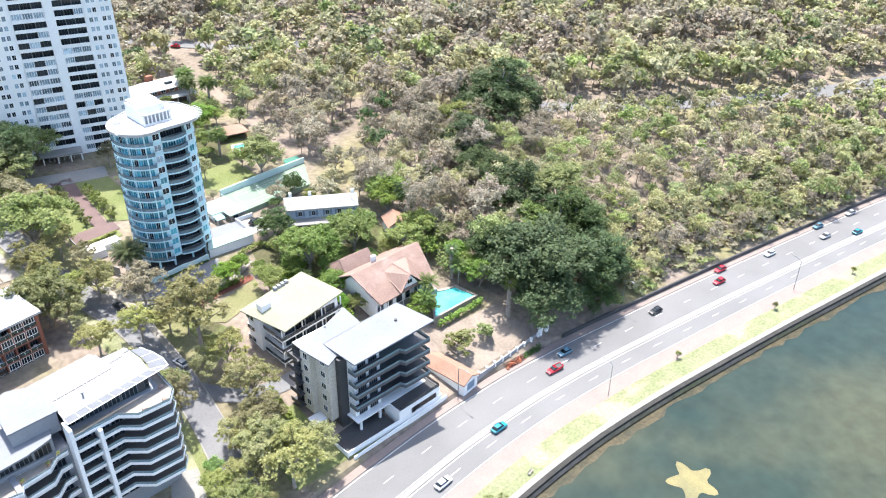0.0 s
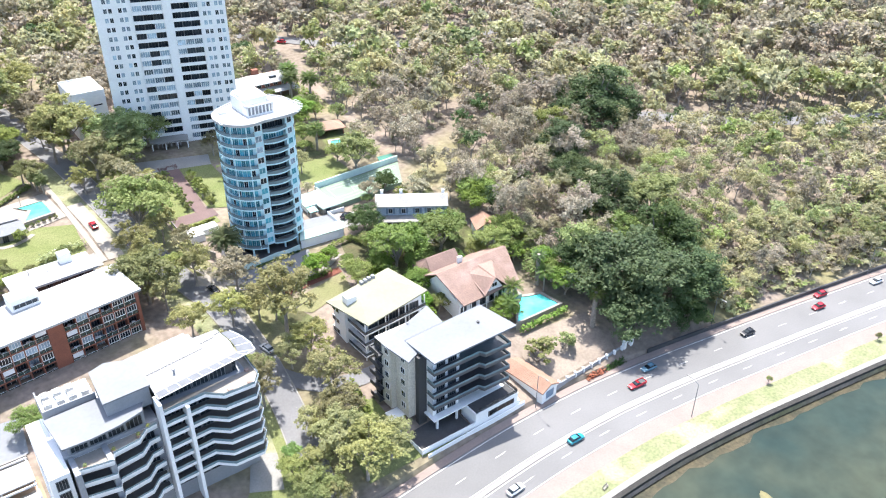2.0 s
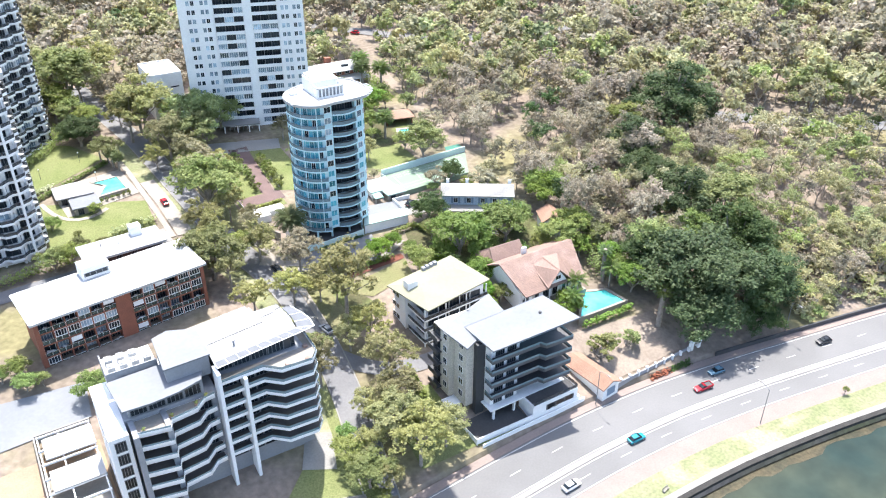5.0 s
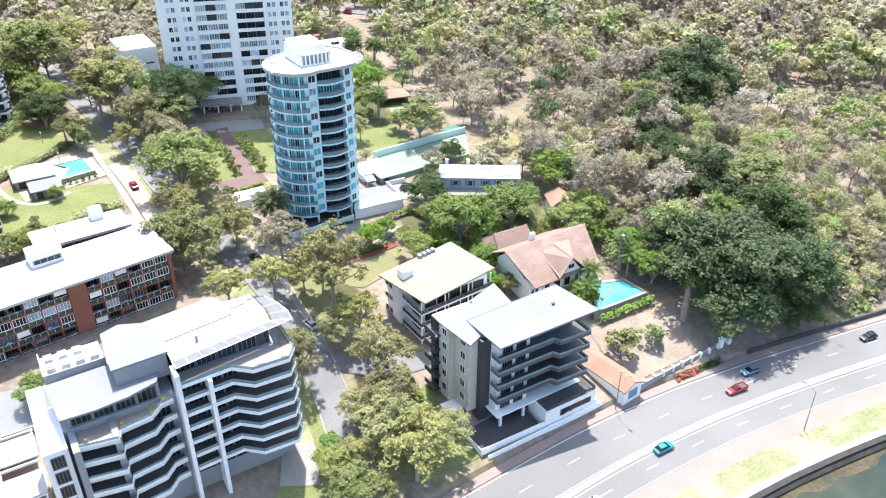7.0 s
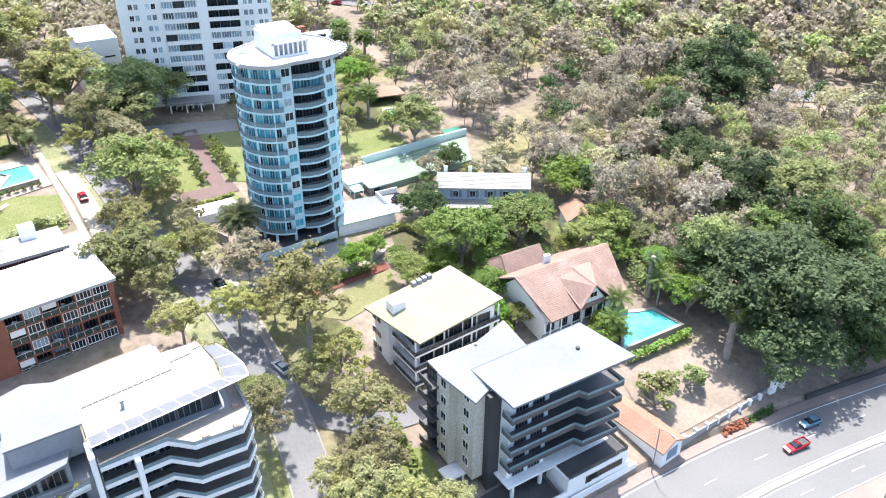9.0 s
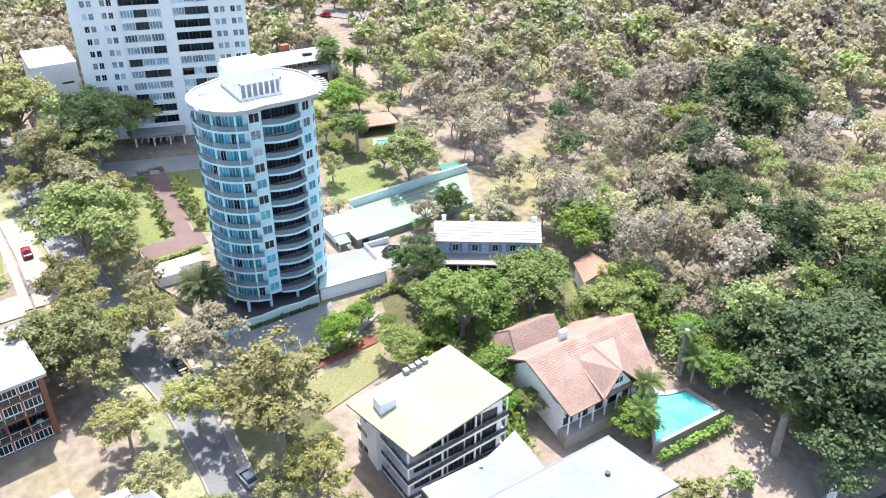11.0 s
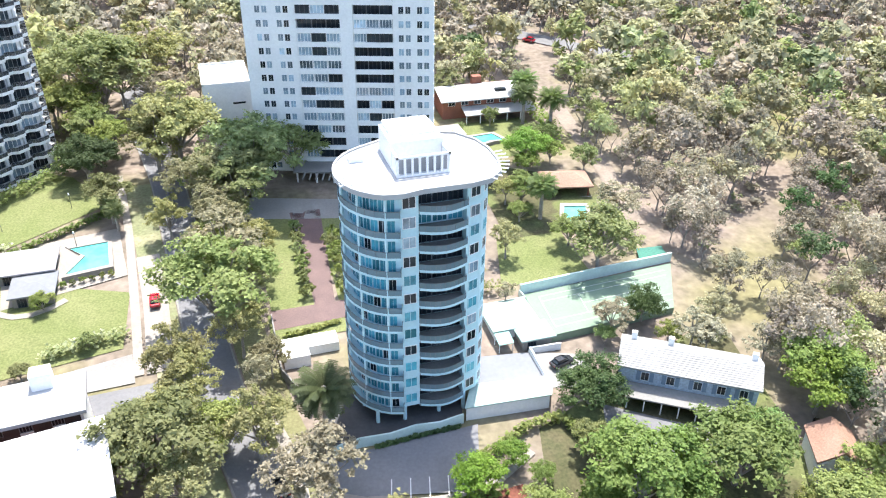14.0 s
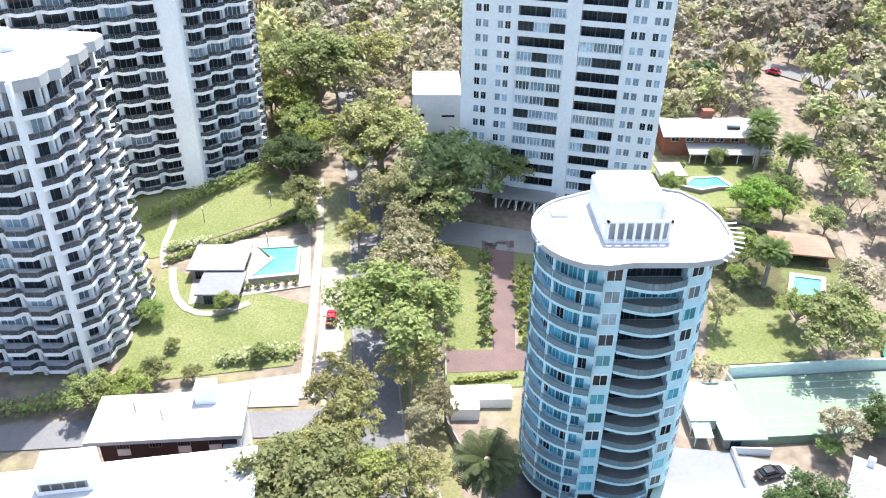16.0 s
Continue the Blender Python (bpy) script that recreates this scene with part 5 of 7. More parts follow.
# ---- houses and garden buildings ----
def terracotta_house():
    t = thing("house", "old villa with weathered terracotta tile roof and white gables", "house", 106, 131, 8.4)
    part("wall", Shape().box(1.6, 2.8, -4, 22.0, 17.8, 4.8), WHITE, t)
    zr, ze, W, D = 9.8, 4.6, 24.0, 19.5
    front = [(1.4, 0.5, ze), (21.4, 1.2, ze), (W + 0.4, D / 2 + 1.2, zr), (-0.2, D / 2 + 0.9, zr)]
    rear = [(W + 2.0, D + 0.4, ze), (-1.0, D + 0.4, ze), (-0.2, D / 2 + 0.9, zr), (W + 0.4, D / 2 + 1.2, zr)]
    for q in (front, rear):
        part("roof", slope(Shape(), q), TERRACOTTA, t)
        tile_rows(t, "tile_course", q, 26, TERRACOTTA)
    part("gable_wall", Shape().add([(1.7, 2.0, 3), (0.6, 18.0, 3), (0.5, 10.6, zr - 0.4), (2.0, 2.0, 3), (0.9, 18.0, 3), (0.8, 10.6, zr - 0.4)], [(2, 1, 0), (3, 4, 5), (0, 1, 4, 3), (1, 2, 5, 4), (2, 0, 3, 5)]), WHITE, t)
    part("gable_wall", Shape().add([(21.6, 2.6, 3), (22.0, 18.0, 3), (23.2, 10.9, zr - 0.5), (21.3, 2.6, 3), (21.7, 18.0, 3), (22.9, 10.9, zr - 0.5)], [(0, 1, 2), (5, 4, 3), (0, 3, 4, 1), (1, 4, 5, 2), (2, 5, 3, 0)]), WHITE, t)
    # front cross gable
    for q in ([(12.6, 8.6, zr - 0.6), (12.6, 1.0, zr - 0.8), (8.4, 0.2, ze + 0.5), (8.4, 8.6, zr - 1.4)], [(12.6, 1.0, zr - 0.8), (12.6, 8.6, zr - 0.6), (17.6, 8.6, zr - 1.0), (16.8, 0.4, ze + 0.4)]):
        part("roof", slope(Shape(), q), TERRACOTTA, t)
    part("gable_wall", Shape().add([(9.4, 1.5, ze), (15.9, 1.5, ze), (12.6, 1.5, zr - 1.1), (9.4, 1.8, ze), (15.9, 1.8, ze), (12.6, 1.8, zr - 1.1)], [(0, 1, 2), (5, 4, 3), (0, 3, 4, 1), (1, 4, 5, 2), (2, 5, 3, 0)]), WHITE, t)
    window(t, "dark", 12.6, 1.46, ze + 1.3, 1.8, 1.3)
    for i in range(8):
        part("verandah_post", Shape().box(1.7 + 2.75 * i, 1.0 + 0.09 * i, -4, 1.9 + 2.75 * i, 1.2 + 0.09 * i, ze - 0.2), WHITE, t)
    for i in range(6):
        window(t, "wide", 3.2 + 3.3 * i, 2.76, 0.5, 2.0, 2.2)
    part("verandah_floor", Shape().box(1.2, 0.6, -4, 22.2, 2.8, 0.1), PAVING, t)
    # rear wing
    wing = [(1.6, 14.6, ze + 1.2), (12.0, 14.0, ze + 1.6), (12.6, 19.0, zr - 0.3), (3.0, 19.5, zr - 0.5)]
    part("roof", slope(Shape(), wing), OLD_TILE, t, "darker weathered tile roof")
    tile_rows(t, "tile_course", wing, 14, OLD_TILE)
    part("roof", slope(Shape(), [(12.6, 24.2, ze + 1.2), (1.6, 24.4, ze + 1.2), (3.0, 19.5, zr - 0.5), (12.6, 19.0, zr - 0.3)]), OLD_TILE, t)
    part("roof", slope(Shape(), [(1.6, 24.4, ze + 1.2), (-0.4, 19.2, ze + 0.9), (1.6, 14.6, ze + 1.2), (3.0, 19.5, zr - 0.5)]), OLD_TILE, t)
    part("wing_wall", Shape().box(1.9, 15, -3, 11.5, 23.6, ze + 1.2), WHITE, t)
    part("chimney", Shape().box(9.0, 12.6, zr - 1.2, 10.4, 13.4, zr + 0.9), WHITE, t)


terracotta_house()


def tile_hut(x, y, z, w, d, h, rise, label, along="x", turn=0.0):
    t = thing("outbuilding", label, "outbuilding", x, y, z, turn)
    part("wall", Shape().box(0, 0, -2, w, d, h), WHITE, t)
    if along == "y":
        a = [(w + 0.4, -0.4, h - 0.1), (w + 0.4, d + 0.4, h - 0.1), (w / 2, d + 0.4, h + rise), (w / 2, -0.4, h + rise)]
        b = [(-0.4, d + 0.4, h - 0.1), (-0.4, -0.4, h - 0.1), (w / 2, -0.4, h + rise), (w / 2, d + 0.4, h + rise)]
        g = Shape().add([(0, 0.02, h), (w, 0.02, h), (w / 2, 0.02, h + rise - 0.15), (0, 0.25, h), (w, 0.25, h), (w / 2, 0.25, h + rise - 0.15)], [(0, 1, 2), (5, 4, 3), (0, 3, 4, 1), (1, 4, 5, 2), (2, 5, 3, 0)])
        part("gable_wall", g, WHITE, t)
    else:
        a = [(-0.4, -0.4, h - 0.1), (w + 0.4, -0.4, h - 0.1), (w + 0.4, d / 2, h + rise), (-0.4, d / 2, h + rise)]
        b = [(w + 0.4, d + 0.4, h - 0.1), (-0.4, d + 0.4, h - 0.1), (-0.4, d / 2, h + rise), (w + 0.4, d / 2, h + rise)]
    for q in (a, b):
        part("roof", slope(Shape(), q), ORANGE_TILE, t)
        tile_rows(t, "tile_course", q, 9, ORANGE_TILE)
    return t


g = tile_hut(108.4, 101.7, 1.0, 5.4, 12.8, 2.9, 1.4, "white garage with orange terracotta roof by the road", "y", 6)
part("garage_door", Shape().box(1.4, -0.06, 0, 4.2, 0.0, 2.2), BLUE_WALL, g)
h2 = tile_hut(133.0, 157.4, 11.0, 6.0, 7.0, 4.6, 2.2, "small white cottage with orange tile roof", "y", -25)
window(h2, "dark", 3.0, -0.03, 1.2, 1.2, 1.2)


def blue_house():
    t = thing("house", "two-storey pale blue house with dark shutters and pale roof", "house", 112.6, 181.6, 12.6, -33.6)
    W, D, H = 22.3, 8.4, 6.6
    part("wall", Shape().box(0.4, 0.6, -2, W - 0.4, D - 0.4, H), mat("pale_blue_render", (0.50, 0.58, 0.68), (0.45, 0.53, 0.63), 0.75), t)
    for q in ([(0, 0, H - 0.1), (W, 0, H - 0.1), (W, D / 2, H + 2.0), (0, D / 2, H + 2.0)], [(W, D + 0.2, H - 0.1), (0, D + 0.2, H - 0.1), (0, D / 2, H + 2.0), (W, D / 2, H + 2.0)]):
        part("roof", slope(Shape(), q), PALE_TILE, t)
        tile_rows(t, "tile_course", q, 12, PALE_TILE)
    for x in (0.4, W - 0.65):
        part("gable_wall", Shape().add([(x, 0.6, H), (x, D - 0.4, H), (x, D / 2, H + 1.8), (x + 0.25, 0.6, H), (x + 0.25, D - 0.4, H), (x + 0.25, D / 2, H + 1.8)], [(2, 1, 0), (3, 4, 5), (0, 1, 4, 3), (1, 2, 5, 4), (2, 0, 3, 5)]), WHITE, t)
    for x in (4.6, 8.6, 12.8, 16.4, 19.8):
        window(t, "dark", x, 0.57, 4.0, 1.3, 1.7)
        for s in (-1.05, 1.05):
            part("shutter", Shape().box(x + s - 0.32, 0.46, 3.95, x + s + 0.32, 0.56, 5.75), BLUE_WALL, t)
    part("verandah_roof", slope(Shape(), [(2.0, -2.6, 2.7), (W - 0.5, -2.6, 2.7), (W - 0.5, 0.5, 3.4), (2.0, 0.5, 3.4)]), CONCRETE, t)
    part("verandah_wall", Shape().box(2.2, 0.3, -1.5, W - 0.6, 0.58, 3.0), DARK_BRICK, t)
    for i in range(8):
        part("verandah_post", Shape().box(2.3 + 2.7 * i, -2.4, -1.5, 2.5 + 2.7 * i, -2.2, 2.6), WHITE, t)
    for x, y in ((1.6, 5.5), (7.5, 5.6), (20.5, 5.2)):
        part("chimney", Shape().box(x, y, H + 0.8, x + 0.9, y + 0.7, H + 2.9), WHITE, t)


blue_house()


def white_box():
    t = thing("annex_building", "plain white rendered box building with slit windows", "building", 55.2, 282.8, 20.2)
    part("wall", Shape().box(0, 0, -2, 11.2, 16.5, 16.4), WHITE, t)
    part("parapet", Shape().ribbon([(0, 0), (11.2, 0), (11.2, 16.5), (0, 16.5), (0, 0)], 16.4, 17.0, 0.3), WHITE, t)
    part("roof", Shape().box(0.3, 0.3, 16.4, 10.9, 16.2, 16.5), WHITE_ROOF, t)
    for z in (3.0, 7.2, 11.6):
        window(t, "black", 1.9, -0.03, z, 1.6, 0.8)
    for z in (3.0, 11.6):
        window(t, "black", 8.2, -0.03, z, 3.0, 0.45)
    part("gate_wall", Shape().box(-1, -4, -2, 9, -3.7, 1.6), DARK_BRICK, t)


white_box()


def brick_house():
    t = thing("house", "red brick two-storey house with white metal roofs", "house", 116, 283, 20.2, -2)
    part("wall", Shape().box(0, 4, -2, 22, 14, 6.0), BRICK, t)
    part("roof", slope(Shape(), [(-1, 2.2, 5.6), (23, 2.2, 5.6), (23, 9.5, 7.4), (-1, 9.5, 7.4)]), WHITE_ROOF, t)
    part("roof", slope(Shape(), [(23, 15, 5.6), (-1, 15, 5.6), (-1, 9.5, 7.4), (23, 9.5, 7.4)]), WHITE_ROOF, t)
    part("verandah_roof", slope(Shape(), [(5, -0.8, 2.5), (25, -0.8, 2.5), (25, 3.9, 3.4), (5, 3.9, 3.4)]), WHITE_ROOF, t)
    for i in range(6):
        window(t, "dark", 2.4 + 3.6 * i, 3.96, 3.7, 2.0, 1.4)
        part("verandah_post", Shape().box(5.2 + 3.8 * i, -0.6, -2, 5.4 + 3.8 * i, -0.4, 2.4), WHITE, t)
    part("chimney", Shape().box(10, 10, 6.4, 12.5, 12, 9.2), BRICK, t)
    part("skylight", Shape().box(15, 5.2, 6.4, 18, 6.4, 7.0), DARK_GLASS, t)


brick_house()


def pavilion(x, y, z, w, d, h, rise, roofm, wallm, label, open_sides=False, turn=0.0):
    t = thing("pavilion", label, "pavilion", x, y, z, turn)
    if open_sides:
        for px, py in ((0.2, 0.2), (w - 0.5, 0.2), (w - 0.5, d - 0.5), (0.2, d - 0.5)):
            part("post", Shape().box(px, py, -2, px + 0.3, py + 0.3, h), wallm, t)
        part("wall", Shape().box(0.4, d - 0.9, -2, w - 0.4, d - 0.6, h), wallm, t)
        part("floor", Shape().box(-0.4, -0.4, -2, w + 0.4, d + 0.4, 0.12), PAVING, t)
    else:
        part("wall", Shape().box(0, 0, -2, w, d, h), wallm, t)
        for i in range(int(w // 3)):
            window(t, "black", 1.6 + 3 * i, -0.03, 0.3, 1.6, 2.0)
        window(t, "black", w + 0.03, d / 2, 0.6, 1.6, 1.6, 90)
    part("roof", hip_roof(Shape(), 0, 0, w, d, h, h + rise, min(w, d) / 2), roofm, t)
    return t


pavilion(126.6, 241.6, 17.6, 10.2, 7.5, 2.8, 1.6, ORANGE_TILE, BRICK, "open terracotta-roofed poolside hut", True, -12)
pavilion(112.0, 272.0, 19.6, 5, 6, 2.6, 0.8, PAVING, WHITE, "small cream garden shed")
SLATE = mat("grey_slate_roof", (0.36, 0.35, 0.36), (0.31, 0.30, 0.31), 0.75, 0.3, 3.0, 0.15)
pavilion(14.0, 236.5, 17.4, 9.5, 8.0, 2.8, 2.4, SLATE, PAVING, "grey hip-roofed pool pavilion beside a lawn")
pavilion(17.2, 229.2, 16.8, 6.8, 6.6, 2.8, 0.5, GREY_ROOF, PAVING, "low rendered pool change room")
pavilion(98.5, 199.4, 13.4, 8.2, 7.4, 3.0, 1.8, MINT_ROOF, WHITE, "mint-roofed garden pavilion beside the tennis court")
pavilion(102.4, 195.6, 13.4, 5.4, 4.0, 2.8, 1.0, MINT_ROOF, PAVING, "small mint-roofed white garden lodge")
aw = thing("awning", "mint green fabric awning on thin posts", "awning", 98.0, 196.0, 13.3)
part("canopy", slope(Shape(), [(0, 0, 2.3), (2.8, 0, 2.3), (2.8, 2.6, 2.9), (0, 2.6, 2.9)], 0.08), mat("mint_canvas", (0.30, 0.58, 0.50), (0.26, 0.52, 0.45), 0.8), aw)
for px, py in ((0.1, 0.1), (2.6, 0.1), (0.1, 2.4), (2.6, 2.4)):
    part("post", Shape().box(px, py, -0.5, px + 0.1, py + 0.1, 2.3), WHITE, aw)

# ---- tower podium, walls, court ----
pod = thing("podium", "low white podium wing beside the glass tower", "podium", 86.5, 182.6, 12.6)
part("wall", Shape().prism([(1.0, 0.2), (14.8, -0.8), (16.6, 2.8), (16.2, 3.6), (3.6, 5.2)], -2, 3.0), WHITE, pod)
part("roof", Shape().prism([(0.6, -0.1), (15.0, -1.1), (17.0, 2.9), (3.4, 5.0)], 3.0, 3.2), MINT_ROOF, pod, "pale mint roof strip")
part("terrace", Shape().prism([(3.8, 5.3), (16.2, 3.7), (16.6, 11.8), (7.0, 13.2)], -2, 1.6), GREY_ROOF, pod)
part("terrace_wall", Shape().ribbon([(16.5, 11.8), (16.2, 3.7)], 1.6, 2.7, 0.3), WHITE, pod)
part("boundary_wall", Shape().ribbon([(16.6, 12.0), (22.5, 11.6)], -1.5, 2.4, 0.3), WHITE, pod)
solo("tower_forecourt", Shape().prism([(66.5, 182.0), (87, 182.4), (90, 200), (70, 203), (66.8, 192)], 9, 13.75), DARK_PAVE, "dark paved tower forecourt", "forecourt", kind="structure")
fl = [(66.2, 181.2), (70.5, 181.9), (75, 181.6), (79, 182.2), (83, 181.8), (87, 182.4)]
solo("fence_wall", Shape().ribbon(fl, 10.5, 14.7, 0.25), MINT_WALL, "wavy-topped pale mint garden wall", "wall", kind="structure")
for i, q in enumerate((Shape().box(61.8, 201.5, 12, 66.2, 207.0, 16.6), Shape().box(66.2, 204.0, 12, 71.5, 207.4, 16.4), Shape().box(67, 201.2, 12, 72.5, 204, 14.0))):
    solo("garden_wall", q, WHITE, "white rendered garden store block", "wall", kind="structure")
solo("driveway_wall", Shape().ribbon([(61.2, 216), (61.0, 200), (64.5, 190.5)], 11.5, 16.0, 0.25), CONCRETE, "grey driveway wall", "wall", kind="structure")
solo("tennis_court", Shape().prism([(107.2, 196.2), (133.5, 197.6), (141.2, 211.6), (108.2, 209.6)], 10, 15.4), COURT, "pale green tennis court surface", "tennis court", kind="structure")
for a, b in (((109.8, 198.4), (134.6, 200.0)), ((109.8, 198.4), (110.6, 208.0)), ((110.6, 208.0), (138.6, 209.6)), ((110.0, 200.4), (135.4, 201.8)), ((110.4, 206.4), (137.9, 207.9)), ((117.6, 200.9), (118.3, 206.9)), ((117.9, 203.8), (129.8, 204.6)), ((129.6, 201.5), (130.6, 207.5))):
    solo("court_line", Shape().ribbon([a, b], 15.404, 15.412, 0.09), PAINT, "white painted court line", "court line", kind="structure")
solo("court_wall", Shape().ribbon([(107.6, 210.0), (124, 211.2), (141.6, 212.2)], 12, 17.4, 0.4), MINT_WALL, "pale mint court wall with coping", "wall", kind="structure")
solo("court_wall", Shape().ribbon([(97.5, 207.4), (107.7, 207.6), (107.6, 210.2)], 12, 16.2, 0.3), MINT_WALL, "pale mint garden wall", "wall", kind="structure")
solo("court_shade", Shape().prism([(134.6, 212.6), (141.0, 212.9), (141.8, 216.5), (136.2, 217)], 16.4, 16.6), mat("dark_green_shade_cloth", (0.06, 0.20, 0.15), (0.05, 0.17, 0.13), 0.9), "dark green shade cloth roof", "shade cloth", kind="structure")

# gate wall with pillars along the road
solo("gate_wall", Shape().ribbon([(114.2, 103.0), (139.2, 103.9)], -0.4, 2.1, 0.35), GREY, "grey rendered street wall with coping", "wall", kind="structure")
for i in range(9):
    solo("wall_pillar", Shape().box(115.7 + 2.9 * i, 103.25, 0, 116.15 + 2.9 * i, 103.95, 2.35).box(115.65 + 2.9 * i, 103.2, 2.35, 116.2 + 2.9 * i, 104.0, 2.5), WHITE, "small white wall pillar with cap", "pillar", "street wall pillars")
for x in (139.6, 142.2):
    solo("gate_pillar", Shape().box(x, 103.2, 0, x + 0.9, 104.1, 3.6).box(x - 0.15, 103.05, 3.6, x + 1.05, 104.25, 3.9).cyl(x + 0.45, 103.65, 3.9, 4.4, 0.3, 0.1), WHITE, "tall white gate pillar with cap", "pillar", "gate pillars")
solo("retaining_wall", along_road(0.3, 0.75, -0.4, 1.3, 145, 620), DARK_GREY, "dark low wall below the bush slope", "wall", kind="structure")

# ---- lawns, drives, pools ----
def street_strip(name, material, pts, half, lift, label, kind="structure"):
    fine = []
    for (x0, y0), (x1, y1) in zip(pts, pts[1:]):
        n = max(1, int(math.hypot(x1 - x0, y1 - y0) / 3))
        fine += [(x0 + (x1 - x0) * i / n, y0 + (y1 - y0) * i / n) for i in range(n)]
    fine.append(pts[-1])
    for _ in range(3):
        fine = [fine[0]] + [tuple((Vector(fine[i - 1]) + Vector(fine[i]) * 2 + Vector(fine[i + 1])) / 4) for i in range(1, len(fine) - 1)] + [fine[-1]]
    lines = [offset_line(fine, d) for d in (-half, -half / 3, half / 3, half)]
    s = Shape()
    for ln in lines:
        s.v += [(x, y, ground_z(x, y) + lift) for x, y in ln]
    n = len(fine)
    s.f = [(j * n + i, (j + 1) * n + i, (j + 1) * n + i + 1, j * n + i + 1) for j in range(3) for i in range(n - 1)]
    return solo(name, s, material, label, name.replace("_", " "), kind=kind)


STREET_LINE = [(49, 99.5), (52, 113), (55.5, 130), (57.5, 149), (56.5, 170), (52.4, 190), (50.2, 207), (46.6, 247), (44.6, 270), (40, 298), (36, 330)]
street_strip("side_street", STREET, STREET_LINE, 3.4, 0.16, "narrow shaded grey asphalt street between gum trees")
for off, nm in ((-3.5, "kerb"), (3.5, "kerb")):
    street_strip(nm, CONCRETE, offset_line(STREET_LINE, off), 0.16, 0.28, "pale concrete street kerb")
street_strip("verge", DRY_LAWN, offset_line(STREET_LINE[3:9], 7.0), 3.0, 0.15, "dry grass street verge")
street_strip("verge", VERGE, offset_line(STREET_LINE[:9], -6.4), 2.6, 0.13, "patchy grass street verge")
street_strip("footpath", PAVING, [(60.2, 150), (60.5, 170), (60.8, 182), (57, 195)], 0.9, 0.24, "pale concrete footpath")
street_strip("footpath", PAVING, [(38.6, 206), (38, 222), (36.6, 250), (34, 275)], 0.8, 0.24, "pale sandy footpath beside the pool garden")
street_strip("parking_strip", PAVING, [(42.0, 206), (41.6, 224), (40.2, 240)], 2.2, 0.27, "pale gravel parking strip")
street_strip("driveway", STREET, [(53.0, 202), (40, 201), (25, 200.5), (-10, 198)], 2.6, 0.2, "grey concrete driveway behind the flats")
street_strip("driveway", PAVING, [(56, 184), (66, 178), (74, 172)], 2.4, 0.2, "pale concrete driveway to the tower")
street_strip("driveway", STREET, [(57, 143), (64, 133), (72, 130), (80, 130.5), (92, 131)], 2.2, 0.2, "grey driveway between the apartment blocks")
street_strip("footpath", PAVING, [(63, 175), (70, 170.3), (85, 168.0), (95, 174)], 0.8, 0.3, "pale concrete path beside the car park")
street_strip("sand_track", SAND, [(141, 226), (143.5, 240), (146, 252), (148, 275), (151, 296)], 2.2, 0.14, "pale sandy bush track")
street_strip("bush_road", ASPHALT, [(225, 203), (250, 186), (285, 160), (315, 142), (352, 123), (430, 96)], 4.2, 0.3, "pale bush road beyond the trees")
street_strip("bush_road", ASPHALT, [(150, 362), (184, 322), (214, 306), (260, 300)], 4.0, 0.3, "pale asphalt road through the bush")

draped("car_park", STREET, [(66, 173.2), (85, 169.0), (89, 181.4), (66, 180.8)], 0.24, "grey asphalt car park with white bays")
for i in range(4):
    x = 72.4 + 2.7 * i
    street_strip("bay_line", PAINT, [(x, 170.9 - 0.5 * i), (x + 0.9, 174.4 - 0.5 * i)], 0.08, 0.34, "white painted parking bay line")
draped("lawn", DRY_LAWN, [(69.0, 161.5), (76, 156.0), (90.0, 159.5), (91.4, 166.4)], 0.16, "yellowed garden lawn behind the flats")
draped("garden_bed", mat("red_mulch", (0.20, 0.07, 0.045), (0.15, 0.055, 0.04), 0.95), [(69.0, 164.6), (91.4, 166.4), (91.4, 168.6), (70.0, 167.6)], 0.22, "red-brown mulched garden bed")
draped("garden", LAWN, [(60.5, 104.4), (74.4, 104.4), (74.0, 124), (62, 124)], 0.14, "shaded green lawn beside the apartments")
draped("garden", LAWN, [(44, 104.4), (50, 104.4), (54, 128), (50, 134)], 0.14, "shaded green verge lawn")
draped("lawn", LAWN, [(74.4, 104.0), (103, 103.8), (103, 105.3), (74.4, 105.3)], 0.3, "narrow clipped lawn along the wall")
draped("garden", LITTER, [(61, 152), (76, 152), (70, 170), (61, 178)], 0.12, "patchy garden lawn under trees")
draped("garden", LITTER, [(90, 152), (134, 152), (141, 195), (98, 178)], 0.1, "leafy shaded garden ground")
draped("yard", SAND, [(112, 105), (138, 105), (141, 119), (116, 122)], 0.14, "bare pale sandy yard")
draped("lawn", LAWN, [(7.5, 209), (36, 213.5), (37, 229), (8, 240)], 0.14, "bright green tower garden lawn")
draped("lawn", LAWN, [(-12, 243), (5, 243), (32, 262), (24, 277)], 0.14, "bright green lawn below the tall tower", nx=20)
draped("lawn", LAWN, [(-12, 243), (24, 277), (10, 285), (-14, 262)], 0.13, "shaded lawn at the tower foot")
draped("garden", LAWN, [(60.6, 208), (74, 208.5), (74, 216), (60.6, 216)], 0.13, "small clipped garden lawn")
draped("lawn", LAWN, [(61.5, 216.5), (69.3, 216.5), (70.5, 248), (61, 248)], 0.14, "bright green drive-side lawn")
draped("lawn", LAWN, [(74.0, 217.4), (86, 212), (86, 246), (75.0, 249)], 0.14, "clipped green lawn behind the glass tower")
draped("drive", RED_DRIVE, [(69.6, 216.8), (73.2, 216.8), (76.0, 249), (69.4, 249)], 0.2, "reddish brick-paved drive", "driveway")
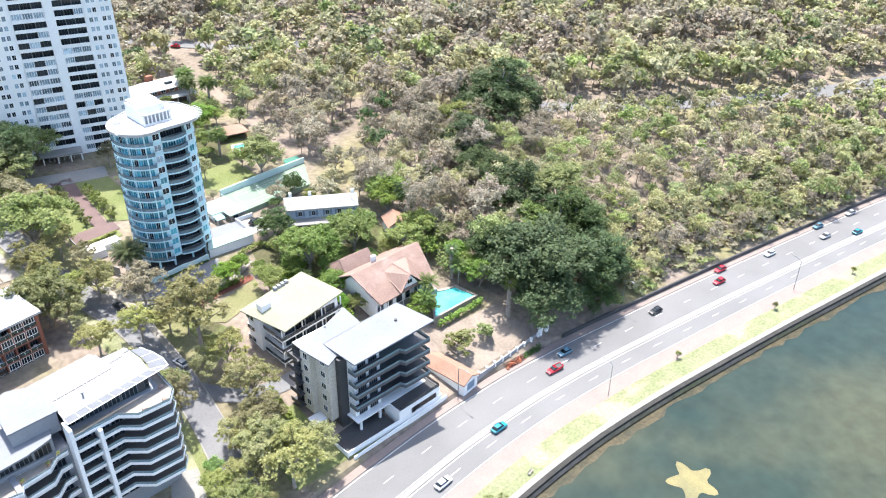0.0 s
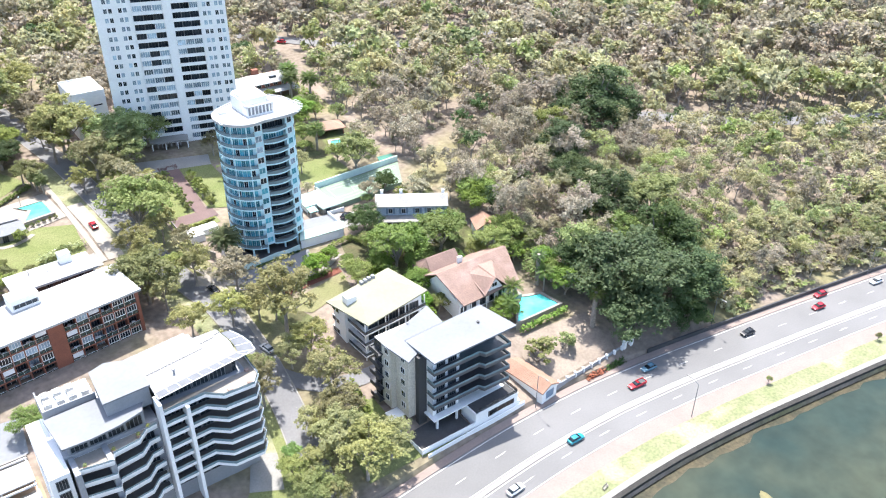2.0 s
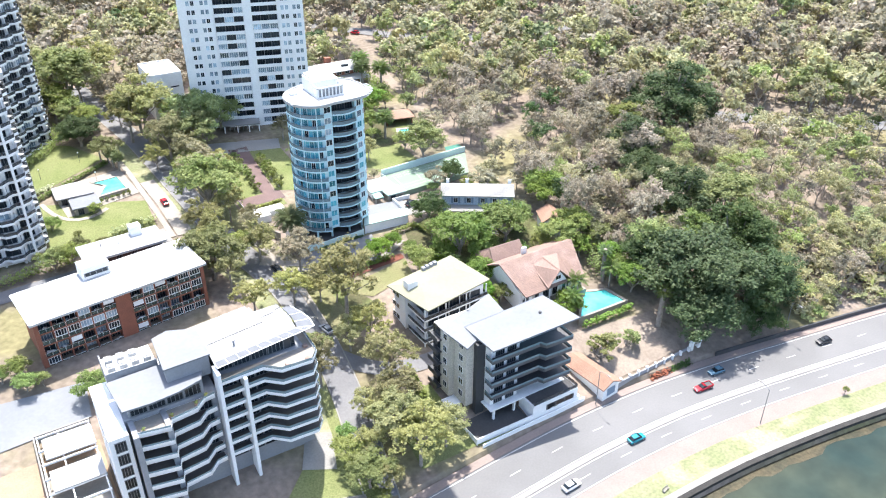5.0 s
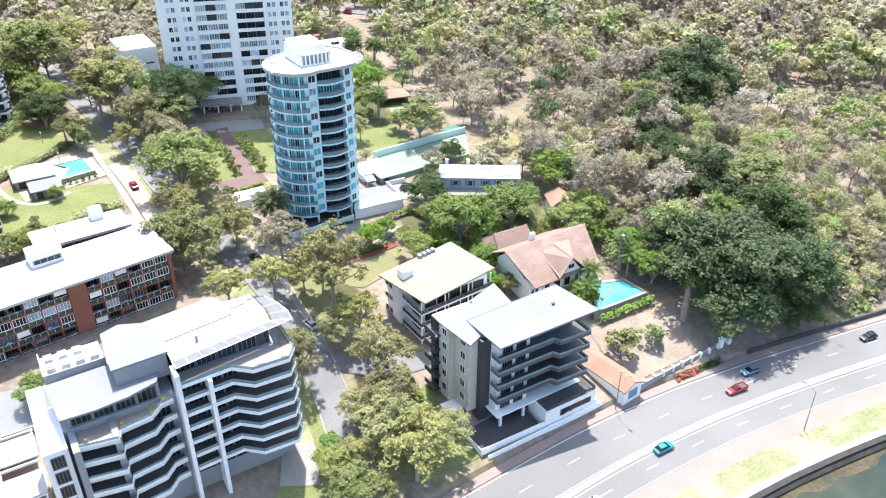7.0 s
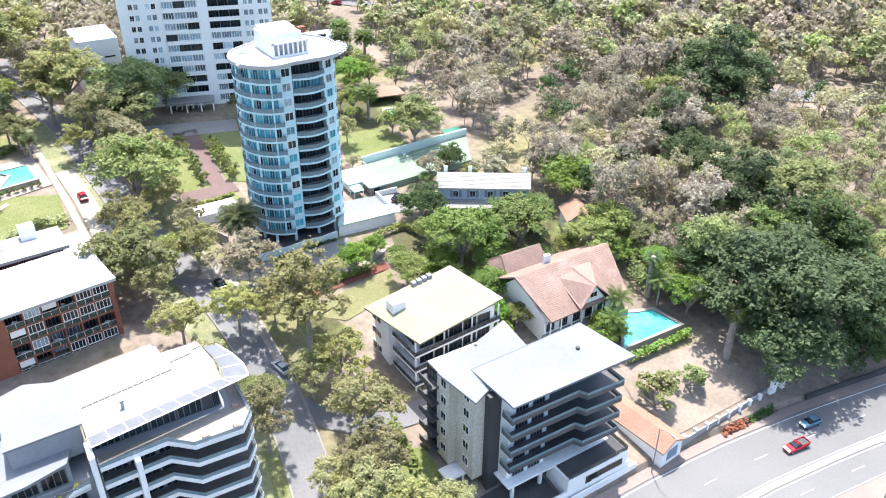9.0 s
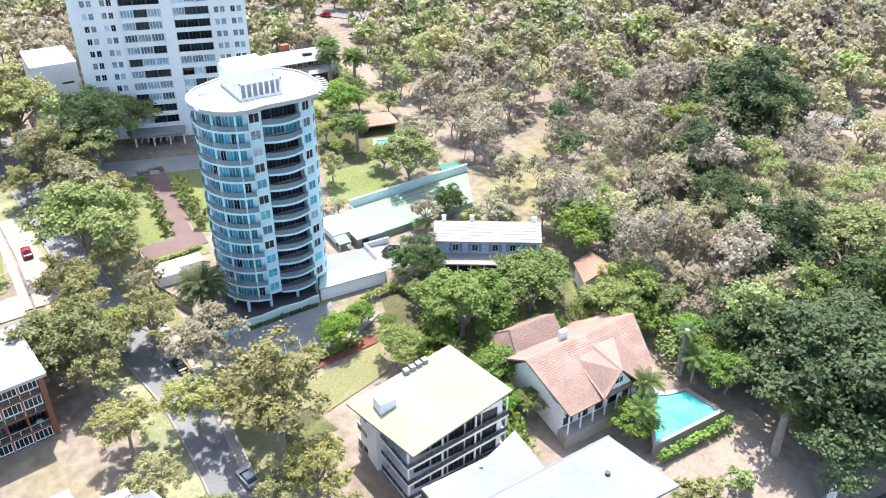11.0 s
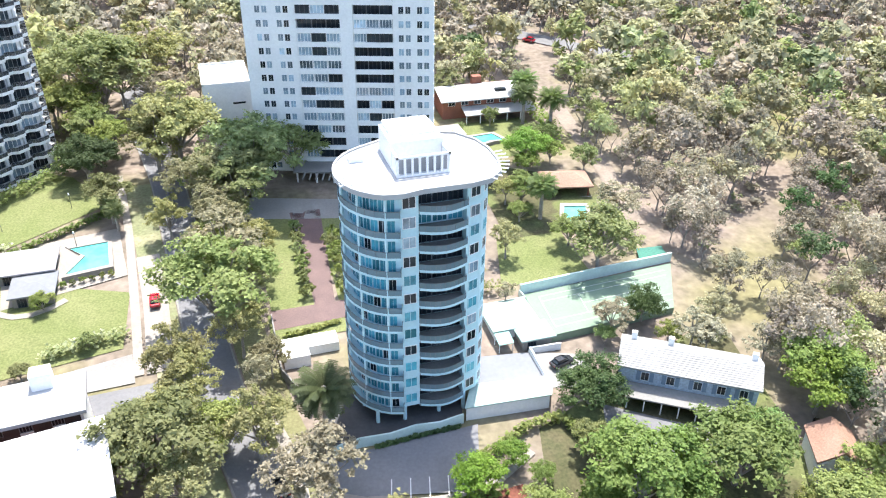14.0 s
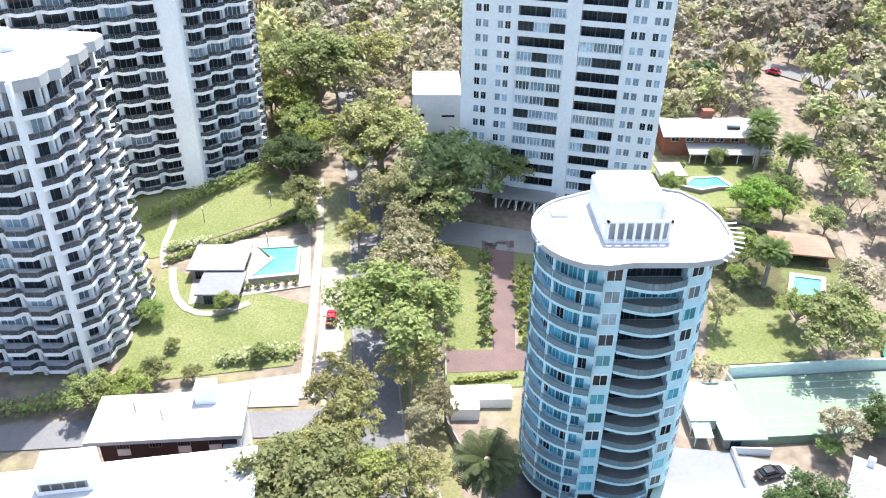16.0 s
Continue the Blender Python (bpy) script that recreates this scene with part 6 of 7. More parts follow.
draped("drive", RED_DRIVE, [(61.5, 211.6), (75, 212.2), (75, 217), (61.2, 217)], 0.19, "reddish brick-paved turning area", "driveway")
draped("drive", CONCRETE, [(58, 249), (86, 243), (88, 250), (60, 258)], 0.2, "pale concrete drive before the tall tower", "driveway")
draped("lawn", LAWN, [(105, 213.0), (124, 214), (124, 228), (109.5, 228)], 0.14, "bright green garden lawn above the court")
draped("garden", LITTER, [(112, 228), (142, 226), (140, 246), (114, 262)], 0.12, "leafy pool garden lawn")
draped("garden", LAWN, [(106, 262), (136, 262), (138, 283), (108, 283)], 0.12, "green garden lawn before the brick house")
draped("terrace", PAVING, [(15, 229), (36.5, 234.5), (34.6, 251.5), (13, 248)], 0.22, "pale poolside paving", "paving")
draped("ramp", CONCRETE, [(16, 203.5), (38, 204.5), (37.5, 211.6), (18, 208)], 0.2, "pale concrete garden ramp")
draped("yard", GREY_ROOF, [(-40, 144), (4, 147.5), (5, 158), (-40, 161)], 0.25, "grey concrete rear yard")
draped("lawn", LAWN, [(30, 108), (49.5, 98.5), (51.5, 117), (44, 121)], 0.2, "bright green front lawn beside the street")
draped("terrace", PAVING, [(33, 102), (46, 99), (47, 104.5), (34, 108.5)], 0.28, "pale stone front terrace", "paving")
draped("terrace", CONCRETE, [(38, 115.5), (44.5, 112.5), (47.5, 121.5), (42.5, 124)], 0.28, "shaded grey paved forecourt", "paving")
draped("yard", ORANGE_PAVE, [(-34, 104), (4, 104), (4, 141), (-34, 139)], 0.15, "pale orange paved yard")
draped("court", CONCRETE, [(103, 186), (112, 184), (112, 192), (103, 195)], 0.15, "pale paved service court")
draped("court", STREET, [(107, 172), (122, 164), (124, 170), (110, 180)], 0.18, "shaded paved house court")
street_strip("garden_path", PAVING, [(9.5, 240), (12, 230), (17, 225), (24, 226.5), (26, 229.5)], 0.7, 0.26, "curving pale garden path")
street_strip("garden_path", PAVING, [(3, 266), (6.5, 255), (5, 245), (8, 240)], 0.65, 0.26, "curving pale garden path")


# carport court with beams and two white roofs behind the large block
cp = thing("carport", "white carport court with open beams and flat roofs", "carport", -2, 134, 8.0)
part("floor_slab", Shape().box(-5.4, -12, -5.5, 5.4, 12, 0.4), PAVING, cp)
part("side_wall", Shape().box(-5.7, -12, -4, -5.4, 12, 3.0), CONCRETE, cp)
part("end_wall", Shape().box(-5.4, 11.7, -4, 5.4, 12, 3.2), CONCRETE, cp)
for y0, y1 in ((2.6, 9.0), (-7.0, -1.0)):
    part("flat_roof", Shape().box(-4.2, y0, 3.8, 5.2, y1, 4.1), WHITE_ROOF, cp, "flat white sheet roof")
for i in range(6):
    part("beam", Shape().box(-5.2, -11.2 + 4.3 * i, 3.35, 5.2, -10.9 + 4.3 * i, 3.78), WHITE, cp, "white painted beam")
for x in (-5.1, -1.2, 4.8):
    part("rail_beam", Shape().box(x, -11.4, 2.95, x + 0.25, 11.2, 3.33), WHITE, cp)
    for y in (-11.2, -2.4, 6.2):
        part("post", Shape().box(x, y, 0.35, x + 0.25, y + 0.25, 2.95), WHITE, cp)


def pool(name, poly, z, deck, label):
    t = thing(name, label, "swimming pool", poly[0][0], poly[0][1], z)
    o = Vector(poly[0])
    c = sum((Vector(p) for p in poly), Vector((0, 0))) / len(poly)
    loc = [tuple(Vector(p) - o) for p in poly]
    out = [tuple((Vector(p) - c) * (1 + deck / (Vector(p) - c).length) + c - o) for p in poly]
    n = len(poly)
    s = Shape().add([(x, y, -3) for x, y in out] + [(x, y, 0.12) for x, y in out] + [(x, y, 0.12) for x, y in loc] + [(x, y, -0.4) for x, y in loc],
                    [q for i in range(n) for q in ((i, (i + 1) % n, n + (i + 1) % n, n + i), (n + i, n + (i + 1) % n, 2 * n + (i + 1) % n, 2 * n + i), (2 * n + i, 2 * n + (i + 1) % n, 3 * n + (i + 1) % n, 3 * n + i))])
    part("coping", s, PAVING, t, "pale stone pool surround")
    part("water", Shape().prism(loc, -0.35, -0.12), TURQ, t, "clear turquoise water")
    return t


pool("swimming_pool", [(120.2, 124.2), (135.2, 124.0), (134.2, 130.6), (131.0, 131.4), (129.0, 132.4), (126.5, 130.6)], 6.6, 1.1, "turquoise swimming pool with pale surround behind the villa")
pool("swimming_pool", [(25.6, 235.8), (33.3, 237.2), (32.6, 246.6), (25.4, 245.8), (28.6, 242.0)], 18.7, 1.2, "bright turquoise freeform pool in a paved terrace")
pool("swimming_pool", [(125.4, 229.6), (130.4, 228.8), (133.2, 234.8), (128.6, 236.0)], 17.9, 1.6, "turquoise swimming pool with white surround")
pool("swimming_pool", [(117.0, 270.2), (120.5, 268.6), (123.5, 270.0), (127.0, 269.6), (125.4, 274.2), (120.0, 273.6)], 20.3, 1.2, "freeform green-blue swimming pool in a garden")

rm = random.Random(8)
bank = [(x, road_edge(x) - 32.0) for x in range(20, 420, 3)] + [(x, road_edge(x) - 33.6 - 3.0 * abs(noise.noise((x * 0.09, 3.1, 0))) - 1.6 * rm.random()) for x in range(419, 20, -3)]
solo("mud_bank", Shape().prism(bank, -3, -1.575), MUD_BANK, "brown weedy shallows along the river wall", "shallows", kind="structure")
# river: sandbar, mud at the wall
ang = [2 * math.pi * i / 40 for i in range(40)]
rb = random.Random(2)
solo("sandbar", Shape().prism([(126.5 + (3.3 + 2.8 * abs(math.cos(2.5 * a + 0.4)) ** 3 + rb.uniform(-0.25, 0.25)) * math.cos(a), 48.5 + (3.3 + 2.8 * abs(math.cos(2.5 * a + 0.4)) ** 3 + rb.uniform(-0.25, 0.25)) * math.sin(a)) for a in ang], -3, -1.57), MUD, "yellowish star-shaped sandbar just under the water", "sandbar", kind="structure")

# ---- gardens and street trees ----
GARDEN_TREES = [
    ("green", 52.6, 214.2, 1.33, 2.27), ("green", 42.1, 181.7, 1.75, 1.92), ("gum", 55.9, 183.4, 1.08, 1.11), ("grey", 62.8, 171.9, 1.2, 1.65),
    ("gum", 46.1, 162.1, 0.69, 1.04), ("gum", 66.1, 151.2, 0.92, 1.92), ("gum", 56.3, 161.3, 0.69, 1.05), ("gum", 67.3, 141.0, 0.85, 1.17),
    ("gum", 66.7, 129.3, 1.0, 1.29), ("gum", 63.0, 120.5, 0.92, 1.15), ("gum", 50.9, 133.8, 1.08, 1.0), ("gum", 56.3, 120.9, 0.69, 0.79),
    ("gum", 60.7, 105.5, 0.77, 1.45), ("gum", 59.0, 113.2, 0.85, 1.31), ("green", 48.7, 105.5, 0.78, 1.17), ("gum", 68.1, 107.3, 0.69, 1.08),
    ("green", 47.8, 112.6, 0.67, 0.93), ("green", 51.5, 186.3, 1.1, 1.15), ("gum", 45.3, 199.5, 1.15, 1.14), ("grey", 54.7, 227.6, 1.1, 1.86),
    ("green", 60.0, 250.5, 1.33, 2.09), ("gum", 47.6, 274.5, 0.77, 1.86), ("gum", 55.6, 240.4, 0.77, 1.24), ("dark", 27.8, 279.1, 0.54, 0.71),
    ("green", 33.0, 257.6, 0.89, 1.17), ("green", 24.0, 298.6, 1.44, 1.9), ("gum", 10.9, 316.2, 0.85, 1.84), ("grey", 35.6, 310.5, 1.1, 2.0),
    ("gum", 26.9, 335.0, 0.77, 1.63), ("grey", 43.5, 300.4, 0.9, 1.56), ("green", 60.4, 281.7, 0.67, 1.11), ("grey", 57.2, 196.1, 0.9, 0.76),
    ("green", 38.5, 187.3, 1.12, 1.24), ("grey", 57.2, 188.1, 0.9, 0.73), ("bright", 5.7, 231.9, 0.5, 0.67), ("bright", 9.9, 224.0, 0.5, 0.62),
    ("green", 22.4, 227.4, 0.39, 0.5), ("green", 30.5, 214.7, 0.33, 0.42), ("green", 14.8, 209.6, 0.44, 0.59), ("green", 15.5, 217.1, 0.28, 0.31),
    ("green", 20.5, 209.8, 0.28, 0.42), ("green", 125.9, 213.6, 1.0, 1.71), ("green", 123.4, 222.8, 0.56, 0.9), ("grey", 136.4, 225.9, 0.8, 1.36),
    ("bright", 128.1, 257.1, 0.88, 1.26), ("gum", 109.1, 221.8, 0.69, 0.7), ("gum", 116.3, 240.8, 0.54, 0.67), ("dark", 126.5, 197.3, 0.62, 0.53),
    ("grey", 119.1, 195.0, 0.6, 0.96), ("dark", 108.1, 180.9, 0.69, 0.79), ("grey", 131.3, 188.3, 0.6, 0.98), ("shrub", 70.1, 230.5, 1.14, 0.83),
    ("bright", 121.7, 160.8, 1.25, 1.92), ("bright", 106.1, 161.1, 0.88, 1.84), ("lime", 142.2, 168.6, 1.12, 1.54), ("bright", 84.4, 168.8, 0.75, 0.9),
    ("bright", 90.9, 171.9, 0.62, 0.62), ("green", 91.6, 159.5, 0.89, 1.06), ("bright", 104.6, 148.4, 0.88, 1.06), ("green", 138.9, 151.2, 0.78, 1.45),
    ("green", 145.2, 146.7, 0.67, 1.02), ("bright", 110.3, 155.8, 0.75, 0.92), ("bright", 94.2, 168.2, 0.5, 0.51), ("lime", 142.7, 137.6, 1.0, 1.03),
    ("bright", 73.6, 167.9, 0.38, 0.35), ("green", 75.9, 166.8, 0.28, 0.27), ("dark", 152.0, 114.0, 1.46, 2.21), ("dark", 166.6, 108.9, 1.23, 1.64),
    ("dark", 151.1, 131.9, 1.0, 1.31), ("dark", 176.3, 123.5, 1.15, 1.62), ("dark", 175.6, 145.0, 0.85, 1.57), ("green", 185.5, 136.0, 1.33, 2.38),
    ("dark", 217.9, 191.4, 1.23, 2.2), ("dark", 188.2, 178.6, 0.85, 1.47), ("dark", 177.7, 162.1, 0.77, 1.26), ("dark", 226.1, 183.2, 0.85, 1.18),
    ("lime", 168.6, 133.7, 1.62, 1.5), ("green", 199.3, 193.3, 1.11, 1.85), ("dark", 174.6, 106.2, 0.85, 0.9), ("dark", 161.4, 100.4, 0.62, 0.86),
    ("dark", 145.3, 106.6, 0.85, 1.44), ("shrub", 117.4, 112.6, 3.0, 3.5), ("shrub", 126.4, 112.0, 2.4, 2.5), ("bright", 140.9, 127.3, 1.12, 1.21),
    ("bright", 118.9, 128.1, 0.75, 0.98), ("green", 132.9, 149.3, 0.67, 1.43), ("lime", 145.3, 172.1, 1.0, 1.71), ("green", 105.4, 139.9, 0.56, 0.72),
    ("gum", 97.5, 215.5, 0.69, 0.85), ("gum", 48.7, 269.0, 0.69, 2.2), ("green", 62.8, 257.7, 1.11, 2.43), ("gum", 51.3, 251.5, 0.62, 1.52),
    ("dark", 27.8, 275.0, 0.54, 0.98), ("green", 29.9, 308.3, 1.33, 3.03), ("gum", 42.9, 319.3, 0.85, 2.08), ("gum", 89.3, 248.3, 0.54, 0.86),
    ("green", 116.9, 233.6, 0.44, 0.66), ("gum", 43.4, 269.7, 0.69, 1.68), ("green", 7.0, 203.6, 0.44, 0.9), ("green", 11.9, 203.9, 0.44, 0.9),
    ("lime", -6.3, 160.5, 0.5, 0.7), ("green", -7.2, 165.9, 0.44, 0.68), ("bright", 6.0, 152.9, 0.62, 0.89), ("green", 73.3, 266.7, 1.11, 1.71),
    ("gum", 45.3, 243.9, 0.54, 0.91), ("green", 37.0, 186.0, 0.88, 0.6),
]
for kind, x, y, size, wide in GARDEN_TREES:
    plant(kind, x, y, size, wide, group="street trees" if kind == "gum" else "")
for x, y, k, s in ((59.5, 200, "gum", 0.7), (58.5, 222, "green", 1.2), (61, 262, "green", 1.2), (54, 258, "gum", 0.9), (49, 290, "grey", 1.1), (63, 160, "gum", 0.75), (57.5, 118, "gum", 0.75), (61, 231, "gum", 0.85), (56, 244, "green", 1.1), (66.5, 158, "gum", 0.8), (62, 141, "gum", 0.85), (47, 150, "gum", 0.9), (45, 176, "gum", 1.0), (44, 190, "gum", 0.95), (53, 142, "green", 0.9), (63, 112, "gum", 0.7), (33, 284, "green", 1.2), (28, 292, "green", 1.3), (43, 284, "gum", 0.8), (55.5, 206, "gum", 0.95), (57.0, 216, "gum", 0.95), (52.5, 236, "green", 1.0), (56.5, 251, "gum", 0.9), (50.0, 262, "green", 1.0), (47.5, 195, "gum", 0.95)):
    plant(k, x, y, s, s * 1.05, group="street trees" if k == "gum" else "")
plant("date_palm", 65.9, 184.6, 1.2, 1.25)
for x, y, s in ((121.8, 233.7, 0.95), (141.0, 272.5, 1.1), (138.6, 285.5, 1.1), (136.0, 279.0, 1.0), (34.6, 250.5, 0.6), (18.3, 306, 0.8), (33.5, 254.0, 0.6), (31.0, 261.0, 0.6)):
    plant("date_palm", x, y, s)
plant("fan_palm", 138.5, 114.0, 1.35)
plant("fan_palm", 136.6, 134.5, 1.2)
for x, y, s in ((123.7, 131.0, 1.1), (120.0, 127.5, 1.0), (136.5, 131.5, 1.0), (100.6, 155.0, 0.7)):
    plant("slim_palm", x, y, s)

for x, y, k, s in ((133, 186, "grey", 0.8), (138, 192, "grey", 0.9), (141, 181, "grey", 0.9), (128, 190, "green", 0.6), (146, 200, "grey", 1.0), (149, 186, "grey", 1.0), (104, 208.6, "grey", 0.5), (117, 193.5, "lime", 0.5), (147, 152, "grey", 1.0), (152, 146, "grey", 1.0), (155, 155, "grey", 1.1)):
    plant(k, x, y, s)

for x, y, k, s in ((100, 160, "bright", 0.8), (113, 158, "bright", 0.9), (119, 152, "bright", 0.8), (128, 152, "green", 0.7), (98.5, 149, "bright", 0.7), (129, 165, "bright", 0.9), (103, 171, "green", 0.7), (116, 166, "bright", 0.8), (137, 145, "green", 0.8), (141, 133, "bright", 0.9), (101, 142, "bright", 0.75), (120, 240, "green", 0.9), (116, 250, "green", 0.8), (126, 252, "bright", 0.8), (140, 250, "green", 0.8), (134, 256, "green", 0.7), (131, 264, "green", 0.8), (137, 266, "bright", 0.8), (127, 280, "green", 0.6), (118, 279, "shrub", 1.2), (112, 266, "green", 0.7), (88, 232, "green", 0.9), (92, 222, "green", 0.8), (97, 230, "gum", 0.7), (120, 296, "gum", 0.9), (100, 300, "gum", 0.9), (110, 305, "grey", 1.0), (130, 302, "gum", 0.9), (142, 300, "grey", 1.0), (82, 292, "green", 1.0), (90, 300, "gum", 1.0)):
    plant(k, x, y, s)

for x, y, k, s in ((52.6, 112, "gum", 0.75), (51.8, 103, "gum", 0.7), (49.8, 118.5, "bright", 0.5), (48.6, 100.5, "green", 0.55), (-10.5, 165.5, "lime", 0.5), (-6, 166.5, "green", 0.5), (-3, 160.8, "green", 0.45)):
    plant(k, x, y, s)

# clipped balls along the red drive and round the pool
for i in range(6):
    plant("shrub", 68.6 + 0.18 * i, 219.5 + 4.4 * i, 1.5, 1.25, label="clipped round green drive-side bush", group="drive bushes")
for i in range(8):
    plant("shrub", 75.4 + 1.4 * (i % 2), 219 + 2.6 * i, 1.5, 1.3, label="clipped round green drive-side bush", group="drive bushes")
for i in range(6):
    plant("shrub", 25.2 + 1.7 * i, 233.4 + 0.3 * i, 0.75, 0.55, label="clipped round green poolside bush", group="pool bushes")


def hedge(pts, half, height, material, label, dens=34):
    """A leafy strip along plan points."""
    rng = np.random.default_rng(int(abs(pts[0][0] * 13 + pts[0][1])))
    out = []
    for (x0, y0), (x1, y1) in zip(pts, pts[1:]):
        n = int(math.hypot(x1 - x0, y1 - y0) * dens)
        for _ in range(n):
            u = rng.uniform()
            side = rng.uniform(-1, 1)
            x, y = x0 + (x1 - x0) * u + rng.uniform(-half, half), y0 + (y1 - y0) * u + rng.uniform(-half, half)
            z = ground_z(x, y) + height * (rng.uniform(0.05, 1.0) ** 0.45) * rng.uniform(0.8, 1.08)
            nx, ny, nz = rng.normal(0, 0.6), rng.normal(0, 0.6), 1
            q = Vector((nx, ny, nz)).to_track_quat("Z", "Y")
            s = rng.uniform(0.14, 0.3)
            for a, b in ((-s, -s), (s, -s * 0.7), (s, s), (-s * 0.7, s)):
                p = q @ Vector((a, b, 0))
                out.append((x + p.x, y + p.y, z + p.z))
    return solo("hedge", quads_mesh("hedge", np.array(out), material), None, label, "hedge")


hedge([(85, 173.0), (96, 178.2), (102, 178.6), (104, 172)], 0.7, 2.0, L_GREEN, "dark clipped green hedge round the garden")
hedge([(8, 241.5), (20, 249.5), (32, 257.5)], 0.7, 1.4, L_BRIGHT, "bright green clipped hedge beside the lawn")
hedge([(-14, 201.5), (0, 204), (12, 206)], 1.5, 2.6, L_GREEN, "long soft green hedge behind the flats")
hedge([(119.8, 122.0), (136.0, 121.8)], 0.6, 2.2, L_BRIGHT, "green clipped hedge below the pool")
hedge([(61.6, 228), (61.4, 247)], 0.5, 1.0, L_GREEN, "low green hedge beside the drive")
hedge([(63, 209.5), (68, 210.0), (73, 211.0)], 0.4, 0.8, L_GREEN, "low clipped parterre hedge")
hedge([(71, 167.4), (80, 167.6), (88, 168)], 0.9, 1.3, L_BRIGHT, "mixed green flower bed planting")
hedge([(72.5, 181.0), (80, 181.4), (86, 181.6)], 0.3, 0.7, L_DARK, "row of low dark shrubs along the wall")
hedge([(137, 225), (138.5, 231)], 0.9, 2.4, L_GREEN, "clipped green hedge beside the pool")
hedge([(23.8, 214.0), (36.4, 216.5)], 1.2, 2.0, leaf("white_flowering_leaves", (0.55, 0.57, 0.42), (0.30, 0.36, 0.16)), "white flowering shrubs along the ramp")
hedge([(7.5, 246), (14, 248.5)], 1.0, 1.4, leaf("white_flowering_shrub", (0.55, 0.57, 0.42), (0.30, 0.36, 0.16)), "white flowering shrubs by the lawn")
hedge([(124.5, 101.6), (130, 101.2)], 0.7, 0.9, FLOWER, "red-brown groundcover bed by the road")
hedge([(131, 101.2), (137, 100.8)], 0.6, 0.6, L_DARK, "dark low shrubs by the road")
hedge([(1, 256), (7, 263), (22, 280), (21, 292)], 1.8, 3.0, L_GREEN, "green shrubs at the foot of the tower")
hedge([(140.5, 265), (140.5, 290)], 2.2, 3.5, L_GREEN, "green garden thicket beside the track")
hedge([(88, 215), (104, 212)], 1.2, 2.5, L_OLIVE, "olive shrubs behind the tower")
hedge([(92.5, 133), (92.5, 150)], 1.0, 2.0, L_GREEN, "green planting beside the flats")
hedge([(70.5, 120), (71.6, 130)], 0.9, 1.8, L_GREEN, "green planting beside the driveway")
hedge([(99, 132), (104, 150), (110, 156)], 2.0, 4.2, L_BRIGHT, "bright green garden thicket behind the flats", 60)
hedge([(96, 156), (104, 165), (112, 166)], 3.0, 4.0, L_BRIGHT, "bright green garden thicket", 80)
hedge([(118, 169), (128, 163)], 1.6, 2.4, L_GREEN, "green shrubs before the blue house")
hedge([(137, 136), (150, 158)], 3.0, 4.5, L_GREEN, "mid green thicket beside the bush", 70)

# ---- cars, lamps ----
CAR_PAINT = {}


def car_paint(name, c):
    if name not in CAR_PAINT:
        CAR_PAINT[name] = mat(f"{name}_car_paint", c, tuple(v * 0.9 for v in c), 0.25, 0.5, 2.0, 0.05)
    return CAR_PAINT[name]


TYRE = mat("tyre_rubber", (0.025, 0.025, 0.026), None, 0.9)
RIM = mat("alloy_rim", (0.55, 0.55, 0.56), None, 0.35, metal=0.8)
LAMP_RED = mat("tail_light", (0.35, 0.02, 0.02), None, 0.3)
LAMP_CLEAR = mat("head_light", (0.75, 0.75, 0.72), None, 0.2)


def loft(sections):
    """A body through cross-sections: each x and its outline points (y, z)."""
    s = Shape()
    n = len(sections[0][1])
    for x, ring in sections:
        s.v += [(x, y, z) for y, z in ring]
    for i in range(len(sections) - 1):
        s.f += [(i * n + j, i * n + (j + 1) % n, (i + 1) * n + (j + 1) % n, (i + 1) * n + j) for j in range(n)]
    s.f += [tuple(range(n - 1, -1, -1)), tuple((len(sections) - 1) * n + j for j in range(n))]
    return s


def ring(w, z0, z1, t=0.86):
    return [(-w * 0.92, z0), (w * 0.92, z0), (w, z0 + 0.2), (w, z1 - 0.12), (w * t, z1), (-w * t, z1), (-w, z1 - 0.12), (-w, z0 + 0.2)]


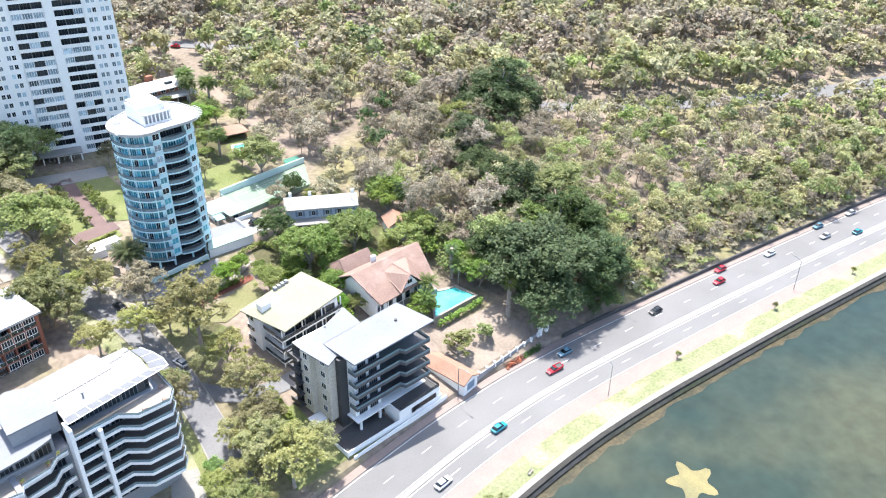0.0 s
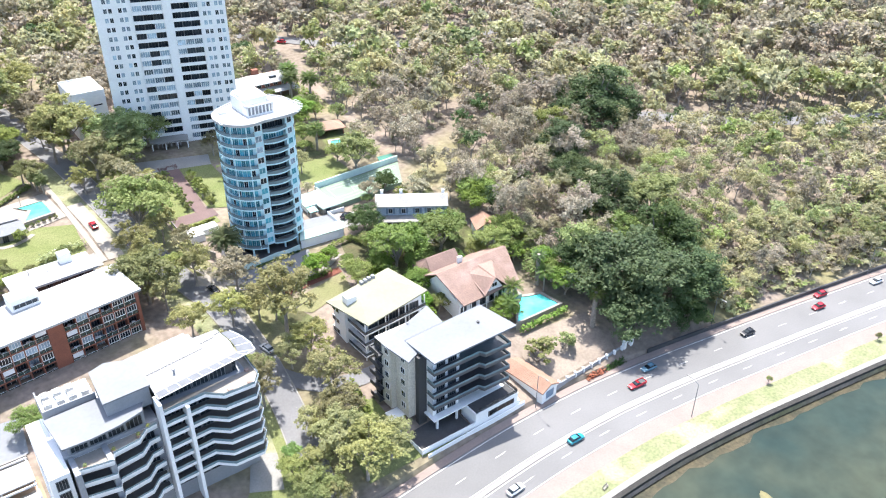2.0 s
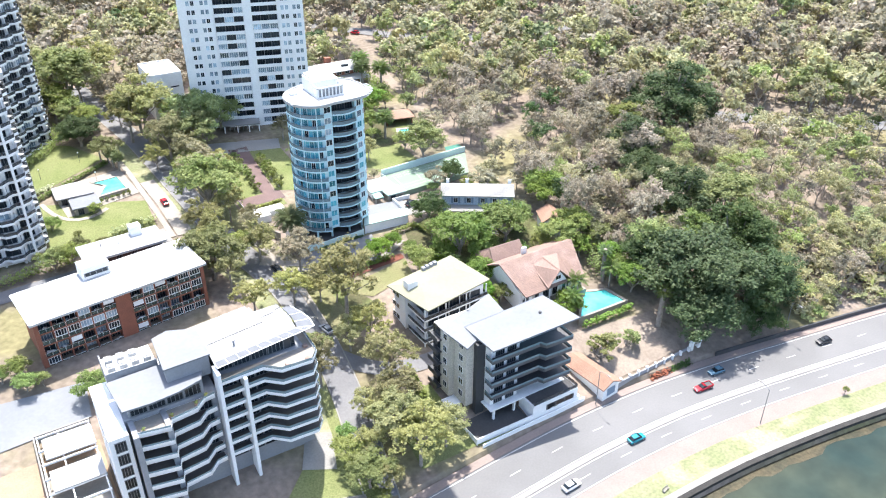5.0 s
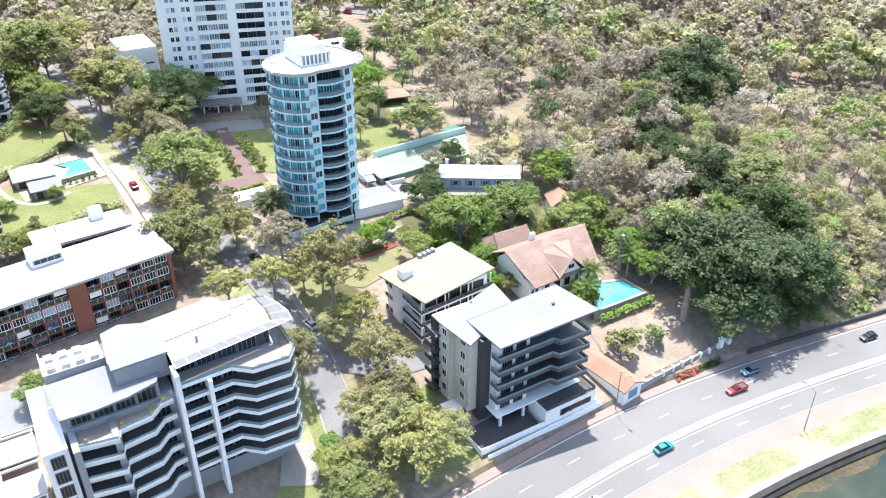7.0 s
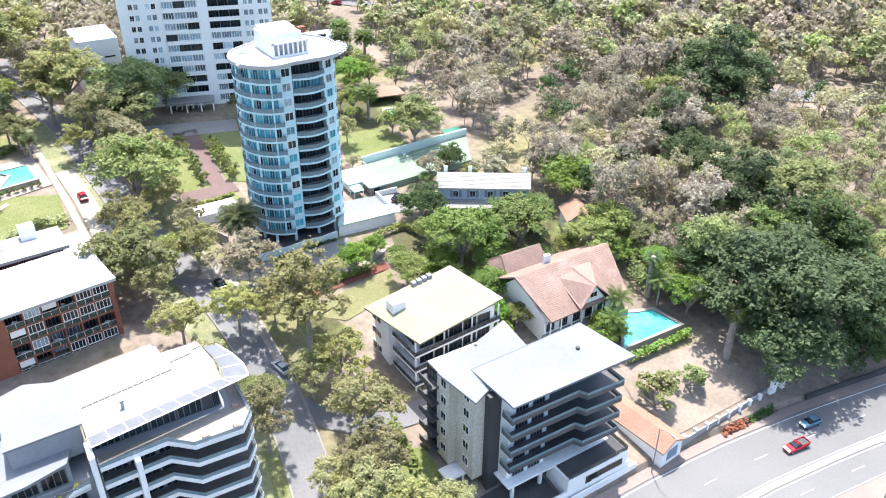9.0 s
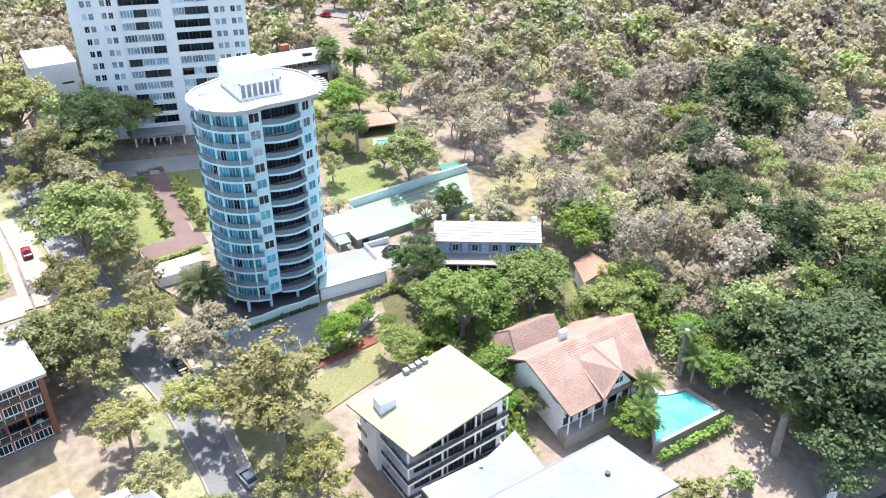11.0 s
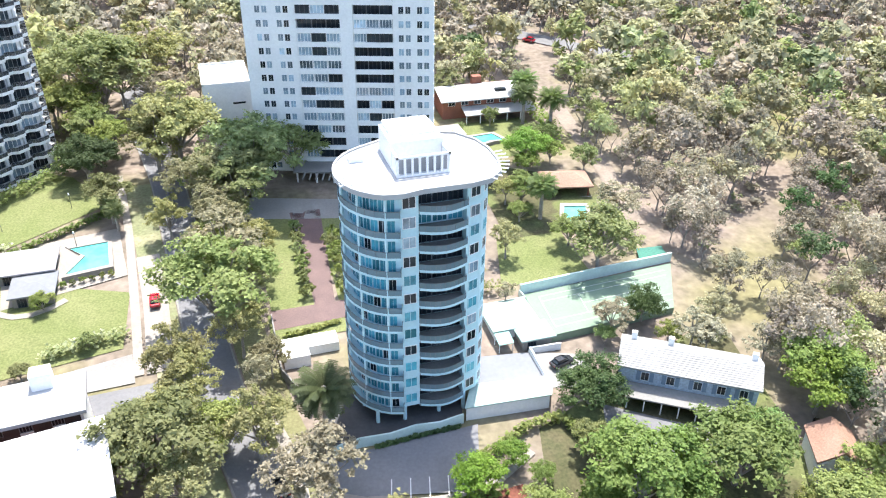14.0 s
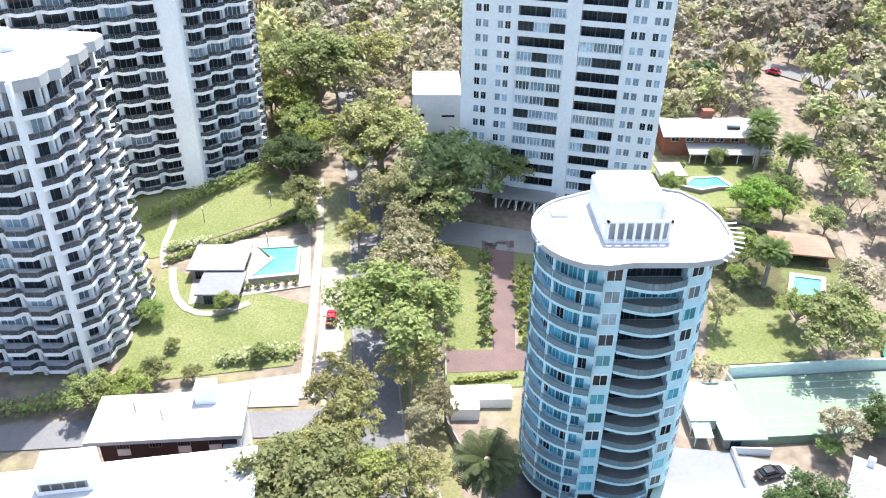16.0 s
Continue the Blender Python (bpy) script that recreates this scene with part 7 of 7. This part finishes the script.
def car(x, y, z, turn, paint, words, ute=False):
    """A car along x, centred on its middle."""
    t = thing("car", words, "car", x, y, z, turn)
    L = 2.55 if ute else 2.2
    body = loft([(-L, ring(0.80, 0.42, 0.85)), (-L + 0.25, ring(0.88, 0.28, 0.95)), (-0.9, ring(0.90, 0.25, 0.98)), (0.9, ring(0.90, 0.25, 0.97)), (L - 0.5, ring(0.88, 0.27, 0.85)), (L - 0.08, ring(0.80, 0.32, 0.72)), (L, ring(0.7, 0.4, 0.62))])
    part("body", body, paint, t)
    a, b = (-0.55, 0.95) if ute else (-1.75, 0.85)
    cabin = loft([(a - 0.02, ring(0.76, 0.93, 1.06, 0.9)), (a + 0.45, ring(0.70, 0.93, 1.42, 0.85)), (b - 0.65, ring(0.70, 0.93, 1.45, 0.85)), (b + 0.1, ring(0.76, 0.93, 1.0, 0.9))])
    part("cabin_glass", cabin, DARK_GLASS, t)
    part("roof_panel", loft([(a + 0.42, ring(0.60, 1.40, 1.455, 0.9)), (a + 0.7, ring(0.64, 1.40, 1.49, 0.9)), (b - 0.62, ring(0.62, 1.40, 1.48, 0.9))]), paint, t)
    if ute:
        part("tray", Shape().box(-2.35, -0.72, 0.9, -0.75, 0.72, 0.99), DARK_GREY, t)
        for q in ((-2.45, -0.86, -0.7, -0.74), (-2.45, 0.74, -0.7, 0.86), (-2.5, -0.86, -2.38, 0.86)):
            part("tray_side", Shape().box(q[0], q[1], 0.9, q[2], q[3], 1.2), paint, t)
    for wx in (-L + 0.8, L - 0.85):
        for wy in (-0.83, 0.83):
            w = Shape()
            n = 12
            for yy in (wy - 0.1, wy + 0.1):
                w.v += [(wx + 0.33 * math.cos(6.2832 * i / n), yy, 0.33 + 0.33 * math.sin(6.2832 * i / n)) for i in range(n)]
            w.f = [tuple(range(n)), tuple(range(2 * n - 1, n - 1, -1))] + [(i, n + i, n + (i + 1) % n, (i + 1) % n) for i in range(n)]
            wheel = part("wheel", w, TYRE, t)
            yo = wy + (0.105 if wy > 0 else -0.105)
            part("rim", Shape().add([(wx + 0.2 * math.cos(6.2832 * i / n), yo, 0.33 + 0.2 * math.sin(6.2832 * i / n)) for i in range(n)] + [(wx, yo + (0.02 if wy > 0 else -0.02), 0.33)], [(i, (i + 1) % n, n) for i in range(n)]), RIM, wheel)
    for wy in (-0.6, 0.6):
        part("headlight", Shape().box(L - 0.12, wy - 0.18, 0.58, L - 0.01, wy + 0.18, 0.7), LAMP_CLEAR, t)
        part("tail_light", Shape().box(-L - 0.01, wy - 0.16, 0.68, -L + 0.08, wy + 0.16, 0.84), LAMP_RED, t)
    return t


def road_turn(x):
    return math.degrees(math.atan2(road_edge(x + 4) - road_edge(x - 4), 8))


RED, TEAL, SILVER, BLACK, CARWHITE, NAVY = (car_paint(n, c) for n, c in (("red", (0.42, 0.02, 0.035)), ("teal", (0.02, 0.22, 0.28)), ("silver", (0.45, 0.46, 0.47)), ("black", (0.02, 0.022, 0.026)), ("white", (0.78, 0.78, 0.77)), ("blue_grey", (0.10, 0.20, 0.27))))
for x, y, flip, pnt, words, ute in ((106.4, 88.1, 0, TEAL, "teal hatchback driving on the river road", False), (85.1, 85.1, 0, CARWHITE, "white sedan driving on the river road", False),
        (173.8, 88.6, 180, BLACK, "black sedan driving on the river road", False), (201.1, 83.7, 180, RED, "red hatchback driving on the river road", False), (207.5, 86.9, 180, RED, "dark red sedan driving on the river road", False),
        (139.9, 94.9, 180, NAVY, "dark blue-grey car in the shade by the kerb", False), (227.8, 80.6, 180, CARWHITE, "white car driving on the river road", False), (257.0, 77.6, 180, NAVY, "blue-grey wagon driving on the river road", False),
        (252.0, 73.0, 180, SILVER, "silver sedan driving on the river road", False), (263.0, 66.6, 0, TEAL, "pale teal car driving on the river road", False), (274.6, 73.8, 180, SILVER, "silver hatchback driving on the river road", False),
        (132.5, 92.4, 180, RED, "red utility truck with an open tray", True)):
    car(x, y, 0.0, road_turn(x) + flip, pnt, words, ute)
for x, y, turn, pnt, words in ((41.4, 224.6, 92, RED, "red car parked on pale gravel"), (59.6, 149.5, 100, SILVER, "silver sedan parked under street trees"), (58.6, 170.6, 96, NAVY, "blue car parked beside the kerb"), (57.9, 177.2, 98, BLACK, "dark car parked beside the kerb"), (107.5, 190.5, 15, BLACK, "dark car parked in a service court"), (140.0, 165.5, 40, BLACK, "black car parked under garden trees"), (163.0, 340.0, 130, RED, "red car on the far bush road")):
    car(x, y, ground_z(x, y) + 0.28, turn, pnt, words)


def street_lamp(x, y, z, toward, h=10.0):
    t = thing("street_lamp", "tall grey steel street lamp with a curved arm", "street lamp", x, y, z, toward, "river road lamps")
    part("pole", Shape().cyl(0, 0, -0.2, h, 0.11, 0.07), RAIL, t)
    part("arm", Shape().limb((0, 0, h - 0.1), (1.2, 0, h + 0.5), 0.06, 0.05).limb((1.2, 0, h + 0.5), (2.6, 0, h + 0.7), 0.05, 0.05), RAIL, t)
    part("lamp_head", Shape().box(2.4, -0.18, h + 0.6, 3.3, 0.18, h + 0.78), CONCRETE, t)


for x, y, a in ((106.5, 101.8, -90), (168.0, 96.4, -100), (134.5, 77.0, 90), (214.0, 66.2, 80), (62.0, 76.5, 90), (230, 84.5, -100)):
    street_lamp(x, y, 0.05, a)
for x, y in ((26.8, 246.4), (12.0, 256.0), (24.8, 262.5)):
    t = thing("garden_lamp", "slim dark garden lamp post on a lawn", "lamp post", x, y, ground_z(x, y), 0, "garden lamps")
    part("post", Shape().cyl(0, 0, -0.2, 3.4, 0.07, 0.05), DARK_GREY, t)
    part("lamp_head", Shape().cyl(0, 0, 3.4, 3.8, 0.2, 0.12), WHITE, t)
bn = thing("bench", "pale timber bench on the river grass", "bench", 101.2, 74.0, 0.14, 10)
for i in range(3):
    part("slat", Shape().box(-0.9, -0.25 + 0.18 * i, 0.42, 0.9, -0.11 + 0.18 * i, 0.47), PAVING, bn)
part("backrest", Shape().box(-0.9, 0.28, 0.55, 0.9, 0.33, 0.9), PAVING, bn)
for x in (-0.7, 0.7):
    part("leg", Shape().box(x - 0.05, -0.25, 0, x + 0.05, 0.3, 0.42), CONCRETE, bn)
for x, y, s in ((88.0, 74.5, 1.1), (91.0, 73.0, 0.9), (85.0, 73.0, 1.2)):
    plant("shrub", x, y, s, s * 1.1, z=0.1, label="rounded green shrub on the river verge")
for x, y in ((160.0, 73.0), (200.0, 65.5), (236, 57.5)):
    plant("green", x, y, 0.28, 0.2, z=0.1, label="young sapling on the river verge")

# lane lines and median
solo("median", along_road(-13.6, -12.4, -0.2, 0.09, -150, 620), CONCRETE, "pale concrete median strip", "median", kind="structure")
for d in (-19.2, -14.0, -12.0, -2.1):
    solo("edge_line", along_road(d - 0.07, d + 0.07, -0.05, 0.006, -150, 620), PAINT, "white painted edge line", "road line", kind="structure")
for d in (-16.5, -7.2):
    for x in np.arange(40, 330, 12.0):
        solo("lane_dash", along_road(d - 0.07, d + 0.07, -0.05, 0.006, x, x + 3.0, 3.0), PAINT, "short white painted lane dash", "road line", "lane dashes", "structure")

# ---- bushland ----
CLEAR += [(-80, 90, 143, 232), (-80, 232, 148, 298), (140, 96, 178, 126)]


def near_line(x, y, pts, d):
    for (x0, y0), (x1, y1) in zip(pts, pts[1:]):
        vx, vy = x1 - x0, y1 - y0
        u = max(0, min(1, ((x - x0) * vx + (y - y0) * vy) / (vx * vx + vy * vy)))
        if math.hypot(x - x0 - u * vx, y - y0 - u * vy) < d:
            return True
    return False


TRACKS = [([(225, 203), (250, 186), (285, 160), (315, 142), (352, 123), (430, 96)], 7.5), ([(150, 362), (184, 322), (214, 306), (260, 300)], 7.0), ([(148, 275), (151, 300), (160, 330)], 5.0), ([(145, 190), (152, 205), (160, 214), (180, 228), (196, 250)], 3.0), ([(36, 298), (36, 340)], 6.0)]
build_woods()
